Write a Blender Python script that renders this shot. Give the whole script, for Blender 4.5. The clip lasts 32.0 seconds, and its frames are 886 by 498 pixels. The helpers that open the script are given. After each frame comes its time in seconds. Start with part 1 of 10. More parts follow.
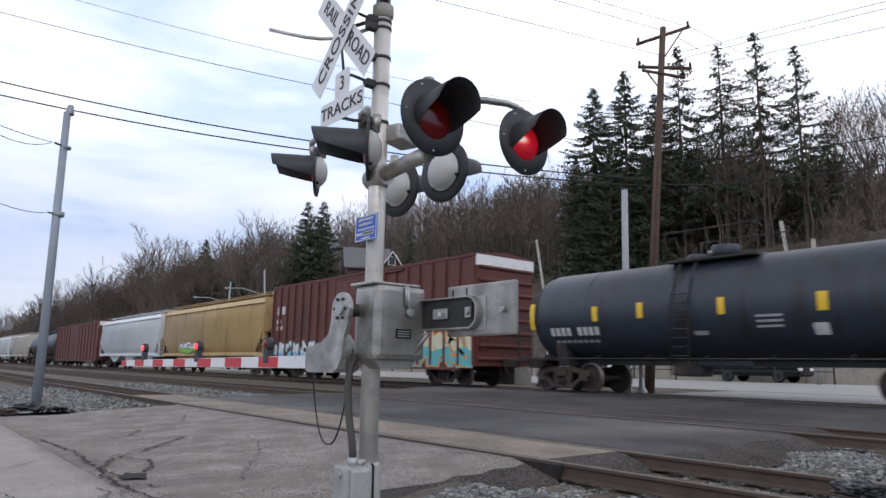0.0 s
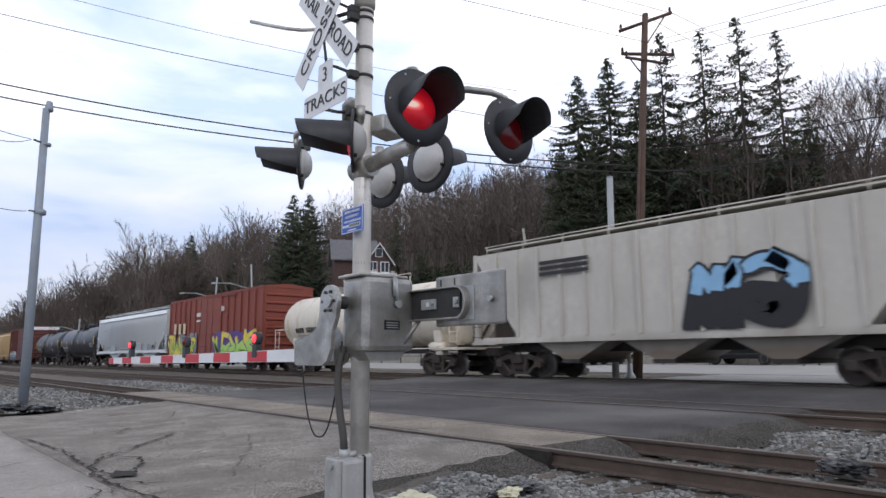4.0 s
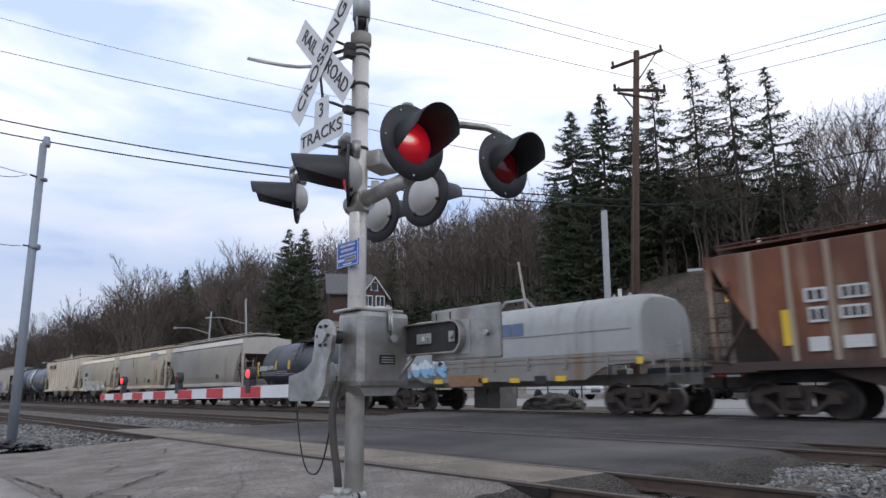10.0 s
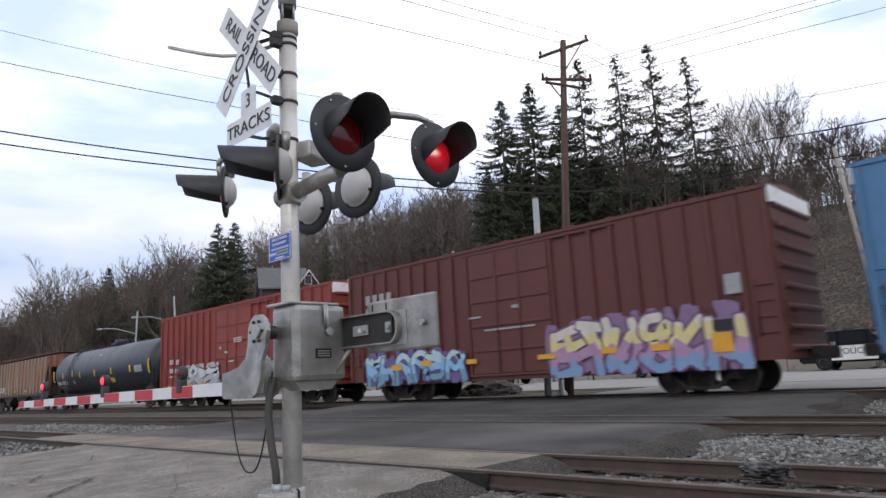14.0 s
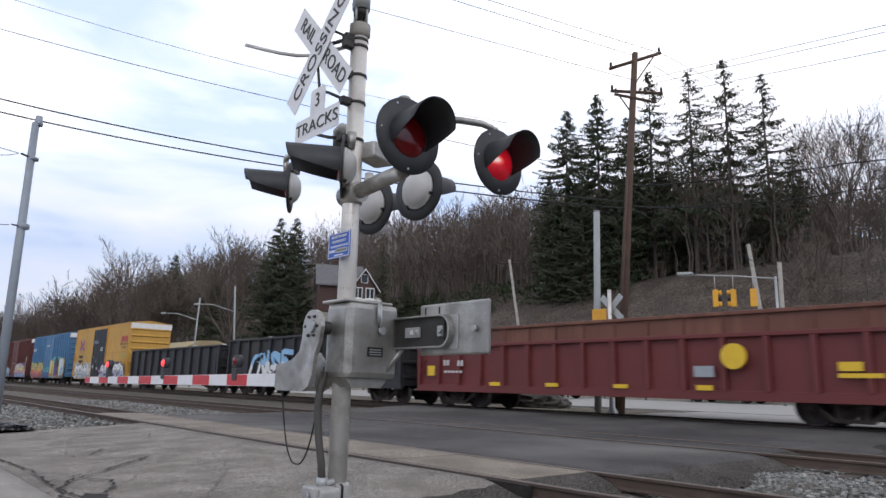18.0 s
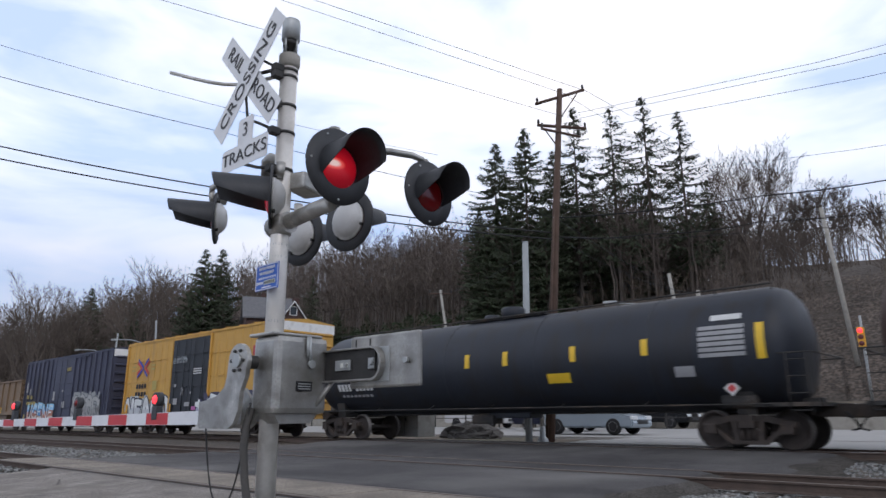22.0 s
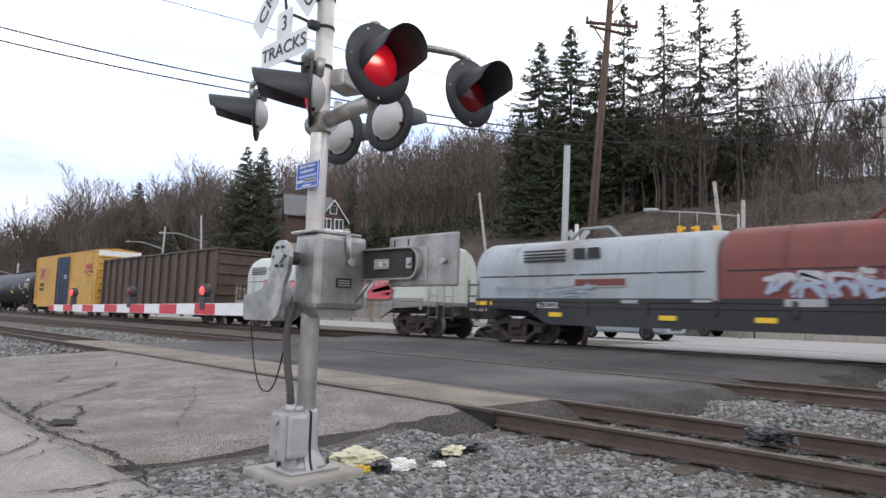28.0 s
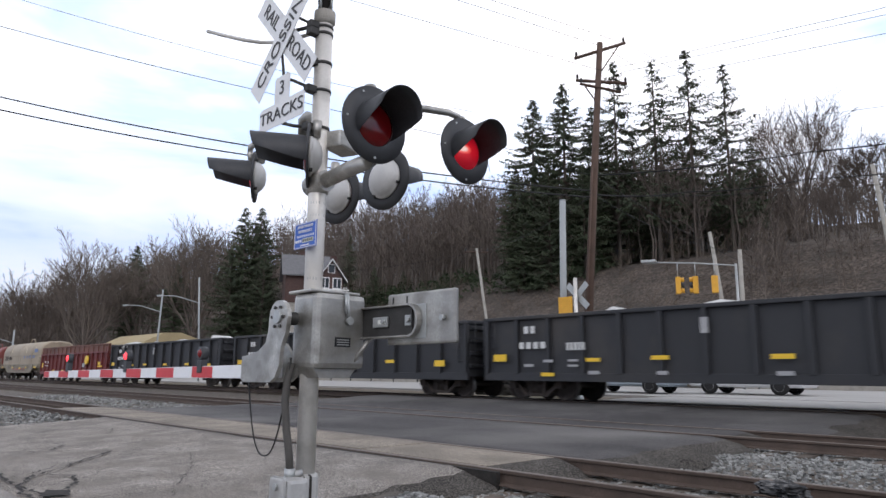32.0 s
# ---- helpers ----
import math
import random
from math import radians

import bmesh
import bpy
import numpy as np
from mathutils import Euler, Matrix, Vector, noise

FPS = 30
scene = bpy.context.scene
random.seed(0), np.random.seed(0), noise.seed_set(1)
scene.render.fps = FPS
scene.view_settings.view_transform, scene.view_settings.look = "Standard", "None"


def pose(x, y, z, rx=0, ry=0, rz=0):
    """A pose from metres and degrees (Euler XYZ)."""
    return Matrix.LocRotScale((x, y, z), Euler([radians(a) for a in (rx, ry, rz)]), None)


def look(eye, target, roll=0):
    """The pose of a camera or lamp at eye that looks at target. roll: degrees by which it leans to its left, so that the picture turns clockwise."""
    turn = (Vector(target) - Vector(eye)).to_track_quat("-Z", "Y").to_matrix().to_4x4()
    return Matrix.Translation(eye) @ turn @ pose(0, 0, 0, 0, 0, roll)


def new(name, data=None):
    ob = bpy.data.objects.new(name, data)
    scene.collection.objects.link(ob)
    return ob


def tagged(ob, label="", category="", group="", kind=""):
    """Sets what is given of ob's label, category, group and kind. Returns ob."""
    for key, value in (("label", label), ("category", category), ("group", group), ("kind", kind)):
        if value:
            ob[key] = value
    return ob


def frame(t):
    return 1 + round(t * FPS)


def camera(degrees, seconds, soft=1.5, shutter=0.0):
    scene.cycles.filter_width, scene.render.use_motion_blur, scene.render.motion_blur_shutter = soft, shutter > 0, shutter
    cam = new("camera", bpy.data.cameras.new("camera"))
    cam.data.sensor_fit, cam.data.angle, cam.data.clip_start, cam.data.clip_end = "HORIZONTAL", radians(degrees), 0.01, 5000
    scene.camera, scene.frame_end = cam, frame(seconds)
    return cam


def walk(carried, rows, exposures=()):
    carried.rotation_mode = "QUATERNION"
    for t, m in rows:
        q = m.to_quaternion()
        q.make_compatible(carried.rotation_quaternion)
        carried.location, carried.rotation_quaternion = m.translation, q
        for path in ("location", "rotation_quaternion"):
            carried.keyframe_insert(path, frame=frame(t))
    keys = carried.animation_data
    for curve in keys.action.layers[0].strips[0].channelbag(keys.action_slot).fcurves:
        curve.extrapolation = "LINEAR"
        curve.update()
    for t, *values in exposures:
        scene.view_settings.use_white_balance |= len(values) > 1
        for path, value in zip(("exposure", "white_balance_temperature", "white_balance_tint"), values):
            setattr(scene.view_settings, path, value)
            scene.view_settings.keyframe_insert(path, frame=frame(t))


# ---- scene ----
cam = camera(66.44, 32.0, soft=1.5, shutter=0.17)
EYE = 1.2
# seconds, yaw, pitch, roll of a camera that turns on its stand
ROWS = [
    (0.0, -39.43, 9.81, -0.95),
    (0.5, -39.73, 9.98, -0.36),
    (1.0, -39.95, 10.06, 0.20),
    (1.5, -40.19, 10.01, 0.34),
    (2.0, -40.32, 9.74, 0.27),
    (2.5, -40.40, 9.46, 0.25),
    (3.0, -40.47, 9.22, 0.37),
    (3.5, -40.46, 9.06, 0.26),
    (5.5, -39.49, 8.99, 1.11),
    (6.0, -39.41, 9.75, 1.27),
    (6.5, -39.43, 10.54, 1.29),
    (7.0, -39.45, 11.07, 1.30),
    (7.5, -39.31, 11.30, 1.34),
    (8.0, -39.23, 11.54, 1.40),
    (8.5, -38.99, 11.68, 1.57),
    (9.0, -38.94, 11.73, 1.21),
    (9.5, -39.08, 11.76, 0.81),
    (10.0, -40.68, 11.86, 0.57),
    (10.5, -43.31, 11.94, 2.34),
    (11.0, -45.00, 11.89, 2.72),
    (11.5, -46.03, 11.68, 2.79),
    (12.0, -45.10, 11.06, 2.55),
    (12.5, -44.85, 10.64, 2.49),
    (13.0, -45.07, 10.49, 2.86),
    (13.5, -45.45, 10.60, 3.24),
    (14.0, -45.83, 10.86, 3.10),
    (14.5, -45.38, 10.88, 3.15),
    (15.0, -43.63, 10.73, 3.11),
    (15.5, -41.86, 10.42, 3.00),
    (17.5, -41.41, 11.15, -1.23),
    (18.0, -41.79, 11.42, -1.31),
    (18.5, -42.16, 11.64, -1.10),
    (19.0, -42.20, 11.69, -0.55),
    (19.5, -42.22, 11.77, -0.13),
    (20.0, -42.10, 11.93, 0.08),
    (20.5, -42.14, 12.10, 0.17),
    (21.0, -47.65, 12.84, 1.04),
    (21.5, -51.56, 13.48, 1.22),
    (22.0, -47.43, 14.08, 0.24),
    (22.5, -44.19, 14.08, 0.47),
    (23.0, -42.57, 13.95, 1.04),
    (23.5, -41.22, 12.54, 1.02),
    (24.0, -39.69, 11.45, 0.69),
    (24.5, -38.37, 10.84, -0.16),
    (25.0, -39.41, 8.73, -1.18),
    (25.5, -43.76, 5.20, -1.41),
    (27.5, -44.51, 5.51, -1.54),
    (28.0, -44.48, 5.78, -1.80),
    (28.5, -44.36, 5.79, -1.90),
    (29.0, -44.27, 6.03, -1.01),
    (29.5, -43.90, 6.63, 0.47),
    (30.0, -44.52, 8.17, 1.00),
    (30.5, -46.81, 9.12, 0.82),
    (31.0, -45.96, 9.89, -0.12),
    (31.5, -45.04, 10.36, -0.61),
    (32.0, -44.44, 10.55, -0.46),
]
walk(cam, [(t, pose(0, 0, EYE, 90 + pitch, roll, yaw)) for t, yaw, pitch, roll in ROWS],
     exposures=((0.0, -0.48, 6590, 16), (3.5, -0.47, 6590, 16), (6.0, -0.50, 6540, 16), (9.0, -0.69, 6390, 16), (11.0, -0.56, 6540, 16), (13.0, -0.42, 6690, 16),
                (15.0, -0.45, 6740, 16), (19.0, -0.45, 6690, 16), (21.0, -0.57, 6490, 16), (23.0, -0.67, 6390, 16), (24.5, -0.60, 6490, 16), (25.1, -0.50, 6590, 16), (25.6, -0.15, 6840, 16),
                (28.0, -0.05, 6840, 16), (29.5, -0.08, 6840, 16), (31.0, -0.23, 6740, 16), (32.0, -0.27, 6690, 16)))
# ---- sky and sun ----
SUN_EL, SUN_AZ = radians(38), radians(215)
world = bpy.data.worlds.new("sky")
scene.world = world
world.use_nodes = True
wn, wl = world.node_tree.nodes, world.node_tree.links
wn.clear()
w_out = wn.new("ShaderNodeOutputWorld")
w_bg = wn.new("ShaderNodeBackground")
w_sky = wn.new("ShaderNodeTexSky")
w_sky.sky_type, w_sky.sun_disc = "NISHITA", False
w_sky.sun_elevation, w_sky.sun_rotation = SUN_EL, SUN_AZ
w_gain = wn.new("ShaderNodeMix")
w_gain.data_type, w_gain.blend_type = "RGBA", "MULTIPLY"
w_gain.inputs[0].default_value = 1.0
w_gain.inputs[7].default_value = (0.11, 0.11, 0.11, 1)
w_tc = wn.new("ShaderNodeTexCoord")
w_map = wn.new("ShaderNodeMapping")
w_map.inputs["Scale"].default_value = (1.0, 1.0, 3.2)
w_map.inputs["Rotation"].default_value = (0.0, 0.25, 0.6)
w_n1 = wn.new("ShaderNodeTexNoise")
w_n1.inputs["Scale"].default_value, w_n1.inputs["Detail"].default_value = 2.6, 7.0
w_n1.inputs["Roughness"].default_value, w_n1.inputs["Distortion"].default_value = 0.52, 0.4
w_ramp = wn.new("ShaderNodeValToRGB")
w_ramp.color_ramp.elements[0].position, w_ramp.color_ramp.elements[0].color = 0.36, (0.50, 0.64, 0.86, 1)
w_ramp.color_ramp.elements[1].position, w_ramp.color_ramp.elements[1].color = 0.62, (0.98, 0.99, 1.0, 1)
w_mid = w_ramp.color_ramp.elements.new(0.49)
w_mid.color = (0.79, 0.87, 0.97, 1)
w_mix = wn.new("ShaderNodeMix")
w_mix.data_type = "RGBA"
w_mix.inputs[0].default_value = 0.88
wl.new(w_tc.outputs["Generated"], w_map.inputs["Vector"])
wl.new(w_map.outputs["Vector"], w_n1.inputs["Vector"])
wl.new(w_n1.outputs["Fac"], w_ramp.inputs["Fac"])
wl.new(w_sky.outputs["Color"], w_gain.inputs[6])
wl.new(w_gain.outputs[2], w_mix.inputs[6])
wl.new(w_ramp.outputs["Color"], w_mix.inputs[7])
# the cloud cover is blue-grey haze low down, brightest half way up, and thins overhead
w_sep = wn.new("ShaderNodeSeparateXYZ")
w_high = wn.new("ShaderNodeValToRGB")
w_high.color_ramp.elements[0].position, w_high.color_ramp.elements[0].color = 0.02, (0.50, 0.56, 0.66, 1)
w_high.color_ramp.elements[1].position, w_high.color_ramp.elements[1].color = 0.98, (0.50, 0.50, 0.50, 1)
for w_pos, w_col in ((0.17, (0.55, 0.61, 0.71, 1)), (0.34, (1.0, 1.0, 1.0, 1)), (0.62, (1.0, 1.0, 1.0, 1))):
    w_high.color_ramp.elements.new(w_pos).color = w_col
w_dim = wn.new("ShaderNodeMix")
w_dim.data_type, w_dim.blend_type = "RGBA", "MULTIPLY"
w_dim.inputs[0].default_value = 1.0
wl.new(w_tc.outputs["Generated"], w_sep.inputs[0])
wl.new(w_sep.outputs["Z"], w_high.inputs[0])
wl.new(w_mix.outputs[2], w_dim.inputs[6])
wl.new(w_high.outputs[0], w_dim.inputs[7])
wl.new(w_dim.outputs[2], w_bg.inputs["Color"])
w_bg.inputs["Strength"].default_value = 2.05
wl.new(w_bg.outputs["Background"], w_out.inputs["Surface"])

sun_data = bpy.data.lights.new("sun", "SUN")
sun_data.energy, sun_data.angle, sun_data.color = 0.6, radians(14), (1.0, 0.96, 0.9)
sun = new("sun", sun_data)
sun.matrix_basis = look((40 * math.sin(SUN_AZ), 40 * math.cos(SUN_AZ), 32), (0, 0, 0))

# ---- materials ----
MATS = {}


def mat(name, color, rough=0.6, metal=0.0, var=0.25, scale=2.0, bump=0.0, bscale=40.0, dirt=None, dirt_amt=0.35,
        streak=None, streak_amt=0.5, emit=0.0, rnd=0.0, spec=0.5, bdist=0.01, speck=0.0, sscale=140.0):
    """A surface: colour varied at two scales, optional blotches of dirt and streaks that run down."""
    m = bpy.data.materials.new(name)
    m.use_nodes = True
    n, l = m.node_tree.nodes, m.node_tree.links
    b = n["Principled BSDF"]
    b.inputs["Roughness"].default_value, b.inputs["Metallic"].default_value = rough, metal
    b.inputs["Specular IOR Level"].default_value = spec
    tc = n.new("ShaderNodeTexCoord")

    def noise_fac(s, detail, lo, hi, stretch=None):
        src = tc.outputs["Object"]
        if stretch:
            mp = n.new("ShaderNodeMapping")
            mp.inputs["Scale"].default_value = stretch
            l.new(src, mp.inputs["Vector"])
            src = mp.outputs["Vector"]
        t = n.new("ShaderNodeTexNoise")
        t.inputs["Scale"].default_value, t.inputs["Detail"].default_value = s, detail
        l.new(src, t.inputs["Vector"])
        r = n.new("ShaderNodeMapRange")
        r.inputs[1].default_value, r.inputs[2].default_value = lo, hi
        l.new(t.outputs["Fac"], r.inputs[0])
        return r.outputs[0]

    def mixed(fac, a, c, how="MIX"):
        x = n.new("ShaderNodeMix")
        x.data_type, x.blend_type = "RGBA", how
        l.new(fac, x.inputs[0]) if not isinstance(fac, float) else setattr(x.inputs[0], "default_value", fac)
        for i, v in ((6, a), (7, c)):
            if isinstance(v, tuple):
                x.inputs[i].default_value = (*v, 1)
            else:
                l.new(v, x.inputs[i])
        return x.outputs[2]

    dark = tuple(c * (1 - var) for c in color)
    light = tuple(min(1, c * (1 + var)) for c in color)
    col = mixed(noise_fac(scale, 4.0, 0.3, 0.7), dark, light)
    col = mixed(noise_fac(scale * 9, 3.0, 0.3, 0.75), col, tuple(c * (1 - 0.6 * var) for c in color))
    if speck:
        col = mixed(noise_fac(sscale, 2.0, 0.42, 0.62), mixed(1.0, col, (1 - speck,) * 3, "MULTIPLY"), mixed(1.0, col, (1 + 0.6 * speck,) * 3, "MULTIPLY"))
    if rnd:
        oi = n.new("ShaderNodeObjectInfo")
        r = n.new("ShaderNodeMapRange")
        r.inputs[3].default_value, r.inputs[4].default_value = 1 - rnd, 1 + rnd
        l.new(oi.outputs["Random"], r.inputs[0])
        h = n.new("ShaderNodeHueSaturation")
        l.new(r.outputs[0], h.inputs["Value"])
        l.new(col, h.inputs["Color"])
        col = h.outputs["Color"]
    if streak:
        f = noise_fac(2.2, 5.0, 0.62 - 0.35 * streak_amt, 0.86 - 0.35 * streak_amt, (1.0, 1.0, 0.10))
        col = mixed(f, col, streak)
    if dirt:
        f = noise_fac(scale * 0.7, 8.0, 0.62 - 0.3 * dirt_amt, 0.85 - 0.25 * dirt_amt)
        col = mixed(f, col, dirt)
    l.new(col, b.inputs["Base Color"])
    if emit:
        l.new(col, b.inputs["Emission Color"])
        b.inputs["Emission Strength"].default_value = emit
    if bump:
        t = n.new("ShaderNodeTexNoise")
        t.inputs["Scale"].default_value, t.inputs["Detail"].default_value = bscale, 5.0
        l.new(tc.outputs["Object"], t.inputs["Vector"])
        bp = n.new("ShaderNodeBump")
        bp.inputs["Strength"].default_value, bp.inputs["Distance"].default_value = bump, bdist
        l.new(t.outputs["Fac"], bp.inputs["Height"])
        l.new(bp.outputs["Normal"], b.inputs["Normal"])
    MATS[name] = m
    return m


GRIME = (0.035, 0.03, 0.027)
asphalt_smooth = mat("smooth_asphalt", (0.37, 0.342, 0.31), 0.9, var=0.22, scale=1.2, bump=0.5, bscale=80, dirt=(0.2, 0.19, 0.175), dirt_amt=0.25, speck=0.3, sscale=90, spec=0.3)
asphalt_old = mat("old_asphalt", (0.362, 0.328, 0.292), 0.95, var=0.4, scale=1.6, bump=1.0, bscale=55, bdist=0.02, dirt=(0.185, 0.166, 0.144), dirt_amt=0.45, speck=0.65, sscale=75, spec=0.2)
asphalt_new = mat("dark_asphalt", (0.088, 0.083, 0.082), 0.9, var=0.45, scale=0.3, bump=0.9, bscale=70, dirt=(0.165, 0.157, 0.148), dirt_amt=0.5, speck=0.45, sscale=60, spec=0.3)
crack_mat = mat("crack", (0.026, 0.023, 0.02), 1.0, var=0.5, scale=9)
crumb = mat("asphalt_crumb", (0.105, 0.096, 0.085), 1.0, var=0.4, scale=1.2, bump=1.0, bscale=45, bdist=0.03, dirt=(0.085, 0.078, 0.068), dirt_amt=0.35, speck=0.6, sscale=50, spec=0.2)
conduit_mat = mat("weathered_conduit", (0.07, 0.065, 0.058), 0.7, var=0.25, scale=8)
concrete = mat("concrete", (0.36, 0.34, 0.30), 0.9, var=0.15, scale=3, bump=0.4, bscale=60, dirt=(0.2, 0.19, 0.16), dirt_amt=0.3)
conc_road = mat("pale_concrete_road", (0.36, 0.352, 0.335), 0.9, var=0.1, scale=0.5, bump=0.2, bscale=40)
timber = mat("crossing_timber", (0.275, 0.236, 0.188), 0.9, var=0.35, scale=1.2, bump=0.9, bscale=40, speck=0.4, sscale=50, dirt=(0.13, 0.11, 0.085), dirt_amt=0.4)
tie_mat = mat("tie_wood", (0.10, 0.078, 0.06), 0.95, var=0.35, scale=3, bump=0.5, bscale=30, rnd=0.25)
soil = mat("ground_soil", (0.15, 0.125, 0.095), 1.0, var=0.3, scale=0.12, bump=0.5, bscale=6, dirt=(0.10, 0.11, 0.055), dirt_amt=0.3)
leafmould = mat("hill_leaf_litter", (0.105, 0.083, 0.066), 1.0, var=0.4, scale=0.5, bump=1.0, bscale=1.6, bdist=0.3, dirt=(0.05, 0.042, 0.034), dirt_amt=0.4, speck=0.5, sscale=5)
ballast_bed = mat("ballast_bed", (0.145, 0.127, 0.108), 1.0, var=0.5, scale=9, bump=1.0, bscale=26, bdist=0.05, dirt=(0.10, 0.075, 0.055), dirt_amt=0.3)
stone_mat = mat("ballast_stone", (0.268, 0.243, 0.212), 0.9, var=0.42, scale=14, bump=0.3, bscale=50, rnd=0.45)
rail_side = mat("rail_rust", (0.088, 0.062, 0.048), 0.85, var=0.3, scale=4, bump=0.3, bscale=60)
rail_top = mat("rail_head_steel", (0.42, 0.40, 0.38), 0.32, 1.0, var=0.2, scale=6)
rail_top_dull = mat("rail_head_dull", (0.17, 0.14, 0.12), 0.6, 0.5, var=0.3, scale=6)
alu = mat("aluminium", (0.48, 0.465, 0.43), 0.4, 0.7, var=0.32, scale=7, bump=0.2, bscale=60, dirt=(0.20, 0.19, 0.165), dirt_amt=0.46, streak=(0.26, 0.255, 0.24), streak_amt=0.5)
alu_cast = mat("cast_aluminium", (0.46, 0.455, 0.44), 0.5, 0.35, var=0.14, scale=5, bump=0.2, bscale=70, dirt=(0.27, 0.26, 0.235), dirt_amt=0.35)
alu_mast = mat("mast_aluminium", (0.74, 0.71, 0.66), 0.38, 0.3, var=0.12, scale=5, dirt=(0.40, 0.38, 0.34), dirt_amt=0.4, streak=(0.44, 0.42, 0.39), streak_amt=0.5)
galv = mat("galvanised_steel", (0.42, 0.435, 0.43), 0.5, 0.6, var=0.15, scale=9, bump=0.08, bscale=60)
steel_dark = mat("dark_steel", (0.06, 0.058, 0.055), 0.6, 0.5, var=0.3, scale=8)
black_paint = mat("black_paint", (0.034, 0.036, 0.040), 0.55, var=0.25, scale=6, bump=0.05, bscale=60)
black_rubber = mat("black_cable", (0.012, 0.012, 0.012), 0.6, var=0.2, scale=5)
white_paint = mat("white_paint", (0.78, 0.78, 0.76), 0.5, var=0.06, scale=4, dirt=(0.5, 0.48, 0.44), dirt_amt=0.25)
sign_white = mat("sign_white", (0.72, 0.73, 0.74), 0.45, var=0.05, scale=6, dirt=(0.5, 0.5, 0.5), dirt_amt=0.2)
sign_black = mat("sign_black", (0.01, 0.01, 0.012), 0.5, var=0.1, scale=6)
red_paint = mat("red_paint", (0.55, 0.03, 0.035), 0.45, var=0.12, scale=6)
blue_sign = mat("blue_sign", (0.018, 0.105, 0.47), 0.4, var=0.1, scale=10)
lens_dark = mat("red_lens_dark", (0.16, 0.004, 0.006), 0.15, var=0.2, scale=20)
lens_lit = mat("red_lens_lit", (0.22, 0.004, 0.009), 0.25, var=0.1, scale=30, bump=0.2, bscale=90)
_n, _l = lens_lit.node_tree.nodes, lens_lit.node_tree.links
_tc, _mp, _gr, _vr = _n.new("ShaderNodeTexCoord"), _n.new("ShaderNodeMapping"), _n.new("ShaderNodeVectorMath"), _n.new("ShaderNodeValToRGB")
_mp.inputs["Location"].default_value, _mp.inputs["Scale"].default_value = (0.065, 0.0, 0.004), (0.80, 0.0, 1.7)
_gr.operation = "LENGTH"
_l.new(_tc.outputs["Object"], _mp.inputs["Vector"])
_l.new(_mp.outputs["Vector"], _gr.inputs[0])
_sc = _n.new("ShaderNodeMath")
_sc.operation, _sc.inputs[1].default_value = "MULTIPLY", 2.4
_l.new(_gr.outputs["Value"], _sc.inputs[0])
_l.new(_sc.outputs[0], _vr.inputs["Fac"])
_cr = _vr.color_ramp
_cr.elements[0].position, _cr.elements[0].color = 0.07, (1.0, 0.78, 0.70, 1)
_cr.elements[1].position, _cr.elements[1].color = 0.95, (0.09, 0.001, 0.005, 1)
for _p, _c in ((0.13, (1.0, 0.14, 0.11, 1)), (0.20, (0.55, 0.010, 0.02, 1)), (0.48, (0.27, 0.003, 0.011, 1))):
    _cr.elements.new(_p).color = _c
_l.new(_vr.outputs["Color"], _n["Principled BSDF"].inputs["Emission Color"])
_n["Principled BSDF"].inputs["Emission Strength"].default_value = 0.95
sticker_mat = mat("number_sticker", (0.55, 0.58, 0.50), 0.5, var=0.15, scale=30)
gate_lit = mat("gate_lamp_lit", (1.0, 0.04, 0.05), 0.2, var=0.05, scale=30, emit=3.0)
yellow_paint = mat("yellow_paint", (0.62, 0.40, 0.04), 0.5, var=0.12, scale=4)
signal_yellow = mat("signal_yellow", (0.72, 0.36, 0.03), 0.5, var=0.1, scale=5)
wood_pole = mat("pole_wood", (0.10, 0.062, 0.045), 0.9, var=0.3, scale=2, bump=0.4, bscale=20)
grey_pole = mat("grey_pole", (0.34, 0.36, 0.36), 0.7, var=0.12, scale=2)
left_pole = mat("steel_pole", (0.30, 0.34, 0.38), 0.6, 0.3, var=0.12, scale=2)
wire_mat = mat("wire", (0.012, 0.012, 0.014), 0.6, var=0.1)
bark = mat("bark", (0.105, 0.085, 0.07), 0.95, var=0.35, scale=1.5, bump=0.6, bscale=12)
twig = mat("twigs", (0.128, 0.102, 0.085), 0.95, var=0.3, scale=0.12)
twig_pale = mat("pale_twigs", (0.175, 0.142, 0.118), 0.95, var=0.3, scale=0.35)
needle = mat("needles", (0.064, 0.086, 0.044), 0.8, var=0.45, scale=0.6, rnd=0.15)
brush = mat("brush", (0.13, 0.10, 0.075), 0.95, var=0.4, scale=0.4)
evergreen_bush = mat("evergreen_bush", (0.035, 0.055, 0.022), 0.85, var=0.4, scale=0.8)
glass_dark = mat("dark_glass", (0.02, 0.025, 0.03), 0.08, var=0.1)
bag_white = mat("litter_white", (0.72, 0.72, 0.66), 0.5, var=0.12, scale=14, bump=0.5, bscale=18, bdist=0.03)
bag_black = mat("litter_black", (0.015, 0.015, 0.016), 0.3, var=0.2, scale=10, bump=0.5, bscale=14, bdist=0.03)
bag_yellow = mat("litter_cream", (0.60, 0.57, 0.40), 0.5, var=0.2, scale=10)


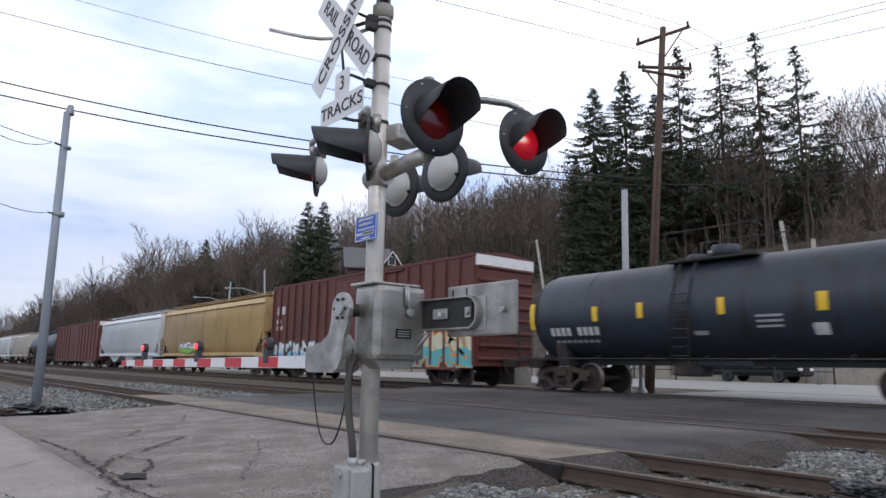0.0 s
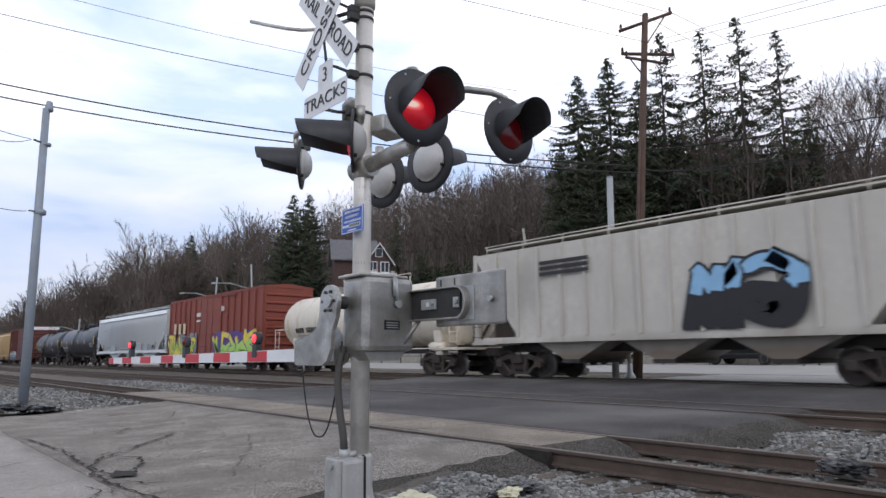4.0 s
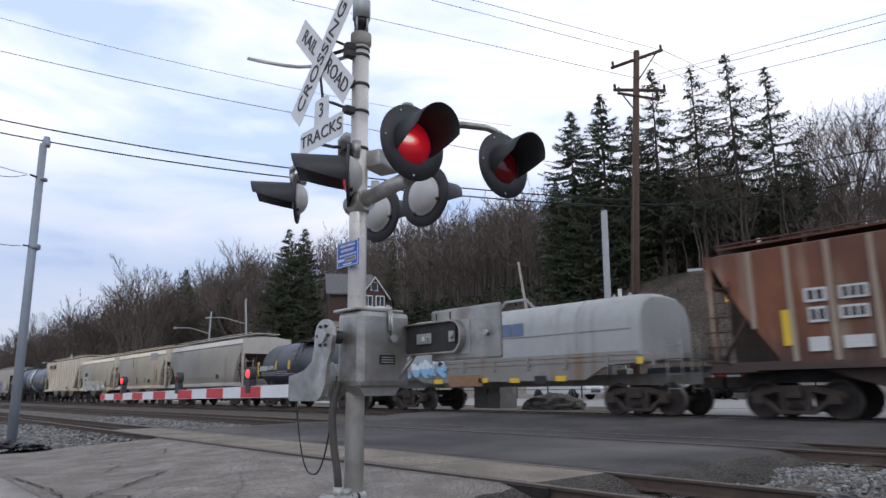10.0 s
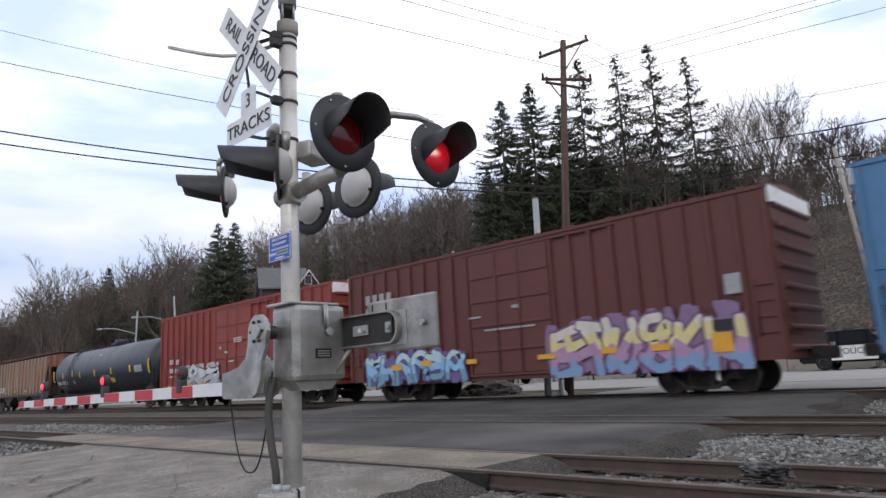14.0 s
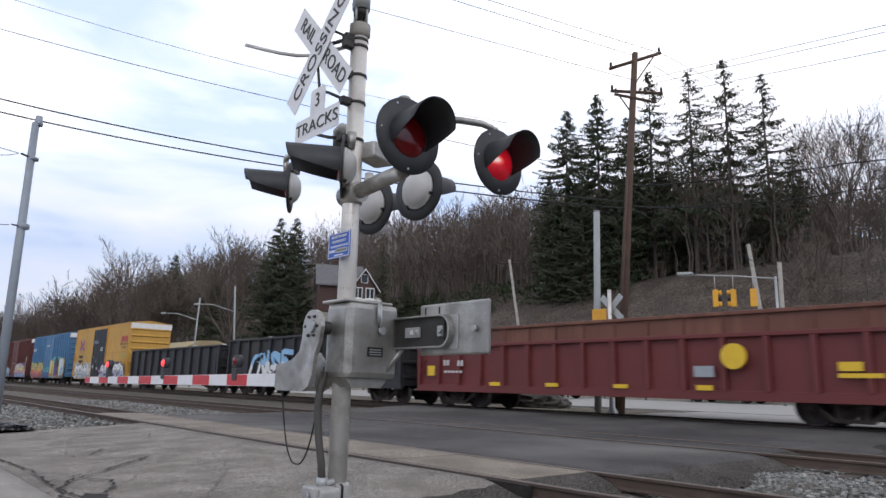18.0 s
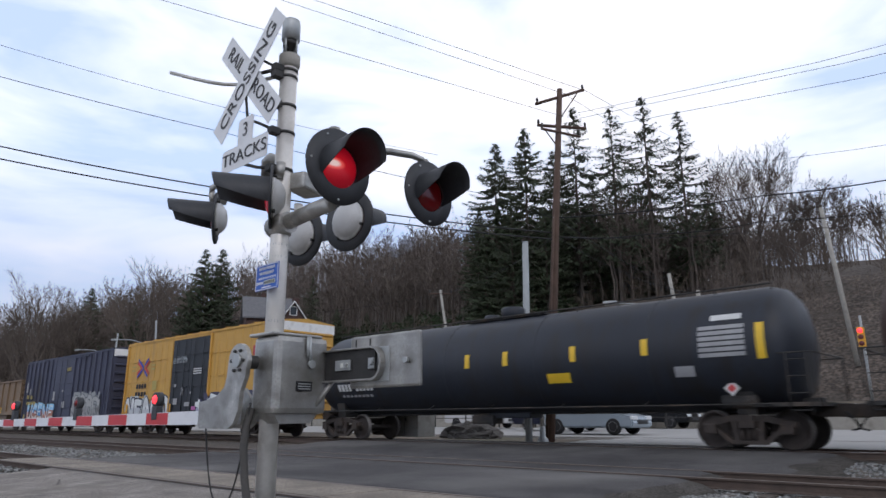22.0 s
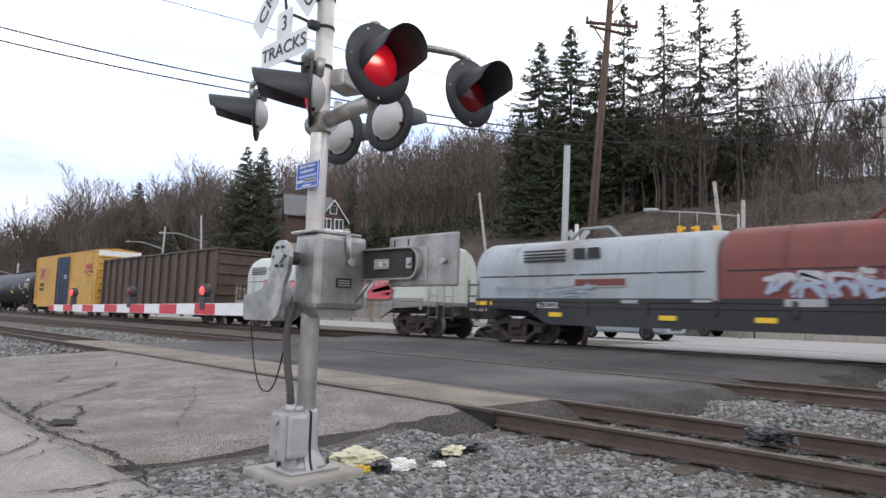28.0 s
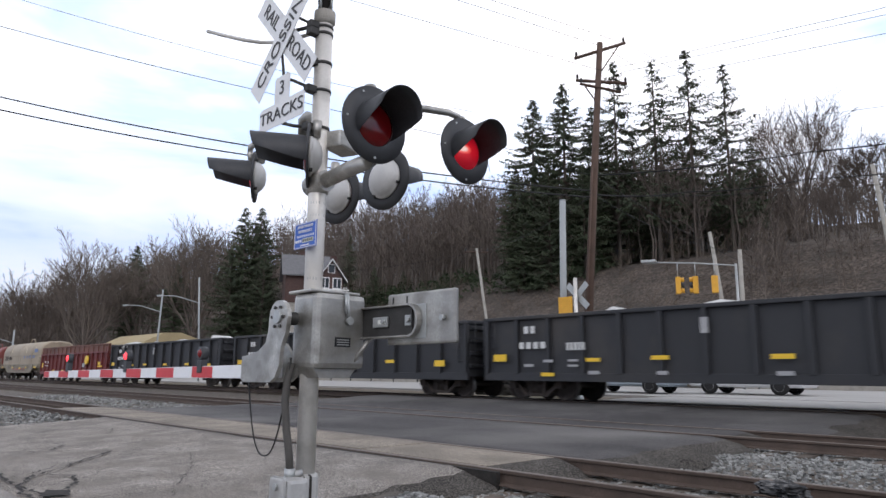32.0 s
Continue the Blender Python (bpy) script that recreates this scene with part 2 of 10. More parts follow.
# ---- building helpers ----
def bm_mesh(name, bm, material, smooth=False):
    me = bpy.data.meshes.new(name)
    bm.normal_update()
    bm.to_mesh(me)
    bm.free()
    for m in (material if isinstance(material, (list, tuple)) else [material]):
        me.materials.append(m)
    if smooth:
        me.polygons.foreach_set("use_smooth", [True] * len(me.polygons))
    return me


def part(name, bm, material, parent=None, label="", smooth=False, m=None):
    """Links a bmesh as one mesh object under a thing or a part."""
    ob = new(name, bm_mesh(name, bm, material, smooth))
    if parent is not None:
        ob.parent = parent
    if m is not None:
        ob.matrix_basis = m
    if label:
        ob["label"] = label
    return ob


def thing(name, label, category, group="", kind="", m=None):
    ob = new(name)
    ob.empty_display_size = 0.2
    if m is not None:
        ob.matrix_basis = m
    return tagged(ob, label, category, group, kind)


def box(bm, x0, x1, y0, y1, z0, z1, bevel=0.0, mi=0):
    vs = [bm.verts.new((x, y, z)) for x in (x0, x1) for y in (y0, y1) for z in (z0, z1)]
    fs = [bm.faces.new([vs[i] for i in q]) for q in ((0, 1, 3, 2), (4, 6, 7, 5), (0, 4, 5, 1), (2, 3, 7, 6), (0, 2, 6, 4), (1, 5, 7, 3))]
    for f in fs:
        f.material_index = mi
    if bevel:
        es = list({e for f in fs for e in f.edges})
        bmesh.ops.bevel(bm, geom=es, offset=bevel, segments=2, affect="EDGES", profile=0.6)
    return bm


def bx(*a, bevel=0.0):
    return box(bmesh.new(), *a, bevel=bevel)


def tube(bm, pts, r, seg=10, r1=None, mi=0, cap=True):
    """A round bar through the points, tapering from r to r1."""
    pts = [Vector(p) for p in pts]
    r1 = r if r1 is None else r1
    rings = []
    up = Vector((0, 0, 1))
    for i, p in enumerate(pts):
        d = (pts[min(i + 1, len(pts) - 1)] - pts[max(i - 1, 0)]).normalized()
        ref = up if abs(d.dot(up)) < 0.95 else Vector((1, 0, 0))
        a = d.cross(ref).normalized()
        b = a.cross(d)
        k = i / max(1, len(pts) - 1)
        rr = r + (r1 - r) * k
        rings.append([bm.verts.new(p + rr * (math.cos(2 * math.pi * j / seg) * a + math.sin(2 * math.pi * j / seg) * b)) for j in range(seg)])
    for q0, q1 in zip(rings, rings[1:]):
        for j in range(seg):
            f = bm.faces.new((q0[j], q0[(j + 1) % seg], q1[(j + 1) % seg], q1[j]))
            f.smooth, f.material_index = True, mi
    if cap:
        for q in (rings[0][::-1], rings[-1]):
            bm.faces.new(q).material_index = mi
    return bm


def tb(pts, r, seg=10, r1=None):
    return tube(bmesh.new(), pts, r, seg, r1)


def lathe(bm, prof, seg=24, axis="z", mi=0, cap=True):
    """Turns a profile of (radius, height) about an axis."""
    rings = []
    for r, h in prof:
        ring = []
        for j in range(seg):
            a = 2 * math.pi * j / seg
            u, v = r * math.cos(a), r * math.sin(a)
            ring.append(bm.verts.new({"z": (u, v, h), "y": (v, h, u), "x": (h, u, v)}[axis]))
        rings.append(ring)
    for q0, q1 in zip(rings, rings[1:]):
        for j in range(seg):
            f = bm.faces.new((q0[j], q0[(j + 1) % seg], q1[(j + 1) % seg], q1[j]))
            f.smooth, f.material_index = True, mi
    if cap:
        for q, rr in ((rings[0][::-1], prof[0][0]), (rings[-1], prof[-1][0])):
            if rr > 1e-4:
                bm.faces.new(q).material_index = mi
    return bm


def prism(bm, poly, x0, x1, axis="x", mi=0):
    """A flat outline of (u, v) drawn out from x0 to x1 along an axis."""
    def at(u, v, w):
        return {"x": (w, u, v), "y": (u, w, v), "z": (u, v, w)}[axis]
    a = [bm.verts.new(at(u, v, x0)) for u, v in poly]
    b = [bm.verts.new(at(u, v, x1)) for u, v in poly]
    fs = [bm.faces.new(a), bm.faces.new(b[::-1])]
    for i in range(len(poly)):
        j = (i + 1) % len(poly)
        fs.append(bm.faces.new((a[i], b[i], b[j], a[j])))
    for f in fs:
        f.material_index = mi
    return bm


def fixed(bm):
    bmesh.ops.recalc_face_normals(bm, faces=bm.faces)
    return bm


def text_mesh(body, size, depth=0.002):
    cu = bpy.data.curves.new("text", "FONT")
    cu.body, cu.size, cu.extrude, cu.align_x, cu.align_y = body, size, depth, "CENTER", "CENTER"
    tmp = bpy.data.objects.new("text", cu)
    me = bpy.data.meshes.new_from_object(tmp)
    bpy.data.objects.remove(tmp)
    return me


def lettering(name, body, size, material, parent, m, sx=1.0):
    me = text_mesh(body, size)
    me.materials.clear()
    me.materials.append(material)
    ob = new(name, me)
    ob.parent = parent
    ob.matrix_basis = m @ Matrix.Diagonal((sx, 1, 1, 1))
    return ob


def mesh_from(name, verts, faces, mats):
    me = bpy.data.meshes.new(name)
    me.from_pydata(verts, [], faces)
    for m in mats:
        me.materials.append(m)
    me.update()
    return me


# ---- ground, roads and tracks ----
TRACK_X = (6.75, 12.55, 18.35)          # track centres
RAIL_Z = (0.17, 0.225, 0.45)            # tops of the rails
ROAD_Y = (5.35, 20.8)                   # edges of the crossing road


def lerp_table(x, table):
    for (x0, z0), (x1, z1) in zip(table, table[1:]):
        if x <= x1:
            k = max(0.0, (x - x0) / (x1 - x0))
            return z0 + (z1 - z0) * k
    return table[-1][1]


ROAD_PROFILE = ((-60, -0.05), (3.0, 0.0), (5.9, 0.15), (7.6, 0.155), (11.7, 0.205), (13.4, 0.215), (17.4, 0.425), (19.3, 0.44), (24.0, 0.48), (36.0, 0.62), (40.0, 0.70))
HILL_FADE = ((-20.0, 0.42), (12.0, 0.50), (34.0, 0.58), (58.0, 0.91), (75.0, 1.0), (90.0, 1.0))
HILL = ((40.0, 0.8), (44.0, 3.4), (55.0, 11.6), (66.0, 15.2), (80.0, 21.0), (105.0, 33.0), (135.0, 40.0), (220.0, 44.0), (600.0, 40.0))


def road_z(x):
    return lerp_table(x, ROAD_PROFILE)


def ground_z(x, y):
    if x <= 40:
        return road_z(x) - (0.40 if 3.6 < x < 22.5 else 0.08)
    z = lerp_table(x - 4.0 * math.sin(y * 0.021) * min(1, (x - 40) / 20), HILL)
    z = min(z, 11.0) + max(0.0, z - 11.0) * lerp_table(max(-20.0, min(90.0, y)), HILL_FADE)
    k = min(1.0, (x - 40) / 40)
    return z + k * (1.8 * noise.noise((x * 0.03, y * 0.03, 0.4)) + 0.7 * noise.noise((x * 0.11, y * 0.11, 3.0)))


def sheet(name, xs, ys, zf, material, kind="structure", label="", category="", split=None):
    verts = [(x, y, zf(x, y)) for x in xs for y in ys]
    ny = len(ys)
    faces = [(i * ny + j, (i + 1) * ny + j, (i + 1) * ny + j + 1, i * ny + j + 1) for i in range(len(xs) - 1) for j in range(ny - 1)]
    me = mesh_from(name, verts, faces, material if isinstance(material, list) else [material])
    if split:
        me.polygons.foreach_set("material_index", [split(xs[i], ys[j]) for i in range(len(xs) - 1) for j in range(ny - 1)])
    me.polygons.foreach_set("use_smooth", [True] * len(me.polygons))
    return tagged(new(name, me), label, category, "", kind)


def span(a, b, n):
    return [a + (b - a) * i / n for i in range(n + 1)]


g_xs = [-900, -300, -120, -60, -30, -12] + span(-8, 40, 48) + span(42, 140, 49) + [160, 190, 230, 300, 420, 600, 1200]
g_ys = [-900, -400, -200, -140] + span(-100, 260, 120) + [280, 310, 350, 400, 470, 560, 700, 900, 1500]
sheet("ground", g_xs, g_ys, ground_z, [soil, leafmould], label="bare brown soil and leaf litter rising to a wooded hill", category="ground",
      split=lambda x, y: 1 if x > 40 else 0)


def slab(name, x0, x1, y0, y1, material, lift=0.0, label="", category="road", wob=0.0, thick=0.14):
    """A paved strip with a thickness, that follows the lie of the road; its ends along y are ragged."""
    bm = bmesh.new()
    xs = span(x0, x1, max(2, int((x1 - x0) / 0.25)))
    ys = span(y0, y1, max(2, int((y1 - y0) / 0.5)))
    top = {}
    for i, x in enumerate(xs):
        for j, y in enumerate(ys):
            yy = y
            if j in (0, len(ys) - 1):
                yy += wob * (noise.noise((x * 1.3, y, 5.0)) + 0.5 * noise.noise((x * 4.0, y, 9.0)))
            top[i, j] = bm.verts.new((x, yy, road_z(x) + lift + 0.008 * noise.noise((x * 0.8, y * 0.8, 1.0))))
    for i in range(len(xs) - 1):
        for j in range(len(ys) - 1):
            bm.faces.new((top[i, j], top[i + 1, j], top[i + 1, j + 1], top[i, j + 1])).smooth = True
    def skirt(ids, out):
        low = [bm.verts.new(top[k].co + Vector((out[0], out[1], -thick))) for k in ids]
        for a in range(len(ids) - 1):
            bm.faces.new((top[ids[a]], low[a], low[a + 1], top[ids[a + 1]]))
    nx, ny = len(xs) - 1, len(ys) - 1
    def slope(ids, sgn):
        """The broken end of the paving: a rounded crumbling slope down to the ballast."""
        last = [top[k] for k in ids]
        for out_, down in ((0.22, 0.035), (0.42, 0.09), (0.62, 0.16), (0.80, 0.26)):
            row = []
            for k in ids:
                c_ = top[k].co
                j1 = noise.noise((c_.x * 2.2, c_.y + out_ * 3, 7.0))
                row.append(bm.verts.new((c_.x, c_.y + sgn * out_ * (1 + 0.35 * j1), c_.z - down * (thick / 0.14) * (1 + 0.25 * noise.noise((c_.x * 5.0, out_ * 9, 3.0))))))
            for a in range(len(ids) - 1):
                f_ = bm.faces.new((last[a], row[a], row[a + 1], last[a + 1]))
                f_.material_index, f_.smooth = int(out_ > 0.3), True
            last = row
    if wob:
        slope([(i, 0) for i in range(nx + 1)], -1)
        slope([(i, ny) for i in range(nx, -1, -1)], 1)
    else:
        skirt([(i, 0) for i in range(nx + 1)], (0, 0))
        skirt([(i, ny) for i in range(nx, -1, -1)], (0, 0))
    skirt([(0, j) for j in range(ny, -1, -1)], (0, 0))
    skirt([(nx, j) for j in range(ny + 1)], (0, 0))
    ob = new(name, bm_mesh(name, bm, [material, crumb]))
    return tagged(ob, label, category, "", "structure")


slab("pavement_near", 1.9, 5.88, 5.80, 17.4, asphalt_old, label="old cracked grey asphalt beside the tracks", category="pavement", wob=0.25)
slab("road_near", -9.0, 1.89, 4.75, 30.0, asphalt_smooth, lift=0.004, label="worn grey asphalt road surface", category="road", wob=0.15)
slab("road_middle", 7.62, 11.7, ROAD_Y[0], ROAD_Y[1], asphalt_new, label="dark patched asphalt between the tracks", category="road", wob=0.22)
slab("road_in_track", 11.90, 13.2, ROAD_Y[0] + 0.2, ROAD_Y[1], asphalt_new, label="dark asphalt between the rails", category="road", wob=0.15)
slab("road_far", 13.38, 17.48, ROAD_Y[0] - 0.9, ROAD_Y[1] + 0.5, asphalt_new, label="dark asphalt in front of the train", category="road", wob=0.3)
slab("road_in_far_track", 17.72, 18.98, ROAD_Y[0], ROAD_Y[1], asphalt_new, label="dark asphalt between the rails", category="road", wob=0.1)
slab("road_beyond", 19.22, 24.0, -8.0, 12.6, conc_road, label="pale worn concrete road beyond the train", category="road", wob=0.3)
slab("street", 24.02, 36.0, -60.0, 220.0, conc_road, lift=0.01, label="pale concrete street along the railway", category="street")


# rails, ties and ballast of the three tracks
def rail_mesh(name, y0, y1):
    bm = bmesh.new()
    out = ((-0.07, 0.0), (0.07, 0.0), (0.07, 0.012), (0.012, 0.03), (0.009, 0.125), (0.034, 0.135), (0.036, 0.165), (0.028, 0.172),
           (-0.028, 0.172), (-0.036, 0.165), (-0.034, 0.135), (-0.009, 0.125), (-0.012, 0.03), (-0.07, 0.012))
    prism(bm, out, y0, y1, "y")
    fixed(bm)
    for f in bm.faces:
        c = f.calc_center_median()
        if c.z > 0.168:
            f.material_index = 1
    return bm


TIE_BM = bx(-1.3, 1.3, -0.115, 0.115, -0.18, 0.0, bevel=0.012)
TIE_MESH = bm_mesh("tie", TIE_BM, tie_mat)
PLATE_MESH = bm_mesh("tie_plate", bx(-0.10, 0.10, -0.09, 0.09, 0.0, 0.016, bevel=0.004), rail_side)
rng = random.Random(4)
for k, (tx, tz) in enumerate(zip(TRACK_X, RAIL_Z)):
    track = thing("railroad_track", ("lightly used rusty railroad track on ties and stone ballast", "rusty middle railroad track on stone ballast",
                                     "busy railroad track with shiny rails carrying the train")[k], "track", "railroad tracks", "structure", pose(tx, 0, tz - 0.172))
    for s in (-1, 1):
        part("rail", rail_mesh("rail", -60, 420), [rail_side, rail_top if k == 2 else rail_top_dull], track, m=pose(s * 0.7525, 0, 0))
    y = -14.0
    while y < 62:
        if not (ROAD_Y[0] + 0.4 < y < ROAD_Y[1] - 0.4):
            tie = new("tie", TIE_MESH)
            tie.parent = track
            tie.matrix_basis = pose(rng.uniform(-0.05, 0.05), y, rng.uniform(-0.040, -0.018), 0, 0, rng.uniform(-2.5, 2.5))
            if k == 0:
                for s in (-1, 1):
                    pl = new("tie_plate", PLATE_MESH)
                    pl.parent = track
                    pl.matrix_basis = pose(s * 0.7525, y, -0.002)
        y += 0.54
    bm = bmesh.new()
    y = 62.0
    while y < 200:
        box(bm, -1.3, 1.3, y - 0.115, y + 0.115, -0.18, 0.0)
        y += 0.54
    part("far_ties", bm, tie_mat, track)


BED_EDGE = ((0.16, 0.7), (0.16, 0.7), (0.34, 1.6))


def bed(name, x0, x1, y0, y1, zc, label, drop=0.16, wide=0.7):
    def zf(x, y):
        e = min(x - x0, x1 - x, wide) / wide
        d = 0.03 * noise.noise((x * 3.1, y * 3.1, 2.0)) + 0.02 * noise.noise((x * 9, y * 9, 4.0))
        return zc - 0.06 - drop * (1 - e) ** 1.6 + d
    return sheet(name, span(x0, x1, 28), span(y0, y1, int((y1 - y0) / 0.35)), zf, ballast_bed, label=label, category="ballast")


for k, (tx, tz) in enumerate(zip(TRACK_X, RAIL_Z)):
    hw = 2.95
    bed("ballast", tx - hw, tx + hw, -30.0, ROAD_Y[0] + 0.5, tz - 0.172, "grey crushed stone ballast under the track", *BED_EDGE[k])
    bed("ballast", tx - hw, tx + hw, ROAD_Y[1] - 0.5, 150.0, tz - 0.172, "grey crushed stone ballast under the track", *BED_EDGE[k])
sheet("ballast_verge", span(-0.6, 4.6, 26), span(0.8, 5.4, 26),
      lambda x, y: -0.035 + 0.02 * noise.noise((x * 3, y * 3, 2.0)) + 0.10 * max(0.0, min(1.0, (x - 3.9) / 0.7)) - 0.03 * (1 - min(1, (x + 0.6) / 0.8)), ballast_bed,
      label="grey crushed stone verge round the signal", category="ballast")
sheet("gravel_verge", span(-2.0, 5.0, 20), span(17.2, 60.0, 80),
      lambda x, y: 0.03 + 0.06 * noise.noise((x * 1.2, y * 1.2, 2.0)), ballast_bed, label="weedy brown gravel beside the track", category="gravel")

# crossing panel between the rails of the near track
crossing = thing("crossing_panels", "tan weathered crossing panels between the rails of the near track", "crossing", "", "structure", pose(TRACK_X[0], 0, 0))
y = ROAD_Y[0] + 0.15
while y < ROAD_Y[1] - 0.2:
    part("panel", bx(-0.62, 0.69, y, y + 2.40, 0.0, 0.165 + rng.uniform(-0.006, 0.004), bevel=0.015), timber, crossing)
    y += 2.42
part("panel_end", fixed(prism(bmesh.new(), [(ROAD_Y[0] + 0.15, 0.16), (ROAD_Y[0] + 0.02, 0.135), (ROAD_Y[0] - 0.22, 0.06), (ROAD_Y[0] - 0.40, -0.05), (ROAD_Y[0] + 0.15, -0.05)], -0.62, 0.69, "x")), crumb, crossing, "crumbling dark end of the panels")


def stones(name, areas, label, seed=1):
    """Loose crushed stone as one object: distorted eight-cornered pieces."""
    r = np.random.RandomState(seed)
    cube = np.array([(x, y, z) for x in (-1, 1) for y in (-1, 1) for z in (-1, 1)], float)
    quads = np.array(((0, 1, 3, 2), (4, 6, 7, 5), (0, 4, 5, 1), (2, 3, 7, 6), (0, 2, 6, 4), (1, 5, 7, 3)))
    allv, allf, base = [], [], 0
    for x0, x1, y0, y1, zf, n, s0, s1 in areas:
        for _ in range(n):
            x, y = r.uniform(x0, x1), r.uniform(y0, y1)
            s = r.uniform(s0, s1) * 0.5
            v = cube * (s * np.array((1.25, 1.0, 0.75)) * r.uniform(0.7, 1.15, 3)) * r.uniform(0.55, 1.0, (8, 1))
            a = r.uniform(0, 6.28, 3)
            c, q = np.cos(a), np.sin(a)
            rot = np.array([[c[2], -q[2], 0], [q[2], c[2], 0], [0, 0, 1]]) @ np.array([[1, 0, 0], [0, c[0], -q[0]], [0, q[0], c[0]]])
            allv.append(v @ rot.T + (x, y, zf(x, y) + s * r.uniform(0.05, 0.5)))
            allf.append(quads + base)
            base += 8
    me = mesh_from(name, np.concatenate(allv).tolist(), np.concatenate(allf).tolist(), [stone_mat_island])
    return tagged(new(name, me), label, "gravel", "", "stuff")


stone_mat_island = mat("loose_stone", (0.205, 0.206, 0.195), 0.9, var=0.35, scale=9, bump=0.3, bscale=60)
_n, _l = stone_mat_island.node_tree.nodes, stone_mat_island.node_tree.links
_geo, _hsv, _mr = _n.new("ShaderNodeNewGeometry"), _n.new("ShaderNodeHueSaturation"), _n.new("ShaderNodeMapRange")
_mr.inputs[3].default_value, _mr.inputs[4].default_value = 0.42, 1.7
_bs = _n["Principled BSDF"]
_src = _bs.inputs["Base Color"].links[0].from_socket
_l.new(_geo.outputs["Random Per Island"], _mr.inputs[0])
_l.new(_mr.outputs[0], _hsv.inputs["Value"])
_l.new(_src, _hsv.inputs["Color"])
_l.new(_hsv.outputs["Color"], _bs.inputs["Base Color"])

z1, z2, z3 = (z - 0.172 for z in RAIL_Z)


def bed_top(x, y):
    """The height of the ballast between and beside the tracks."""
    return max(tz - 0.172 - 0.065 - dr * (1 - min(x - tx + 2.95, tx + 2.95 - x, wd) / wd) ** 1.6 for tx, tz, (dr, wd) in zip(TRACK_X, RAIL_Z, BED_EDGE) if abs(x - tx) < 2.95)


stones("loose_ballast", (
    (1.0, 4.6, 2.0, 5.15, lambda x, y: -0.035 + 0.10 * max(0.0, min(1.0, (x - 3.9) / 0.7)), 16500, 0.022, 0.062),
    (4.4, 5.93, -1.0, 5.3, bed_top, 9000, 0.022, 0.058),
    (6.1, 7.42, -1.5, 5.4, bed_top, 5600, 0.022, 0.055),
    (7.6, 11.7, -1.5, 5.4, bed_top, 10500, 0.028, 0.07),
    (11.9, 13.2, -1.5, 5.4, bed_top, 3000, 0.03, 0.07),
    (13.4, 17.4, -2.0, 4.4, bed_top, 8000, 0.035, 0.08),
    (7.6, 11.7, 20.5, 40.0, bed_top, 5000, 0.05, 0.10),
    (0.5, 5.9, 17.3, 32.0, lambda x, y: 0.03, 4000, 0.04, 0.09),
), "loose grey crushed stone lying along the tracks", 3)

# cracks in the old pavement, and a hole broken out of it
cr = random.Random(12)


def crack(pts, wd, parent):
    """A ragged dark gap along a line of (x, y)."""
    bm = bmesh.new()
    fine = []
    for (x0, y0), (x1, y1) in zip(pts, pts[1:]):
        n_ = max(2, int(math.hypot(x1 - x0, y1 - y0) / 0.07))
        for i in range(n_):
            k = i / n_
            fine.append((x0 + (x1 - x0) * k + cr.gauss(0, 0.019), y0 + (y1 - y0) * k + cr.gauss(0, 0.019)))
    fine.append(pts[-1])
    rows = []
    for i, (x, y) in enumerate(fine):
        a, b = fine[max(0, i - 1)], fine[min(len(fine) - 1, i + 1)]
        d = Vector((b[0] - a[0], b[1] - a[1], 0)).normalized()
        nrm = Vector((-d.y, d.x, 0)) * wd * cr.uniform(0.2, 1.35) * 0.85 * (0.4 if i in (0, len(fine) - 1) else 1)
        z = road_z(x) + 0.020
        rows.append((bm.verts.new(Vector((x, y, z)) + nrm), bm.verts.new(Vector((x, y, z)) - nrm)))
    for (a, b), (c, d) in zip(rows, rows[1:]):
        bm.faces.new((a, b, d, c))
    ob = part("crack", bm, crack_mat, parent)
    return ob


pave = bpy.data.objects["pavement_near"]
for pts, wd in ((((1.99, 4.95), (2.02, 5.3), (2.05, 6.15), (1.98, 6.7), (1.93, 7.36), (2.02, 8.6), (2.12, 10.1), (2.0, 12.0)), 0.026),
                (((2.1, 7.55), (2.02, 8.4), (2.29, 9.1), (2.75, 9.6), (3.2, 10.2), (3.82, 10.9)), 0.024),
                (((2.28, 7.85), (2.55, 8.3), (2.70, 8.88), (2.45, 9.2), (2.29, 9.1)), 0.022),
                (((3.82, 10.9), (3.45, 11.3), (3.2, 11.8), (3.59, 12.44), (3.4, 13.0)), 0.018),
                (((2.0, 7.4), (2.2, 7.0), (2.42, 6.85)), 0.016),
                (((2.35, 9.3), (2.7, 9.75), (3.3, 10.25)), 0.012),
                (((4.1, 13.2), (4.6, 13.4), (5.0, 14.4)), 0.014),
                (((3.6, 14.6), (4.4, 15.4), (5.2, 15.6)), 0.016),
                (((3.0, 6.9), (3.3, 7.4), (3.9, 8.4), (4.4, 9.6)), 0.006),
                (((1.2, 5.0), (1.5, 4.9), (1.95, 4.95), (2.3, 5.1)), 0.02),
                (((0.4, 8.0), (1.0, 9.0), (1.6, 9.4)), 0.010)):
    crack(pts, wd, pave)
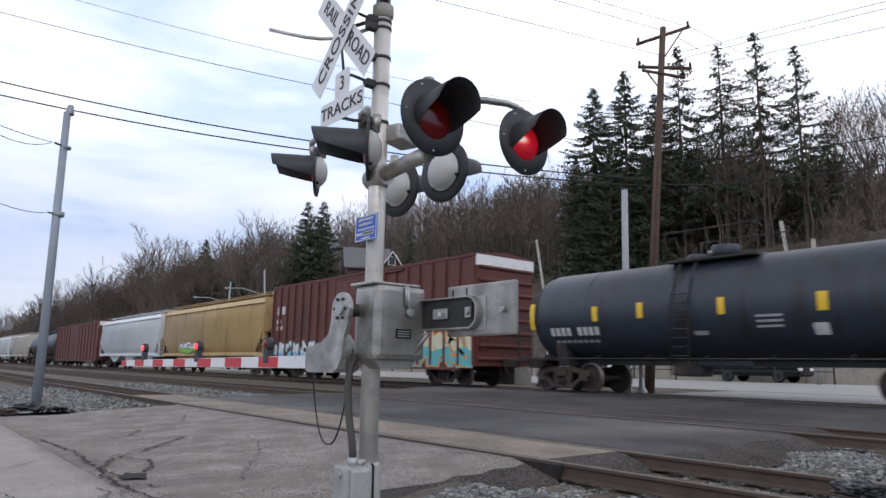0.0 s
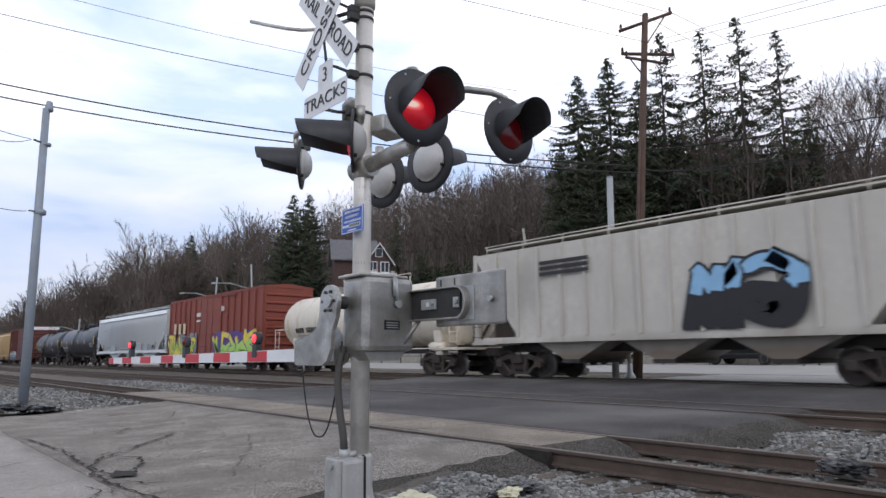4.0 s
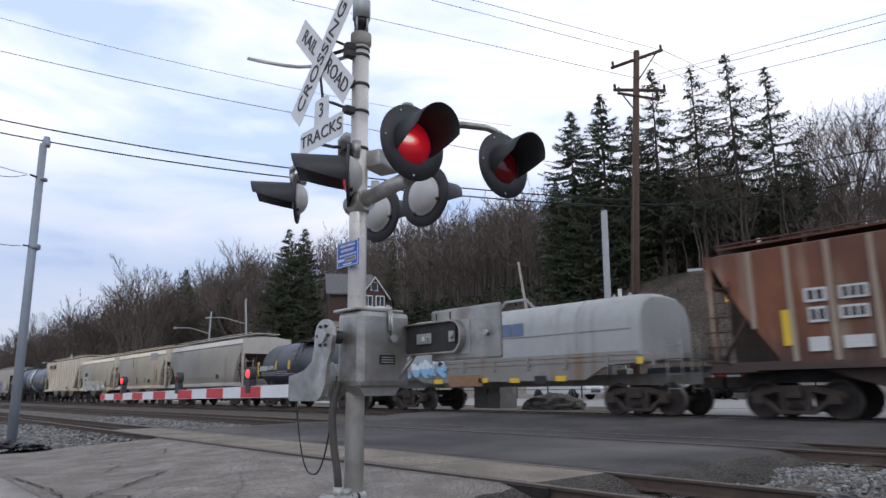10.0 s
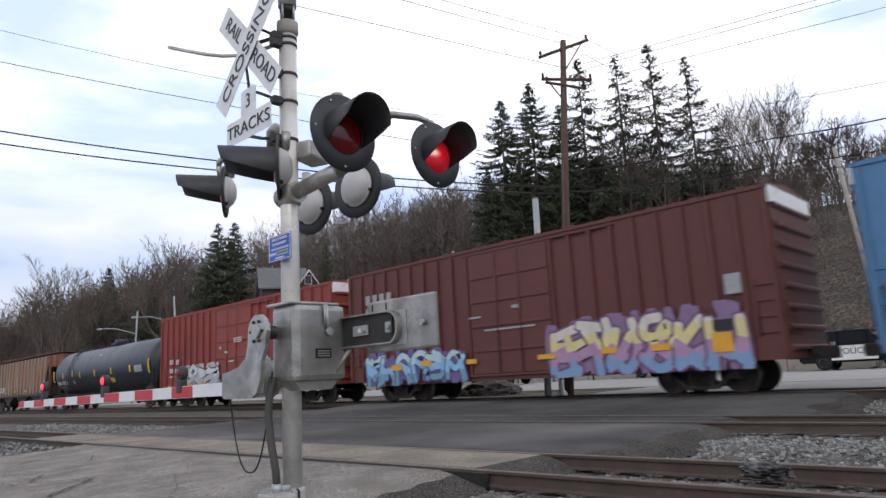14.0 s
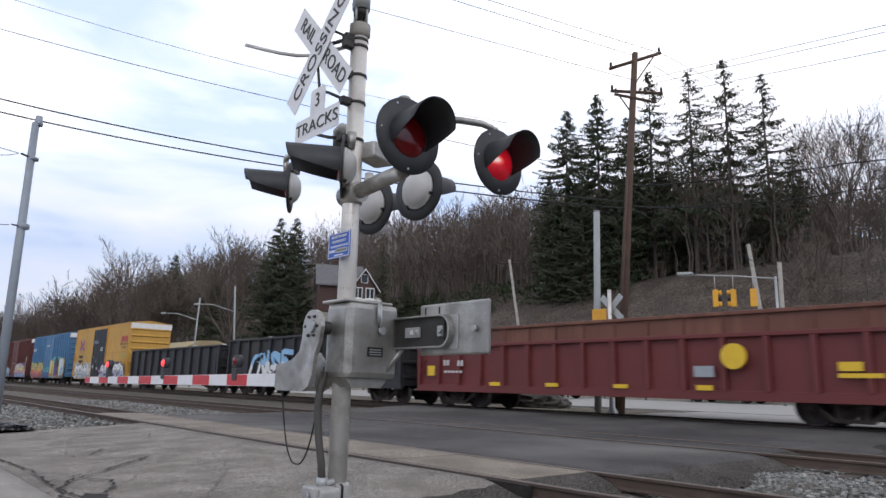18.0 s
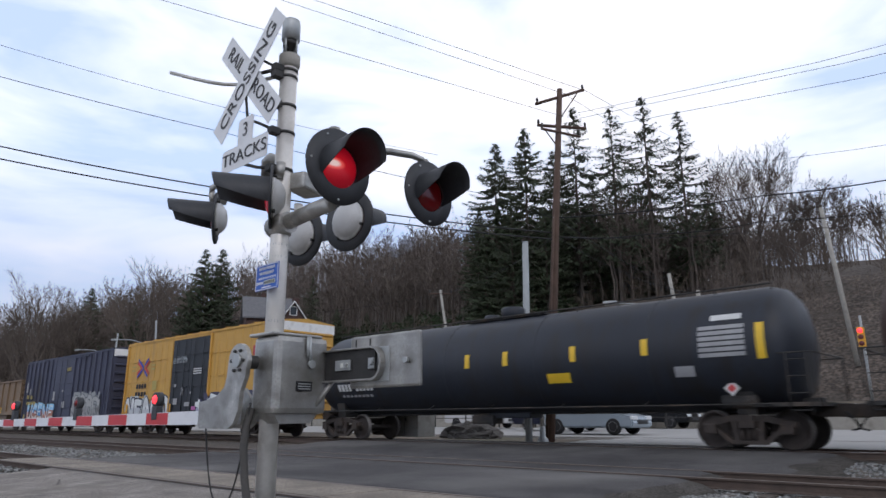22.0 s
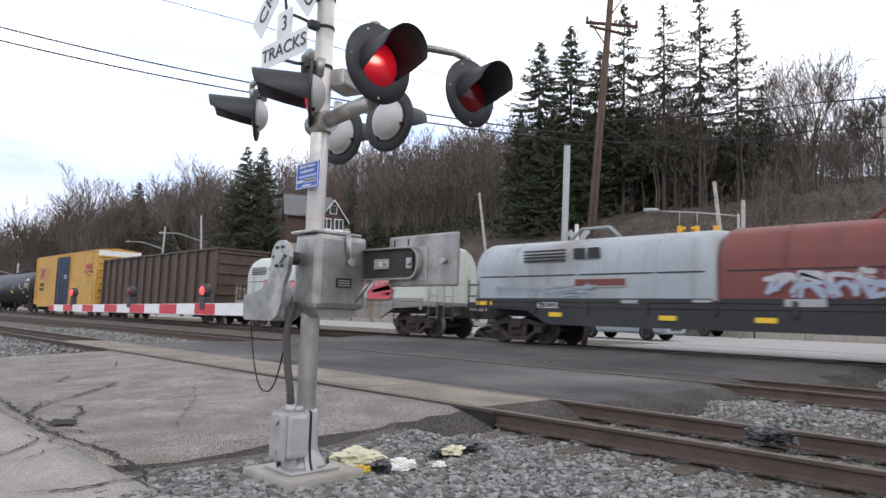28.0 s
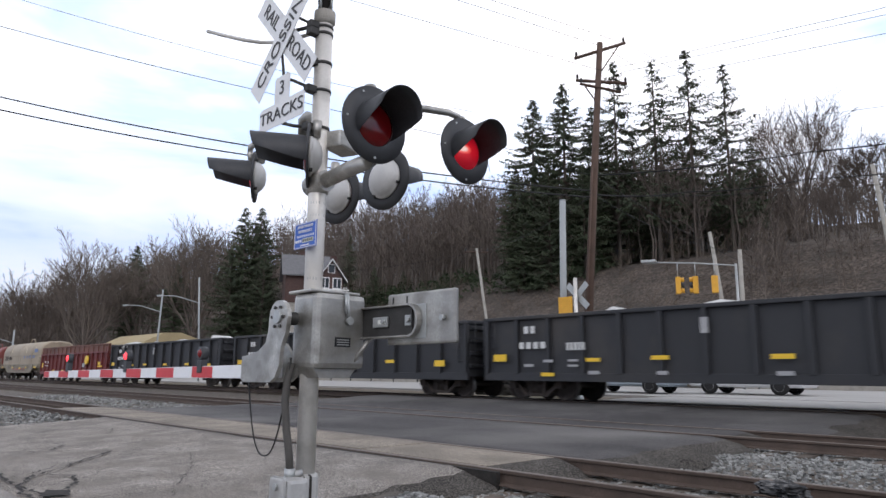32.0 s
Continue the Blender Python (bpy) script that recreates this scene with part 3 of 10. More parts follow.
for _ in range(34):
    px_, py_, a_ = cr.uniform(0.3, 5.4), cr.uniform(5.8, 14.5), cr.uniform(-0.6, 1.6)
    line = [(px_, py_)]
    for _k in range(cr.randint(3, 7)):
        a_ += cr.uniform(-0.7, 0.7)
        line.append((line[-1][0] + 0.28 * math.cos(a_), line[-1][1] + 0.28 * math.sin(a_)))
    if max(p[0] for p in line) < 5.8 and min(p[1] for p in line) > 5.5:
        crack(line, cr.uniform(0.004, 0.009), pave)
hole = bmesh.new()
ring = [hole.verts.new((2.17 + 0.15 * math.cos(a) * cr.uniform(0.6, 1.3), 7.70 + 0.22 * math.sin(a) * cr.uniform(0.6, 1.3), road_z(2.05) + 0.022)) for a in [2 * math.pi * i / 16 for i in range(16)]]
hole.faces.new(ring)
part("pothole", hole, crack_mat, pave, "dark broken-out hole")
# dark tarred joint along the near rail
bm = bmesh.new()
box(bm, 5.885, 5.95, ROAD_Y[0] - 0.2, 18.0, -0.1, 0.148)
tagged(part("rail_joint", bm, crack_mat), "dark tarred joint along the rail", "joint", "", "structure")

# ---- crossing signal with its gate ----
MX, MY = 2.92, 4.42
signal = thing("crossing_signal", "aluminium railroad crossing signal with flashing red lamps, crossbuck and lowered gate", "crossing signal", m=pose(MX, MY, 0))


def sp(name, bm, material, parent=signal, label="", smooth=False, m=None):
    return part(name, bm, material, parent, label, smooth, m)


# footing and base
bm = bx(-0.335, 0.335, -0.31, 0.31, -0.16, 0.045, bevel=0.022)
tagged(new("concrete_footing", bm_mesh("concrete_footing", bm, concrete)), "weathered square concrete footing of the signal", "footing").matrix_basis = pose(MX + 0.02, MY + 0.02, 0, 0, 0, 2)
sp("base_flange", bx(-0.22, 0.20, -0.19, 0.19, 0.045, 0.072, bevel=0.012), alu_cast, label="bolted base flange")
base = sp("base_casting", lathe(bmesh.new(), [(0.175, 0.07), (0.168, 0.095), (0.135, 0.13), (0.108, 0.18), (0.100, 0.24), (0.098, 0.455), (0.090, 0.478), (0.070, 0.484)], 26), alu_cast, label="flared split base casting round the mast")
for a in (20, 160, 200, 340):
    sp("bolt", lathe(bmesh.new(), [(0.016, 0.07), (0.016, 0.105), (0.0, 0.11)], 6), steel_dark, base, m=pose(0.185 * math.cos(radians(a)), 0.185 * math.sin(radians(a)), 0))
# the two halves of the casting meet in a flanged seam that faces the road
for k, (u, mm) in enumerate(((-0.026, alu_cast), (0.0, crack_mat), (0.026, alu_cast))):
    hw = 0.016 if k != 1 else 0.010
    sp("seam_flange", fixed(prism(bmesh.new(), [(-0.195, 0.07), (-0.150, 0.125), (-0.128, 0.20), (-0.124, 0.47), (-0.08, 0.482), (-0.05, 0.46), (-0.05, 0.07)], u - hw, u + hw, "x")), mm, base,
       "dark gap between the halves" if k == 1 else "", m=pose(0, 0, 0, 0, 0, -14))
jb = sp("junction_box", bx(-0.265, -0.085, -0.19, 0.03, 0.165, 0.475, bevel=0.03), alu_cast, label="cast aluminium junction box")
sp("box_foot", bx(-0.20, -0.13, -0.12, -0.02, 0.072, 0.17, bevel=0.01), alu_cast, jb)
sp("lid", bx(-0.288, -0.262, -0.175, 0.015, 0.150, 0.490, bevel=0.022), alu_cast, jb, "ribbed lid of the junction box")
for z in (0.215, 0.425):
    sp("knob", lathe(bmesh.new(), [(0.026, -0.305), (0.022, -0.285)], 10, "x"), galv, jb, m=pose(0, -0.08, z))
sp("conduit", tb([(-0.15, -0.03, 0.50), (-0.155, -0.02, 0.62), (-0.165, 0.02, 0.80), (-0.175, 0.04, 1.0), (-0.165, 0.04, 1.15), (-0.14, 0.03, 1.28)], 0.029, 10), conduit_mat, label="grey-brown cable conduit")
sp("conduit_collar", tb([(-0.15, -0.03, 0.46), (-0.15, -0.03, 0.53)], 0.040, 10), galv)
sp("conduit_collar", tb([(-0.15, -0.03, 0.485), (-0.06, -0.05, 0.495)], 0.026, 10), alu_cast)

# mast with bands and the clear cap
mast = sp("mast", lathe(bmesh.new(), [(0.0715, 0.46), (0.0715, 4.10)], 28), alu_mast, label="bare aluminium pipe mast")
sp("mast_cap", lathe(bmesh.new(), [(0.072, 4.05), (0.088, 4.075), (0.088, 4.165), (0.072, 4.175)], 20), concrete, mast, "grey collar")
sp("beacon_core", lathe(bmesh.new(), [(0.030, 4.17), (0.030, 4.25), (0.062, 4.26), (0.062, 4.32)], 20), steel_dark, mast, "dark bell gong")
for a in (20, 110, 200, 290):
    sp("cage_rod", tb([(0.062 * math.cos(radians(a)), 0.062 * math.sin(radians(a)), 4.17), (0.064 * math.cos(radians(a)), 0.064 * math.sin(radians(a)), 4.33)], 0.010, 6), galv, mast)
sp("beacon_top", lathe(bmesh.new(), [(0.066, 4.31), (0.075, 4.312), (0.077, 4.47), (0.070, 4.50), (0.045, 4.512), (0.0, 4.515)], 20), galv, mast, "grey bell housing")
for z in (3.14, 3.46, 3.70, 3.96, 4.02):
    b = sp("band_clamp", lathe(bmesh.new(), [(0.07, z - 0.012), (0.077, z - 0.012), (0.077, z + 0.012), (0.07, z + 0.012)], 20), steel_dark, mast)
    sp("clamp_lug", bx(-0.15, -0.06, -0.03, 0.04, z - 0.03, z + 0.03, bevel=0.008), steel_dark, b)
for z in (1.92, 2.42, 2.52):
    sp("band_clamp", lathe(bmesh.new(), [(0.068, z - 0.01), (0.0715, z - 0.01), (0.0715, z + 0.01), (0.068, z + 0.01)], 20), galv, mast)

# crossbuck: two boards that face the road, seen from -x
CBY, CBZ = 0.28, 3.995


def board(name, length, width, x, y, z, angle, parent, words, size, sx):
    b = bx(-0.002, 0.002, -length / 2, length / 2, -width / 2, width / 2)
    ob = sp(name, b, sign_white, parent, "white board with black letters", m=pose(x, y, z, angle, 0, 0))
    for w, off in words:
        lettering("letters", w, size, sign_black, ob, pose(-0.0055, off, 0, 90, 0, -90), sx)
    return ob


cb = sp("crossbuck_frame", tube(tb([(-0.12, 0.0, 4.0), (-0.19, CBY, 4.02)], 0.016, 8), [(-0.10, 0.03, 4.04), (-0.185, CBY - 0.12, 4.13)], 0.012, 8), steel_dark, label="dark mounting brackets")
board("crossbuck_board", 1.22, 0.229, -0.200, CBY, CBZ, 47, cb, [("RAIL", 0.34), ("ROAD", -0.34)], 0.170, 0.98)
board("crossbuck_board", 1.22, 0.229, -0.212, CBY, CBZ, -44.5, cb, [("CROSSING", 0.0)], 0.160, 1.36)
tube_b = tb([(-0.10, -0.01, 3.46), (-0.17, 0.14, 3.55), (-0.19, CBY + 0.0, 3.62), (-0.19, CBY + 0.06, 3.9)], 0.013, 8)
sp("sign_bracket", tube_b, steel_dark)
TSY = 0.275
ts = sp("track_count_sign", fixed(prism(bmesh.new(), [(-0.343, 3.225), (-0.323, 3.205), (0.323, 3.205), (0.343, 3.225), (0.343, 3.39), (0.323, 3.41), (0.115, 3.41), (0.115, 3.615), (0.095, 3.635), (-0.095, 3.635), (-0.115, 3.615), (-0.115, 3.41), (-0.323, 3.41), (-0.343, 3.39)], -0.204, -0.20, "x")),
        sign_white, label="white sign with black letters", m=pose(0, TSY, 0))
lettering("letters", "TRACKS", 0.150, sign_black, ts, pose(-0.2075, 0, 3.308, 90, 0, -90), 1.2)
lettering("letters", "3", 0.175, sign_black, ts, pose(-0.2075, 0, 3.522, 90, 0, -90), 0.95)
sp("sign_bracket", tb([(-0.1, 0.0, 3.14), (-0.17, 0.12, 3.16), (-0.19, TSY, 3.22)], 0.014, 8), steel_dark)
sp("conductor_rod", tb([(-0.05, 0.05, 3.99), (-0.10, 0.30, 4.01), (-0.14, 0.57, 4.06), (-0.20, 0.70, 4.085), (-0.27, 0.86, 4.14), (-0.35, 1.08, 4.235), (-0.42, 1.30, 4.335)], 0.017, 8), alu_mast, label="bent aluminium side arm")

# blue notice plate, facing the road
bs = sp("blue_notice", bx(-0.122, -0.116, -0.150, 0.150, 2.148, 2.348), blue_sign, label="blue notice plate with white lines", m=pose(0, -0.045, 0))
for z0_ in (2.152, 2.339):
    sp("border", bx(-0.1255, -0.1225, -0.145, 0.145, z0_, z0_ + 0.005), sign_white, bs)
for y0_ in (-0.146, 0.141):
    sp("border", bx(-0.1255, -0.1225, y0_, y0_ + 0.005, 2.158, 2.338), sign_white, bs)
lettering("letters", "REPORT PROBLEM", 0.030, sign_white, bs, pose(-0.125, 0, 2.315, 90, 0, -90), 0.85)
lettering("letters", "OR EMERGENCY", 0.030, sign_white, bs, pose(-0.125, 0, 2.278, 90, 0, -90), 0.85)
for k in range(8):
    sp("line_bar", bx(-0.125, -0.1225, -0.118 + 0.03 * k, -0.104 + 0.03 * k, 2.234, 2.250), sign_white, bs)
for k in range(3):
    sp("line_bar", bx(-0.125, -0.1225, 0.05 + 0.03 * k, 0.07 + 0.03 * k, 2.196, 2.216), sign_white, bs)
sp("sticker", bx(-0.1252, -0.1225, -0.115, 0.035, 2.19, 2.222), sticker_mat, bs, "pale number sticker")
for k in range(5):
    sp("line_bar", bx(-0.1275, -0.1255, -0.105 + 0.028 * k, -0.09 + 0.028 * k, 2.196, 2.216), sign_black, bs)
sp("line_bar", bx(-0.125, -0.1225, -0.06, 0.06, 2.166, 2.175), sign_white, bs)
sp("strap", bx(-0.116, -0.06, -0.02, 0.06, 2.24, 2.26), galv, bs)

# junction box behind the lamps, and the brackets of the lamps
sp("lamp_junction", bx(-0.02, 0.26, -0.20, -0.02, 2.98, 3.12, bevel=0.02), alu, label="cast aluminium junction box", m=pose(0.02, 0.0, 0, 0, 0, 20))
arm_pipe = sp("lamp_arm", tb([(0.0, 0.05, 2.68), (0.0, -0.42, 2.72), (0.02, -0.60, 2.74), (0.05, -0.63, 2.80), (0.05, -0.60, 2.9)], 0.060, 14), alu, label="bent aluminium lamp arm")
sp("arm_collar", tb([(0.0, -0.12, 2.69), (0.0, 0.10, 2.68)], 0.085, 14), alu, arm_pipe)
sp("arm_clamp", lathe(bmesh.new(), [(0.07, 2.60), (0.088, 2.61), (0.088, 2.75), (0.07, 2.76)], 18), alu, arm_pipe)
sp("cross_pipe", tb([(0.12, -0.50, 3.20), (0.40, -0.50, 3.30), (0.70, -0.50, 3.38), (0.98, -0.49, 3.43), (1.10, -0.48, 3.43), (1.15, -0.48, 3.38), (1.15, -0.48, 3.28)], 0.030, 10), alu, label="aluminium cross pipe")
sp("pipe_coupling", tb([(0.06, -0.50, 3.17), (0.42, -0.50, 3.305)], 0.052, 12), alu)
sp("cross_pipe", tb([(0.03, 0.05, 3.08), (0.03, 0.6, 3.20), (0.03, 1.10, 3.30), (0.04, 1.21, 3.30), (0.045, 1.22, 3.24), (0.05, 1.20, 3.15)], 0.030, 10), alu)
sp("cross_pipe", tb([(0.06, 0.04, 3.12), (0.50, 0.20, 3.18), (0.88, 0.30, 3.24), (0.95, 0.60, 3.26), (0.95, 1.02, 3.26)], 0.026, 10), alu)
sp("cross_pipe", tb([(0.0, 0.02, 3.20), (0.03, 0.24, 3.33), (0.04, 0.32, 3.32), (0.05, 0.33, 3.18)], 0.045, 10), alu)


lamp_grey = mat("lamp_housing_grey", (0.60, 0.60, 0.59), 0.5, var=0.08, scale=5, dirt=(0.36, 0.35, 0.33), dirt_amt=0.3, streak=(0.40, 0.39, 0.37), streak_amt=0.3)


def lamp(x, y, z, heading, white_back, tilt=0, ring=0.292, size=1.0, reach=0.345):
    """A flasher: dished housing, round black background, long hood, and a red lens ball whose one half is lit. Looks along -y, then turned."""
    m = pose(x - MX, y - MY, z, 0, 0, heading) @ pose(0, 0, 0, tilt, 0, 0) @ Matrix.Diagonal((size, size, size, 1))
    back = lathe(bmesh.new(), [(0.0, 0.118), (0.05, 0.116), (0.09, 0.106), (0.135, 0.078), (0.162, 0.048), (0.170, 0.030), (0.188, 0.028), (0.188, 0.005)], 32, "y")
    lp = sp("flasher_lamp", back, lamp_grey if white_back else alu, label="round flasher lamp with a black background and hood", m=m)
    disc = bmesh.new()
    lathe(disc, [(0.165, -0.012), (ring, -0.012), (ring, 0.006), (0.195, 0.006)], 40, "y", cap=False)
    sp("background", fixed(disc), black_paint, lp, "matt black round background plate")
    hood = bmesh.new()
    seg, rows = 24, []
    for r0, r1, order in ((0.180, 0.196, (0, 1, 2, 3, 4)), (0.174, 0.190, (4, 3, 2, 1, 0))):
        for k in order:
            f, low = k / 4, -30 + 36 * k / 4
            rows.append([hood.verts.new(((r0 + (r1 - r0) * f) * math.cos(radians(low + (180 - 2 * low) * i / seg)), -0.012 - f * (reach - 0.05 * abs(2 * i / seg - 1) ** 2),
                                         (r0 + (r1 - r0) * f) * math.sin(radians(low + (180 - 2 * low) * i / seg)))) for i in range(seg + 1)])
    for q0, q1 in zip(rows, rows[1:]):
        for i in range(seg):
            hood.faces.new((q0[i], q1[i], q1[i + 1], q0[i + 1])).smooth = True
    sp("hood", hood, black_paint, lp, "black sheet metal hood")
    ball = bmesh.new()
    bmesh.ops.create_uvsphere(ball, u_segments=36, v_segments=22, radius=0.166)
    for v in ball.verts:
        v.co.y *= 0.36
    for f in ball.faces:
        c = f.calc_center_median()
        f.smooth = True
        if c.y < 0:
            f.material_index = 1
    lens = sp("lens", ball, [lens_dark, lens_lit], lp, "ribbed red lens", m=pose(0, 0.0, 0))
    for a in (62, 118, 178, 270):
        sp("screw", lathe(bmesh.new(), [(0.009, -0.017), (0.009, -0.012)], 8, "y"), galv, lp, m=pose(0.255 * math.cos(radians(a)), 0, 0.255 * math.sin(radians(a))))
    for a in (35, 145, 250):
        sp("latch", bx(-0.014, 0.014, 0.010, 0.040, 0.178, 0.205, bevel=0.004), steel_dark, lp, m=pose(0, 0, 0, 0, a, 0))
    sp("hanger", tb([(0, 0.05, 0.17), (0, 0.06, 0.26), (0, 0.06, 0.325)], 0.045, 10), alu, lp)
    return lp, lens


LAMPS = [
    (lamp(2.94, 3.74, 3.005, 0, False), 0), (lamp(4.06, 3.89, 3.11, 0, False), 1),
    (lamp(2.825, 4.415, 2.895, -126, True, 0, 0.285, 0.90, 0.50), 0), (lamp(3.005, 5.596, 3.005, -126, True, 0, 0.285, 0.84, 0.50), 1),
    (lamp(3.84, 4.70, 2.98, 97, True), 0), (lamp(3.84, 5.43, 2.96, 97, True), 1),
]

# gate mechanism
mech = sp("gate_mechanism", bx(-0.125, 0.335, -0.24, 0.075, 1.235, 1.80, bevel=0.045), alu, label="cast aluminium gate mechanism case")
sp("case_lid", bx(-0.15, 0.30, -0.21, 0.105, 1.798, 1.822, bevel=0.01), alu, mech)
sp("case_belly", fixed(prism(bmesh.new(), [(-0.10, 1.24), (0.28, 1.24), (0.22, 1.17), (-0.05, 1.17)], -0.2, 0.05, "y")), alu, mech)
sp("handle", tb([(0.145, -0.255, 1.80), (0.145, -0.265, 1.70), (0.16, -0.262, 1.60)], 0.012, 8), galv, mech, "steel latch handle")
sp("handle", tb([(0.128, -0.255, 1.80), (0.128, -0.262, 1.65)], 0.010, 8), galv, mech)
sp("padlock", lathe(bmesh.new(), [(0.03, -0.275), (0.03, -0.25)], 14, "y"), galv, mech, m=pose(0.165, 0, 1.595))
sp("name_plate", bx(0.05, 0.19, -0.246, -0.24, 1.40, 1.47, bevel=0.0), sign_black, mech, "small dark maker's plate")
for i in range(3):
    sp("plate_line", bx(0.065, 0.175, -0.249, -0.2465, 1.412 + 0.018 * i, 1.42 + 0.018 * i), galv, mech)
sp("shaft", lathe(bmesh.new(), [(0.05, -0.25), (0.05, 0.30)], 16, "x"), steel_dark, mech, m=pose(0, 0.03, 1.61))

# counterweight on the far side: arm, bracket plate and weight
cw = sp("counterweight_arm", bx(0.315, 0.335, -0.80, 0.10, 1.475, 1.695, bevel=0.006), steel_dark, label="dark counterweight arm with slotted plates and bolted weight")
sp("arm_flange", bx(0.285, 0.335, -0.78, 0.10, 1.690, 1.704, bevel=0.004), alu, cw)
sp("arm_flange", bx(0.285, 0.335, -0.78, 0.10, 1.464, 1.478, bevel=0.004), alu, cw)
rim = [(-0.78 - 0.105 * math.sin(radians(k * 15)), 1.584 + 0.122 * math.cos(radians(k * 15))) for k in range(13)]
rim += [(-0.78 - 0.088 * math.sin(radians(k * 15)), 1.584 + 0.106 * math.cos(radians(k * 15))) for k in range(12, -1, -1)]
sp("arm_rim", fixed(prism(bmesh.new(), rim, 0.285, 0.335, "x")), alu, cw, "rounded end of the arm")
for y_, q in ((-0.46, 0.085), (-0.77, 0.028)):
    sl = sp("slot_plate", bx(0.296, 0.312, y_ - q, y_ + q, 1.545, 1.622, bevel=0.004), galv, cw)
    sp("slot", bx(0.290, 0.2965, y_ - q * 0.75, y_ + q * 0.2, 1.568, 1.600), steel_dark if q < 0.05 else bag_white, sl)
    sp("bolt", lathe(bmesh.new(), [(0.016, 0.272), (0.016, 0.30)], 6, "x"), galv, sl, m=pose(0, y_ - q * 0.6, 1.584))
wt = sp("counterweight", bx(0.345, 0.385, -1.205, -0.49, 1.415, 1.79, bevel=0.016), alu, label="weathered grey counterweight plate")
sp("backing_plate", bx(0.337, 0.346, -0.92, -0.60, 1.455, 1.70, bevel=0.003), galv, wt)
sp("bolt", lathe(bmesh.new(), [(0.022, 0.315), (0.022, 0.346)], 6, "x"), galv, wt, m=pose(0, -1.095, 1.59))
for y_ in (-0.555, -0.71):
    sp("slot", bx(0.342, 0.346, y_ - 0.007, y_ + 0.007, 1.715, 1.765), steel_dark, wt)
sp("stay", tb([(0.22, -0.2, 1.25), (0.32, -0.32, 1.47)], 0.018, 8), alu)

# gate arm support on the near side
crank = [(0.035 + 0.128 * math.cos(radians(k * 20)), 1.615 + 0.125 * math.sin(radians(k * 20))) for k in range(10)]
crank += [(-0.075, 1.50), (-0.02, 1.40), (-0.005, 1.26), (0.05, 1.17), (0.12, 1.135), (0.52, 1.135), (0.55, 1.16), (0.55, 1.33), (0.42, 1.345), (0.30, 1.37), (0.20, 1.43), (0.17, 1.52)]
gate = sp("gate_arm_support", fixed(prism(bmesh.new(), crank, -0.27, -0.235, "x")), alu, label="cast aluminium gate arm support")
sp("support_plate", fixed(prism(bmesh.new(), [(u, v) for u, v in crank if u > 0.18 or v < 1.4], -0.10, -0.075, "x")), alu, gate)
sp("pivot_disc", lathe(bmesh.new(), [(0.05, -0.29), (0.05, -0.268)], 18, "x"), galv, gate, m=pose(0, 0.035, 1.615))
for a in range(6):
    sp("bolt", lathe(bmesh.new(), [(0.012, -0.285), (0.012, -0.268)], 8, "x"), steel_dark, gate, m=pose(0, 0.035 + 0.075 * math.cos(a * 1.047), 1.615 + 0.08 * math.sin(a * 1.047)))
ARM_Y0, ARM_Y1, ARM_X = 0.52, 6.42, -0.12
arm = sp("gate_arm", fixed(prism(bmesh.new(), [(ARM_Y0 - 0.3, 1.165), (ARM_Y1, 1.12), (ARM_Y1, 1.205), (ARM_Y0 - 0.3, 1.275)], ARM_X - 0.02, ARM_X + 0.02, "x")), sign_white,
         label="lowered gate arm with red and white stripes")
for k in range(7):
    yc = 5.93 - MY + 0.813 * k
    if k == 6:
        yc -= 0.05
    half = 0.203 if k < 6 else 0.12
    z0 = 1.165 + (1.12 - 1.165) * (yc - ARM_Y0 + 0.3) / (ARM_Y1 - ARM_Y0 + 0.3)
    z1_ = 1.275 + (1.205 - 1.275) * (yc - ARM_Y0 + 0.3) / (ARM_Y1 - ARM_Y0 + 0.3)
    sp("red_stripe", bx(ARM_X - 0.0225, ARM_X + 0.0225, yc - half, yc + half, z0 + 0.004, z1_ - 0.004), red_paint, arm)
GATE_LENSES = []
for yc, phase in ((5.98 - MY, 0), (7.80 - MY, 1), (9.85 - MY, 2)):
    st = sp("arm_lamp", bx(ARM_X - 0.03, ARM_X + 0.03, yc - 0.05, yc + 0.05, 1.20, 1.32, bevel=0.012), black_paint, arm, "small red lamp on the gate arm")
    sp("lamp_ring", lathe(bmesh.new(), [(0.05, -0.03), (0.062, -0.03), (0.062, 0.03), (0.05, 0.03)], 18, "x"), black_paint, st, m=pose(ARM_X, yc, 1.375))
    ball = bmesh.new()
    bmesh.ops.create_uvsphere(ball, u_segments=18, v_segments=12, radius=0.05)
    for f in ball.faces:
        f.smooth = True
        f.material_index = 1 if f.calc_center_median().x < 0 else 0
    GATE_LENSES.append((sp("lens", ball, [lens_dark, gate_lit], st, m=pose(ARM_X, yc, 1.375)), phase, (ARM_X, yc, 1.375)))
sp("arm_wire", tb([(-0.165, ARM_Y0 + 0.10 - 0.62 * k / 24, 0.59 + 0.66 * abs(2 * k / 24 - 0.96) ** 2.5) for k in range(25)], 0.0065, 6), black_rubber,
   label="loose black cable loop")

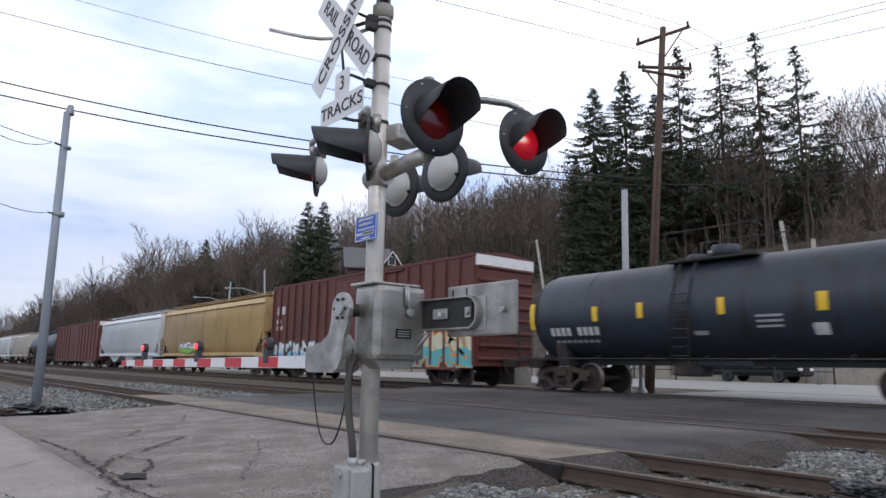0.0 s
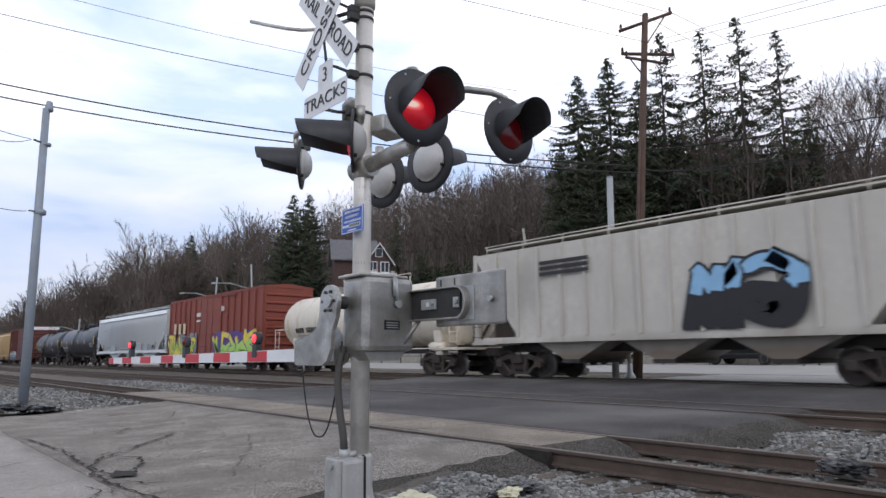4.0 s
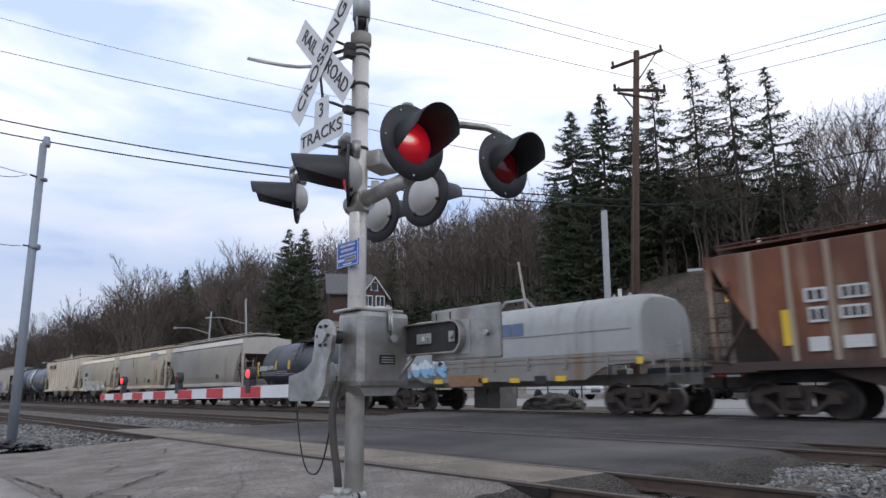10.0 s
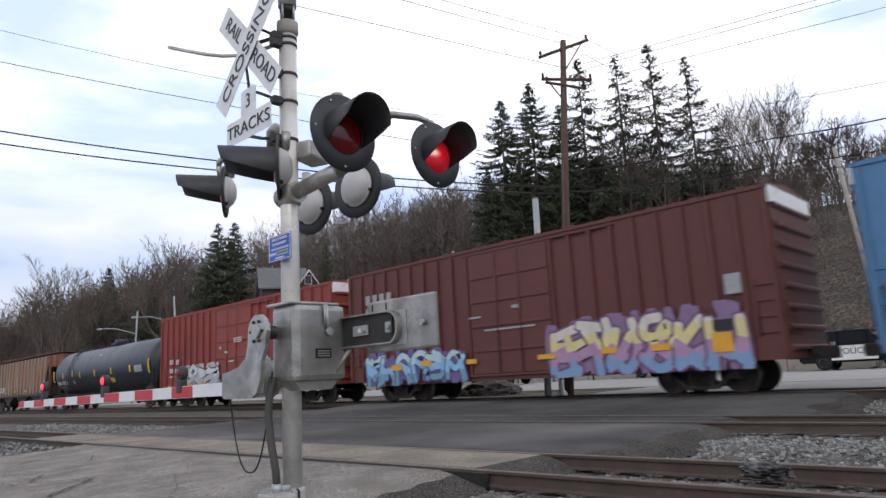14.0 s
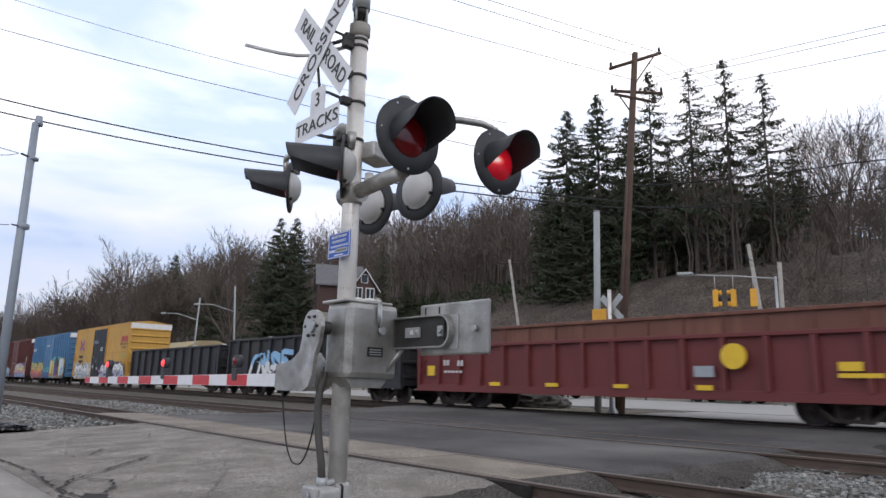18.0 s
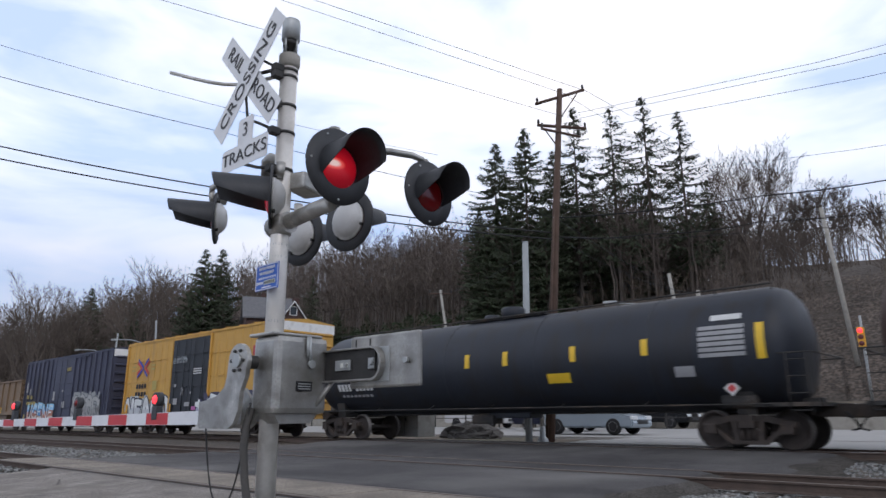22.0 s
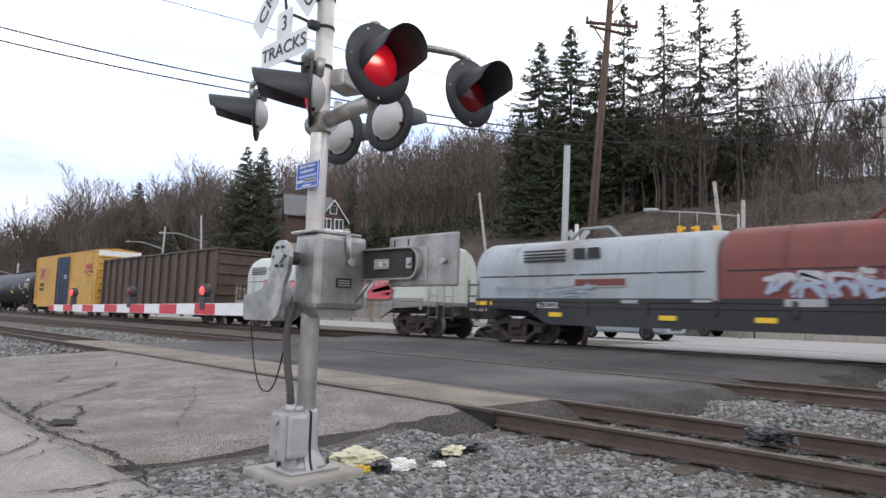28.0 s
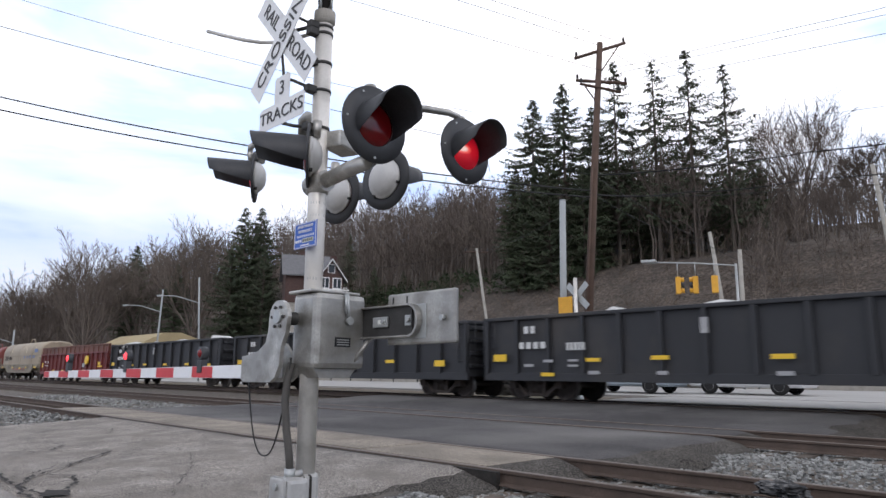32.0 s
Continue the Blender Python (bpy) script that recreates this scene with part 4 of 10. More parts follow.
# ---- freight train ----
SPEED, TRAIN_X, RUN = 21.1, TRACK_X[2], -0.15   # bodies are drawn from 0.15 m above the rail tops, on which the wheels run
TRAIN_Z = RAIL_Z[2] - RUN
W = 1.52                                   # half the width of a car
truck_mat = mat("truck_steel", (0.058, 0.046, 0.039), 0.85, 0.2, var=0.35, scale=4, bump=0.2, bscale=30, dirt=(0.085, 0.060, 0.044), dirt_amt=0.35)
wheel_mat = mat("wheel_steel", (0.060, 0.048, 0.042), 0.8, 0.2, var=0.3, scale=5)
tread_mat = mat("wheel_tread", (0.16, 0.15, 0.14), 0.5, 0.7, var=0.1, scale=5)
frame_black = mat("car_frame_black", (0.03, 0.028, 0.026), 0.75, var=0.35, scale=2, dirt=(0.10, 0.075, 0.055), dirt_amt=0.4)
mark_white = mat("stencil_white", (0.62, 0.62, 0.60), 0.6, var=0.15, scale=4)
mark_dim = mat("faded_stencil", (0.36, 0.36, 0.36), 0.7, var=0.2, scale=4)
mark_yellow = mat("reflector_yellow", (0.78, 0.50, 0.03), 0.45, var=0.1, scale=4)
mark_black = mat("stencil_black", (0.02, 0.02, 0.022), 0.6, var=0.15, scale=4)
mark_tan = mat("stencil_tan", (0.36, 0.32, 0.24), 0.7, var=0.2, scale=4)
mark_pink = mat("stencil_pink", (0.55, 0.42, 0.44), 0.7, var=0.2, scale=4)
mark_olive = mat("stencil_olive", (0.27, 0.26, 0.11), 0.7, var=0.2, scale=4)
mark_cream = mat("stencil_cream", (0.66, 0.54, 0.36), 0.6, var=0.15, scale=4)
mark_grey = mat("repaint_grey", (0.34, 0.37, 0.39), 0.6, var=0.1, scale=2)
rust_run = mat("rust_run", (0.29, 0.17, 0.095), 0.8, var=0.3, scale=3)
mark_gold = mat("stencil_gold", (0.45, 0.36, 0.10), 0.6, var=0.15, scale=4)
WHEELSETS = {-1: [], 1: []}


def build_wheelset():
    bm = lathe(bmesh.new(), [(0.085, -0.95), (0.085, -0.78), (0.14, -0.775), (0.30, -0.73), (0.39, -0.745), (0.40, -0.815), (0.455, -0.82), (0.457, -0.72), (0.485, -0.715),
                             (0.485, -0.685), (0.38, -0.68), (0.28, -0.69), (0.12, -0.68), (0.085, -0.66), (0.085, 0.66), (0.12, 0.68), (0.28, 0.69), (0.38, 0.68),
                             (0.485, 0.685), (0.485, 0.715), (0.457, 0.72), (0.455, 0.82), (0.40, 0.815), (0.39, 0.745), (0.30, 0.73), (0.14, 0.775), (0.085, 0.78), (0.085, 0.95)], 20, "x")
    for f in bm.faces:
        c = f.calc_center_median()
        if math.hypot(c.y, c.z) > 0.44:
            f.material_index = 1
    return bm_mesh("wheelset", fixed(bm), [wheel_mat, tread_mat])


def build_truck():
    """Cast side frames with open windows, journal boxes, spring nests, bolster and brake beams."""
    bm = bmesh.new()
    for s in (-1, 1):
        x0, x1 = min(s * 0.98, s * 1.10), max(s * 0.98, s * 1.10)
        prism(bm, [(-1.12, 0.50), (-1.10, 0.64), (-0.72, 0.72), (-0.40, 0.80), (0.40, 0.80), (0.72, 0.72), (1.10, 0.64), (1.12, 0.50), (0.95, 0.54), (0.62, 0.60), (0.36, 0.66), (-0.36, 0.66), (-0.62, 0.60), (-0.95, 0.54)], x0, x1, "x")
        for e in (-1, 1):
            prism(bm, [(e * 0.98, 0.56), (e * 0.80, 0.56), (e * 0.30, 0.17), (e * 0.42, 0.13)], x0, x1, "x")
            prism(bm, [(e * 0.20, 0.16), (e * 0.34, 0.16), (e * 0.38, 0.68), (e * 0.26, 0.68)], x0, x1, "x")
            box(bm, min(s * 0.92, s * 1.17), max(s * 0.92, s * 1.17), e * 0.889 - 0.14, e * 0.889 + 0.14, 0.36, 0.60, bevel=0.03)
        box(bm, x0, x1, -0.42, 0.42, 0.12, 0.21, bevel=0.015)
        for y in (-0.15, 0.0, 0.15):
            tube(bm, [(s * 1.05, y, 0.21), (s * 1.05, y, 0.50)], 0.065, 8)
        box(bm, min(s * 0.9, s * 1.19), max(s * 0.9, s * 1.19), -0.20, 0.20, 0.50, 0.66, bevel=0.02)
    box(bm, -1.18, 1.18, -0.18, 0.18, 0.58, 0.80, bevel=0.02)
    box(bm, -0.9, 0.9, -0.55, -0.45, 0.30, 0.42)
    box(bm, -0.9, 0.9, 0.45, 0.55, 0.30, 0.42)
    return bm_mesh("truck", fixed(bm), truck_mat)


WHEEL_MESH, TRUCK_MESH = build_wheelset(), build_truck()
bm = bmesh.new()
box(bm, -0.16, 0.16, -0.55, 0.35, 0.72, 1.02, bevel=0.02)
box(bm, -0.14, 0.14, 0.30, 0.62, 0.70, 1.00, bevel=0.05)
COUPLER_MESH = bm_mesh("coupler", bm, truck_mat)
bm = tb([(0.3, 0.2, 0.85), (0.32, 0.38, 0.62), (0.30, 0.50, 0.45), (0.2, 0.62, 0.42)], 0.025, 6)
HOSE_MESH = bm_mesh("air_hose", bm, black_rubber)
bm = bmesh.new()
for i in range(4):
    tube(bm, [(-0.2, 0, 0.38 * i), (0.2, 0, 0.38 * i)], 0.016, 6)
tube(bm, [(-0.22, 0, -0.1), (-0.22, 0, 1.3)], 0.018, 6)
tube(bm, [(0.22, 0, -0.1), (0.22, 0, 1.3)], 0.018, 6)
LADDER_BM = bm
LADDERS = {}


def shared(name, me, parent, m, label=""):
    ob = new(name, me)
    ob.parent = parent
    ob.matrix_basis = m
    if label:
        ob["label"] = label
    return ob


def ladder_mesh(material):
    if material.name not in LADDERS:
        me = bpy.data.meshes.new("ladder")
        LADDER_BM.to_mesh(me)
        me.materials.append(material)
        LADDERS[material.name] = me
    return LADDERS[material.name]


TRAIN = []


def car_base(name, label, category, front, rear, truck_in=1.75, sill=None, ladder=None, ladder_z=1.25):
    """An empty on the rails at the middle of a car, with its trucks, couplers, end ladders and centre sill. front, rear: places along the track at the start."""
    n = front - rear
    car = thing(name, label, category, "cars of the freight train", m=pose(TRAIN_X, (front + rear) / 2, TRAIN_Z))
    for s in (-1, 1):
        tr = shared("truck", TRUCK_MESH, car, pose(0, s * (n / 2 - truck_in), RUN), "rust-brown cast steel truck")
        for k in (-1, 1):
            WHEELSETS[k].append(shared("wheelset", WHEEL_MESH, tr, pose(0, k * 0.889, 0.457)))
        shared("coupler", COUPLER_MESH, car, pose(0, s * (n / 2 + 0.02), -0.12, 0, 0, 0 if s > 0 else 180))
        shared("air_hose", HOSE_MESH, car, pose(0, s * (n / 2), -0.12, 0, 0, 0 if s > 0 else 180))
        if ladder:
            shared("ladder", ladder_mesh(ladder), car, pose(-W - 0.03, s * (n / 2 - 0.35), ladder_z, 0, 0, 90))
            shared("ladder", ladder_mesh(ladder), car, pose(-W + 0.35, s * (n / 2 + 0.06), ladder_z))
    part("centre_sill", bx(-0.28, 0.28, -n / 2 + 0.3, n / 2 - 0.3, 0.72, 1.05), sill or frame_black, car)
    TRAIN.append((car, (front + rear) / 2))
    return car, n


UNIT_BOX = {}


def marks(car, rows, material, x=-W - 0.006, name="stencil", label=""):
    """Stencilled patches on the near side, each a thin plate: rows of (y, z, length, height)."""
    if material.name not in UNIT_BOX:
        UNIT_BOX[material.name] = bm_mesh("stencil", bx(-0.5, 0.5, -0.5, 0.5, -0.5, 0.5), material)
    for y, z, a, h in rows:
        ob = shared(name, UNIT_BOX[material.name], car, pose(x + 0.004, y, z), label)
        ob.scale = (0.008, a, h)


def number_rows(y, z, h=0.2, n=6, gap=0.06):
    return [(y - i * (h * 0.62 + gap), z, h * 0.6, h) for i in range(n)]


# letter-like shapes of spray paint, in a cell one unit wide and high
SHAPES = {
    "N": (((.1, 0), (.1, 1)), ((.1, .95), (.5, .45), (.9, .05)), ((.9, 0), (.9, 1))), "E": (((.15, 0), (.15, 1)), ((.15, .97), (.85, .93)), ((.15, .5), (.7, .5)), ((.15, .03), (.85, .07))),
    "G": (((.9, .8), (.5, 1), (.12, .7), (.12, .3), (.5, 0), (.88, .15), (.88, .45), (.55, .45)),), "A": (((.1, 0), (.45, 1), (.9, 0)), ((.22, .35), (.75, .35))),
    "R": (((.15, 0), (.15, 1)), ((.15, .95), (.8, .9), (.8, .55), (.2, .5)), ((.45, .5), (.9, 0))), "S": (((.85, .9), (.4, 1), (.15, .75), (.5, .5), (.85, .25), (.5, 0), (.12, .1)),),
    "U": (((.1, 1), (.15, .3), (.5, 0), (.85, .3), (.9, 1)),), "O": (((.5, 1), (.12, .65), (.2, .15), (.55, 0), (.9, .4), (.8, .85), (.45, 1)),), "K": (((.15, 0), (.15, 1)), ((.85, 1), (.2, .5), (.9, 0))),
    "M": (((.05, 0), (.1, 1)), ((.1, .95), (.5, .4), (.9, .95)), ((.9, 1), (.95, 0))), "T": (((.05, .95), (.95, 1)), ((.5, 1), (.45, 0)))}


def graffiti(car, y0, y1, z0, z1, fills, rim, seed, cloud=None, shine=None, x=-W - 0.03, letters=6, word="", fat=0.16):
    """Spray-painted letters on the car's side: a cloud of colour behind, dark rims, fills that change from the bottom up, and light edges. Where they cannot be read the shapes are turned over at random."""
    r = random.Random(seed)
    bm = bmesh.new()
    cols = [rim] + ([cloud] if cloud else []) + ([shine] if shine else []) + list(fills)
    first_fill = len(cols) - len(fills)
    mats = [graf(c) for c in cols]
    depth = [0.0]
    h = z1 - z0

    def smooth(pts):
        out = []
        q = [pts[0]] + list(pts) + [pts[-1]]
        for a, b, c, d in zip(q, q[1:], q[2:], q[3:]):
            for i in range(5):
                t = i / 5
                out.append(tuple(0.5 * (2 * b[k] + (c[k] - a[k]) * t + (2 * a[k] - 5 * b[k] + 4 * c[k] - d[k]) * t * t + (3 * b[k] - a[k] - 3 * c[k] + d[k]) * t ** 3) for k in (0, 1)))
        return out + [tuple(pts[-1])]

    def stroke(pts, wd, mi=None):
        depth[0] -= 0.0005
        a = [Vector((0, *p)) for p in pts]
        a = [a[0] + (a[0] - a[1]).normalized() * wd * 0.8] + a + [a[-1] + (a[-1] - a[-2]).normalized() * wd * 0.8]
        rows = []
        for i, p in enumerate(a):
            d = (a[min(i + 1, len(a) - 1)] - a[max(i - 1, 0)]).normalized()
            w_ = wd * (0.7 if i in (0, len(a) - 1) else 1.0)
            rows.append([bm.verts.new((x + depth[0], max(min(v.y, y1 + 0.2), y0 - 0.2), max(min(v.z, z1 + 0.15), z0 - 0.06))) for v in (p + Vector((0, -d.z, d.y)) * w_, p - Vector((0, -d.z, d.y)) * w_)])
        for (p, q), (u, v) in zip(rows, rows[1:]):
            f = bm.faces.new((p, q, v, u))
            if mi is None:
                k = ((p.co.z + v.co.z) / 2 - z0) / h
                f.material_index = first_fill + max(0, min(len(fills) - 1, int(k * len(fills))))
            else:
                f.material_index = mi

    names = list(word) if word else [r.choice(sorted(SHAPES)) for _ in range(letters)]
    lw = (y1 - y0) / len(names)
    wd = min(lw, h) * fat * (1.0 if word else 0.72)
    if cloud:
        for i in range(len(names) * 4):
            yy = y1 - (y1 - y0) * (i + 0.5) / len(names) / 4 + lw * r.uniform(-0.15, 0.15)
            stroke(smooth([(yy + lw * r.uniform(-0.3, 0.3), z0 + h * r.uniform(0.0, 0.3)), (yy, z0 + h * 0.5), (yy + lw * r.uniform(-0.4, 0.4), z0 + h * r.uniform(0.7, 1.08))]), lw * r.uniform(0.12, 0.26), 1)
    for i, nm in enumerate(names):
        c = y1 - lw * i
        free = not word
        flip, turn, lean, tall = free and r.random() < 0.6, free and r.random() < 0.5, r.uniform(-0.12, 0.12) * (3 if free else 1), r.uniform(0.86, 1.04)
        lines = []
        extra = [((r.uniform(-0.2, 1.2), r.uniform(0, 1)), (r.uniform(0, 1), r.uniform(0, 1)), (r.uniform(-0.2, 1.2), r.uniform(0, 1))) for _ in range(2)] if free else []
        for line in list(SHAPES[nm]) + extra:
            k_ = 0.13 if free else 0.04
            pts = [((1 - u if turn else u) * (1.15 if free else 1.0) + r.uniform(-k_, k_), (1 - v if flip else v) + (r.uniform(-k_, k_) if free else 0)) for u, v in line]
            lines.append(smooth([(c - lw * (0.06 + 0.88 * (u + lean * (v - 0.5))), z0 + h * (0.06 + 0.86 * v * tall)) for u, v in pts]))
        for q in lines:
            stroke(q, wd * 1.5, 0)
        for q in lines:
            stroke(q, wd)
        if shine:
            for q in lines:
                stroke([(a + wd * 0.35, b + wd * 0.3) for a, b in q[1:-1]], wd * 0.2, 2 if cloud else 1)
    ob = part("graffiti", bm, mats, car, "spray-painted letters")
    ob["kind"] = "stuff"
    return ob


GRAF = {}


def graf(c):
    if c not in GRAF:
        GRAF[c] = mat("spray_paint", c, 0.55, var=0.14, scale=2.5)
    return GRAF[c]


WHITE_G, BLACK_G, SKY_G, YEL_G, ORANGE_G, GREEN_G, PURPLE_G, RED_G, CREAM_G, TEAL_G, MAG_G = (
    (0.72, 0.74, 0.72), (0.015, 0.015, 0.018), (0.25, 0.48, 0.70), (0.75, 0.60, 0.06), (0.72, 0.24, 0.04), (0.22, 0.52, 0.05), (0.10, 0.05, 0.22),
    (0.55, 0.05, 0.04), (0.62, 0.60, 0.42), (0.10, 0.42, 0.42), (0.50, 0.12, 0.35))


def paint(name, c, streak=None, samt=0.4, dirt=None, damt=0.3, rough=0.6, var=0.14, bump=0.04):
    return mat(name, c, rough, var=var, scale=0.5, streak=streak, streak_amt=samt, dirt=dirt, dirt_amt=damt, bump=bump, bscale=12)


def rib_mesh(material, z0, z1, d=0.09, wd=0.05):
    return bm_mesh("rib", bx(-d, 0.0, -wd, wd, z0, z1, bevel=0.012), material)


def boxcar(front, rear, H, material, label, ribs=12, door="slide", door_mat=None, roof_mat=None, two_doors=False, floor=0.62, smooth_side=False, cap=True):
    car, n = car_base("boxcar", label, "boxcar", front, rear, 2.35, ladder=material)
    b = n / 2
    bm = bmesh.new()
    box(bm, -W, W, -b, b, floor, H - 0.25)
    part("body", bm, material, car)
    bm = fixed(prism(bmesh.new(), [(-W - 0.04, H - 0.26), (W + 0.04, H - 0.26), (W + 0.04, H - 0.16), (0.0, H), (-W - 0.04, H - 0.16)], -b - 0.03, b + 0.03, "y"))
    part("roof", bm, roof_mat or material, car, "ribbed metal roof")
    roof_rib = bm_mesh("roof_rib", fixed(prism(bmesh.new(), [(-W, H - 0.15), (0, H + 0.015), (W, H - 0.15), (W, H - 0.11), (0, H + 0.055), (-W, H - 0.11)], -0.05, 0.05, "y")), roof_mat or material)
    k = int(n / 1.2)
    for i in range(k):
        shared("roof_rib", roof_rib, car, pose(0, -b + (i + 0.5) * n / k, 0))
    # corrugated ends
    end_rib = bm_mesh("end_rib", fixed(prism(bmesh.new(), [(0.0, -0.09), (0.09, -0.03), (0.09, 0.03), (0.0, 0.09)], -W + 0.12, W - 0.12, "x")), material)
    for s in (-1, 1):
        for i in range(8):
            shared("end_rib", end_rib, car, pose(0, s * b, floor + 0.25 + i * (H - floor - 0.9) / 7, 0, 0, 0 if s > 0 else 180))
        if cap:
            part("end_cap", bx(-W - 0.02, W + 0.02, s * (b + 0.02) - 0.03, s * (b + 0.02) + 0.03, H - 0.62, H - 0.2), white_paint, car, "white end cap")
    # doors and side posts
    dl = 3.2 if not two_doors else 3.7
    dm = door_mat or material
    doors = (0.0,) if not two_doors else (0.93, -0.93)
    for yc in doors:
        w_ = 1.6 if not two_doors else 0.915
        d = part("door", bx(-W - 0.07, -W + 0.02, yc - w_, yc + w_, floor + 0.06, H - 0.38, bevel=0.015), dm, car, "sliding plug door")
        for zz in (0.2, 0.4, 0.6, 0.8):
            part("door_rib", bx(-W - 0.105, -W - 0.068, yc - w_ + 0.06, yc + w_ - 0.06, floor + zz * (H - floor - 0.4) - 0.04, floor + zz * (H - floor - 0.4) + 0.04, bevel=0.01), dm, d)
        for yy in (-0.45, 0.45):
            part("lock_rod", tb([(-W - 0.12, yc + yy, floor + 0.1), (-W - 0.12, yc + yy, H - 0.45)], 0.02, 6), dm, d)
    part("door_track", bx(-W - 0.10, -W, -dl / 2 - 2.3 * (not two_doors), dl / 2 + 0.3, floor - 0.02, floor + 0.05), material, car)
    part("door_header", bx(-W - 0.09, -W, -dl / 2 - 2.3 * (not two_doors), dl / 2 + 0.3, H - 0.40, H - 0.33, bevel=0.01), material, car)
    if ribs:
        me = rib_mesh(material, floor + 0.02, H - 0.3)
        side = (n - dl) / 2
        for s in (-1, 1):
            m_ = max(2, ribs // 2)
            for i in range(m_ + 1):
                y = s * (dl / 2 + 0.1 + (side - 0.2) * i / m_)
                if smooth_side and i not in (0, m_):
                    continue
                shared("rib", me, car, pose(-W, y, 0))
        if smooth_side:
            seam = bm_mesh("panel_seam", bx(-0.012, 0.0, -0.02, 0.02, floor + 0.02, H - 0.3), material)
            for s in (-1, 1):
                for i in range(1, m_):
                    shared("panel_seam", seam, car, pose(-W, s * (dl / 2 + 0.1 + (side - 0.2) * i / m_), 0))
            # short ledges that stiffen each panel
            cell = (side - 0.2) / m_
            ledge = bm_mesh("panel_ledge", bx(-0.035, 0.0, -cell / 2 + 0.09, cell / 2 - 0.09, -0.03, 0.03, bevel=0.008), material)
            for s in (-1, 1):
                for i in range(m_):
                    for zz in (1.55, 2.65, 3.75):
                        shared("panel_ledge", ledge, car, pose(-W, s * (dl / 2 + 0.1 + cell * (i + 0.5)), zz))
    part("side_sill", bx(-W - 0.02, -W + 0.1, -b + 0.9, b - 0.9, floor - 0.16, floor + 0.04), material, car)
    return car, n


# dark brown with the shade under hopper ends put in; also for stencils
end_shade_stencil = mat("end_shade_stencil_brown", (0.066, 0.046, 0.034), 0.85, var=0.35, scale=1.5, dirt=(0.05, 0.042, 0.036), dirt_amt=0.4)


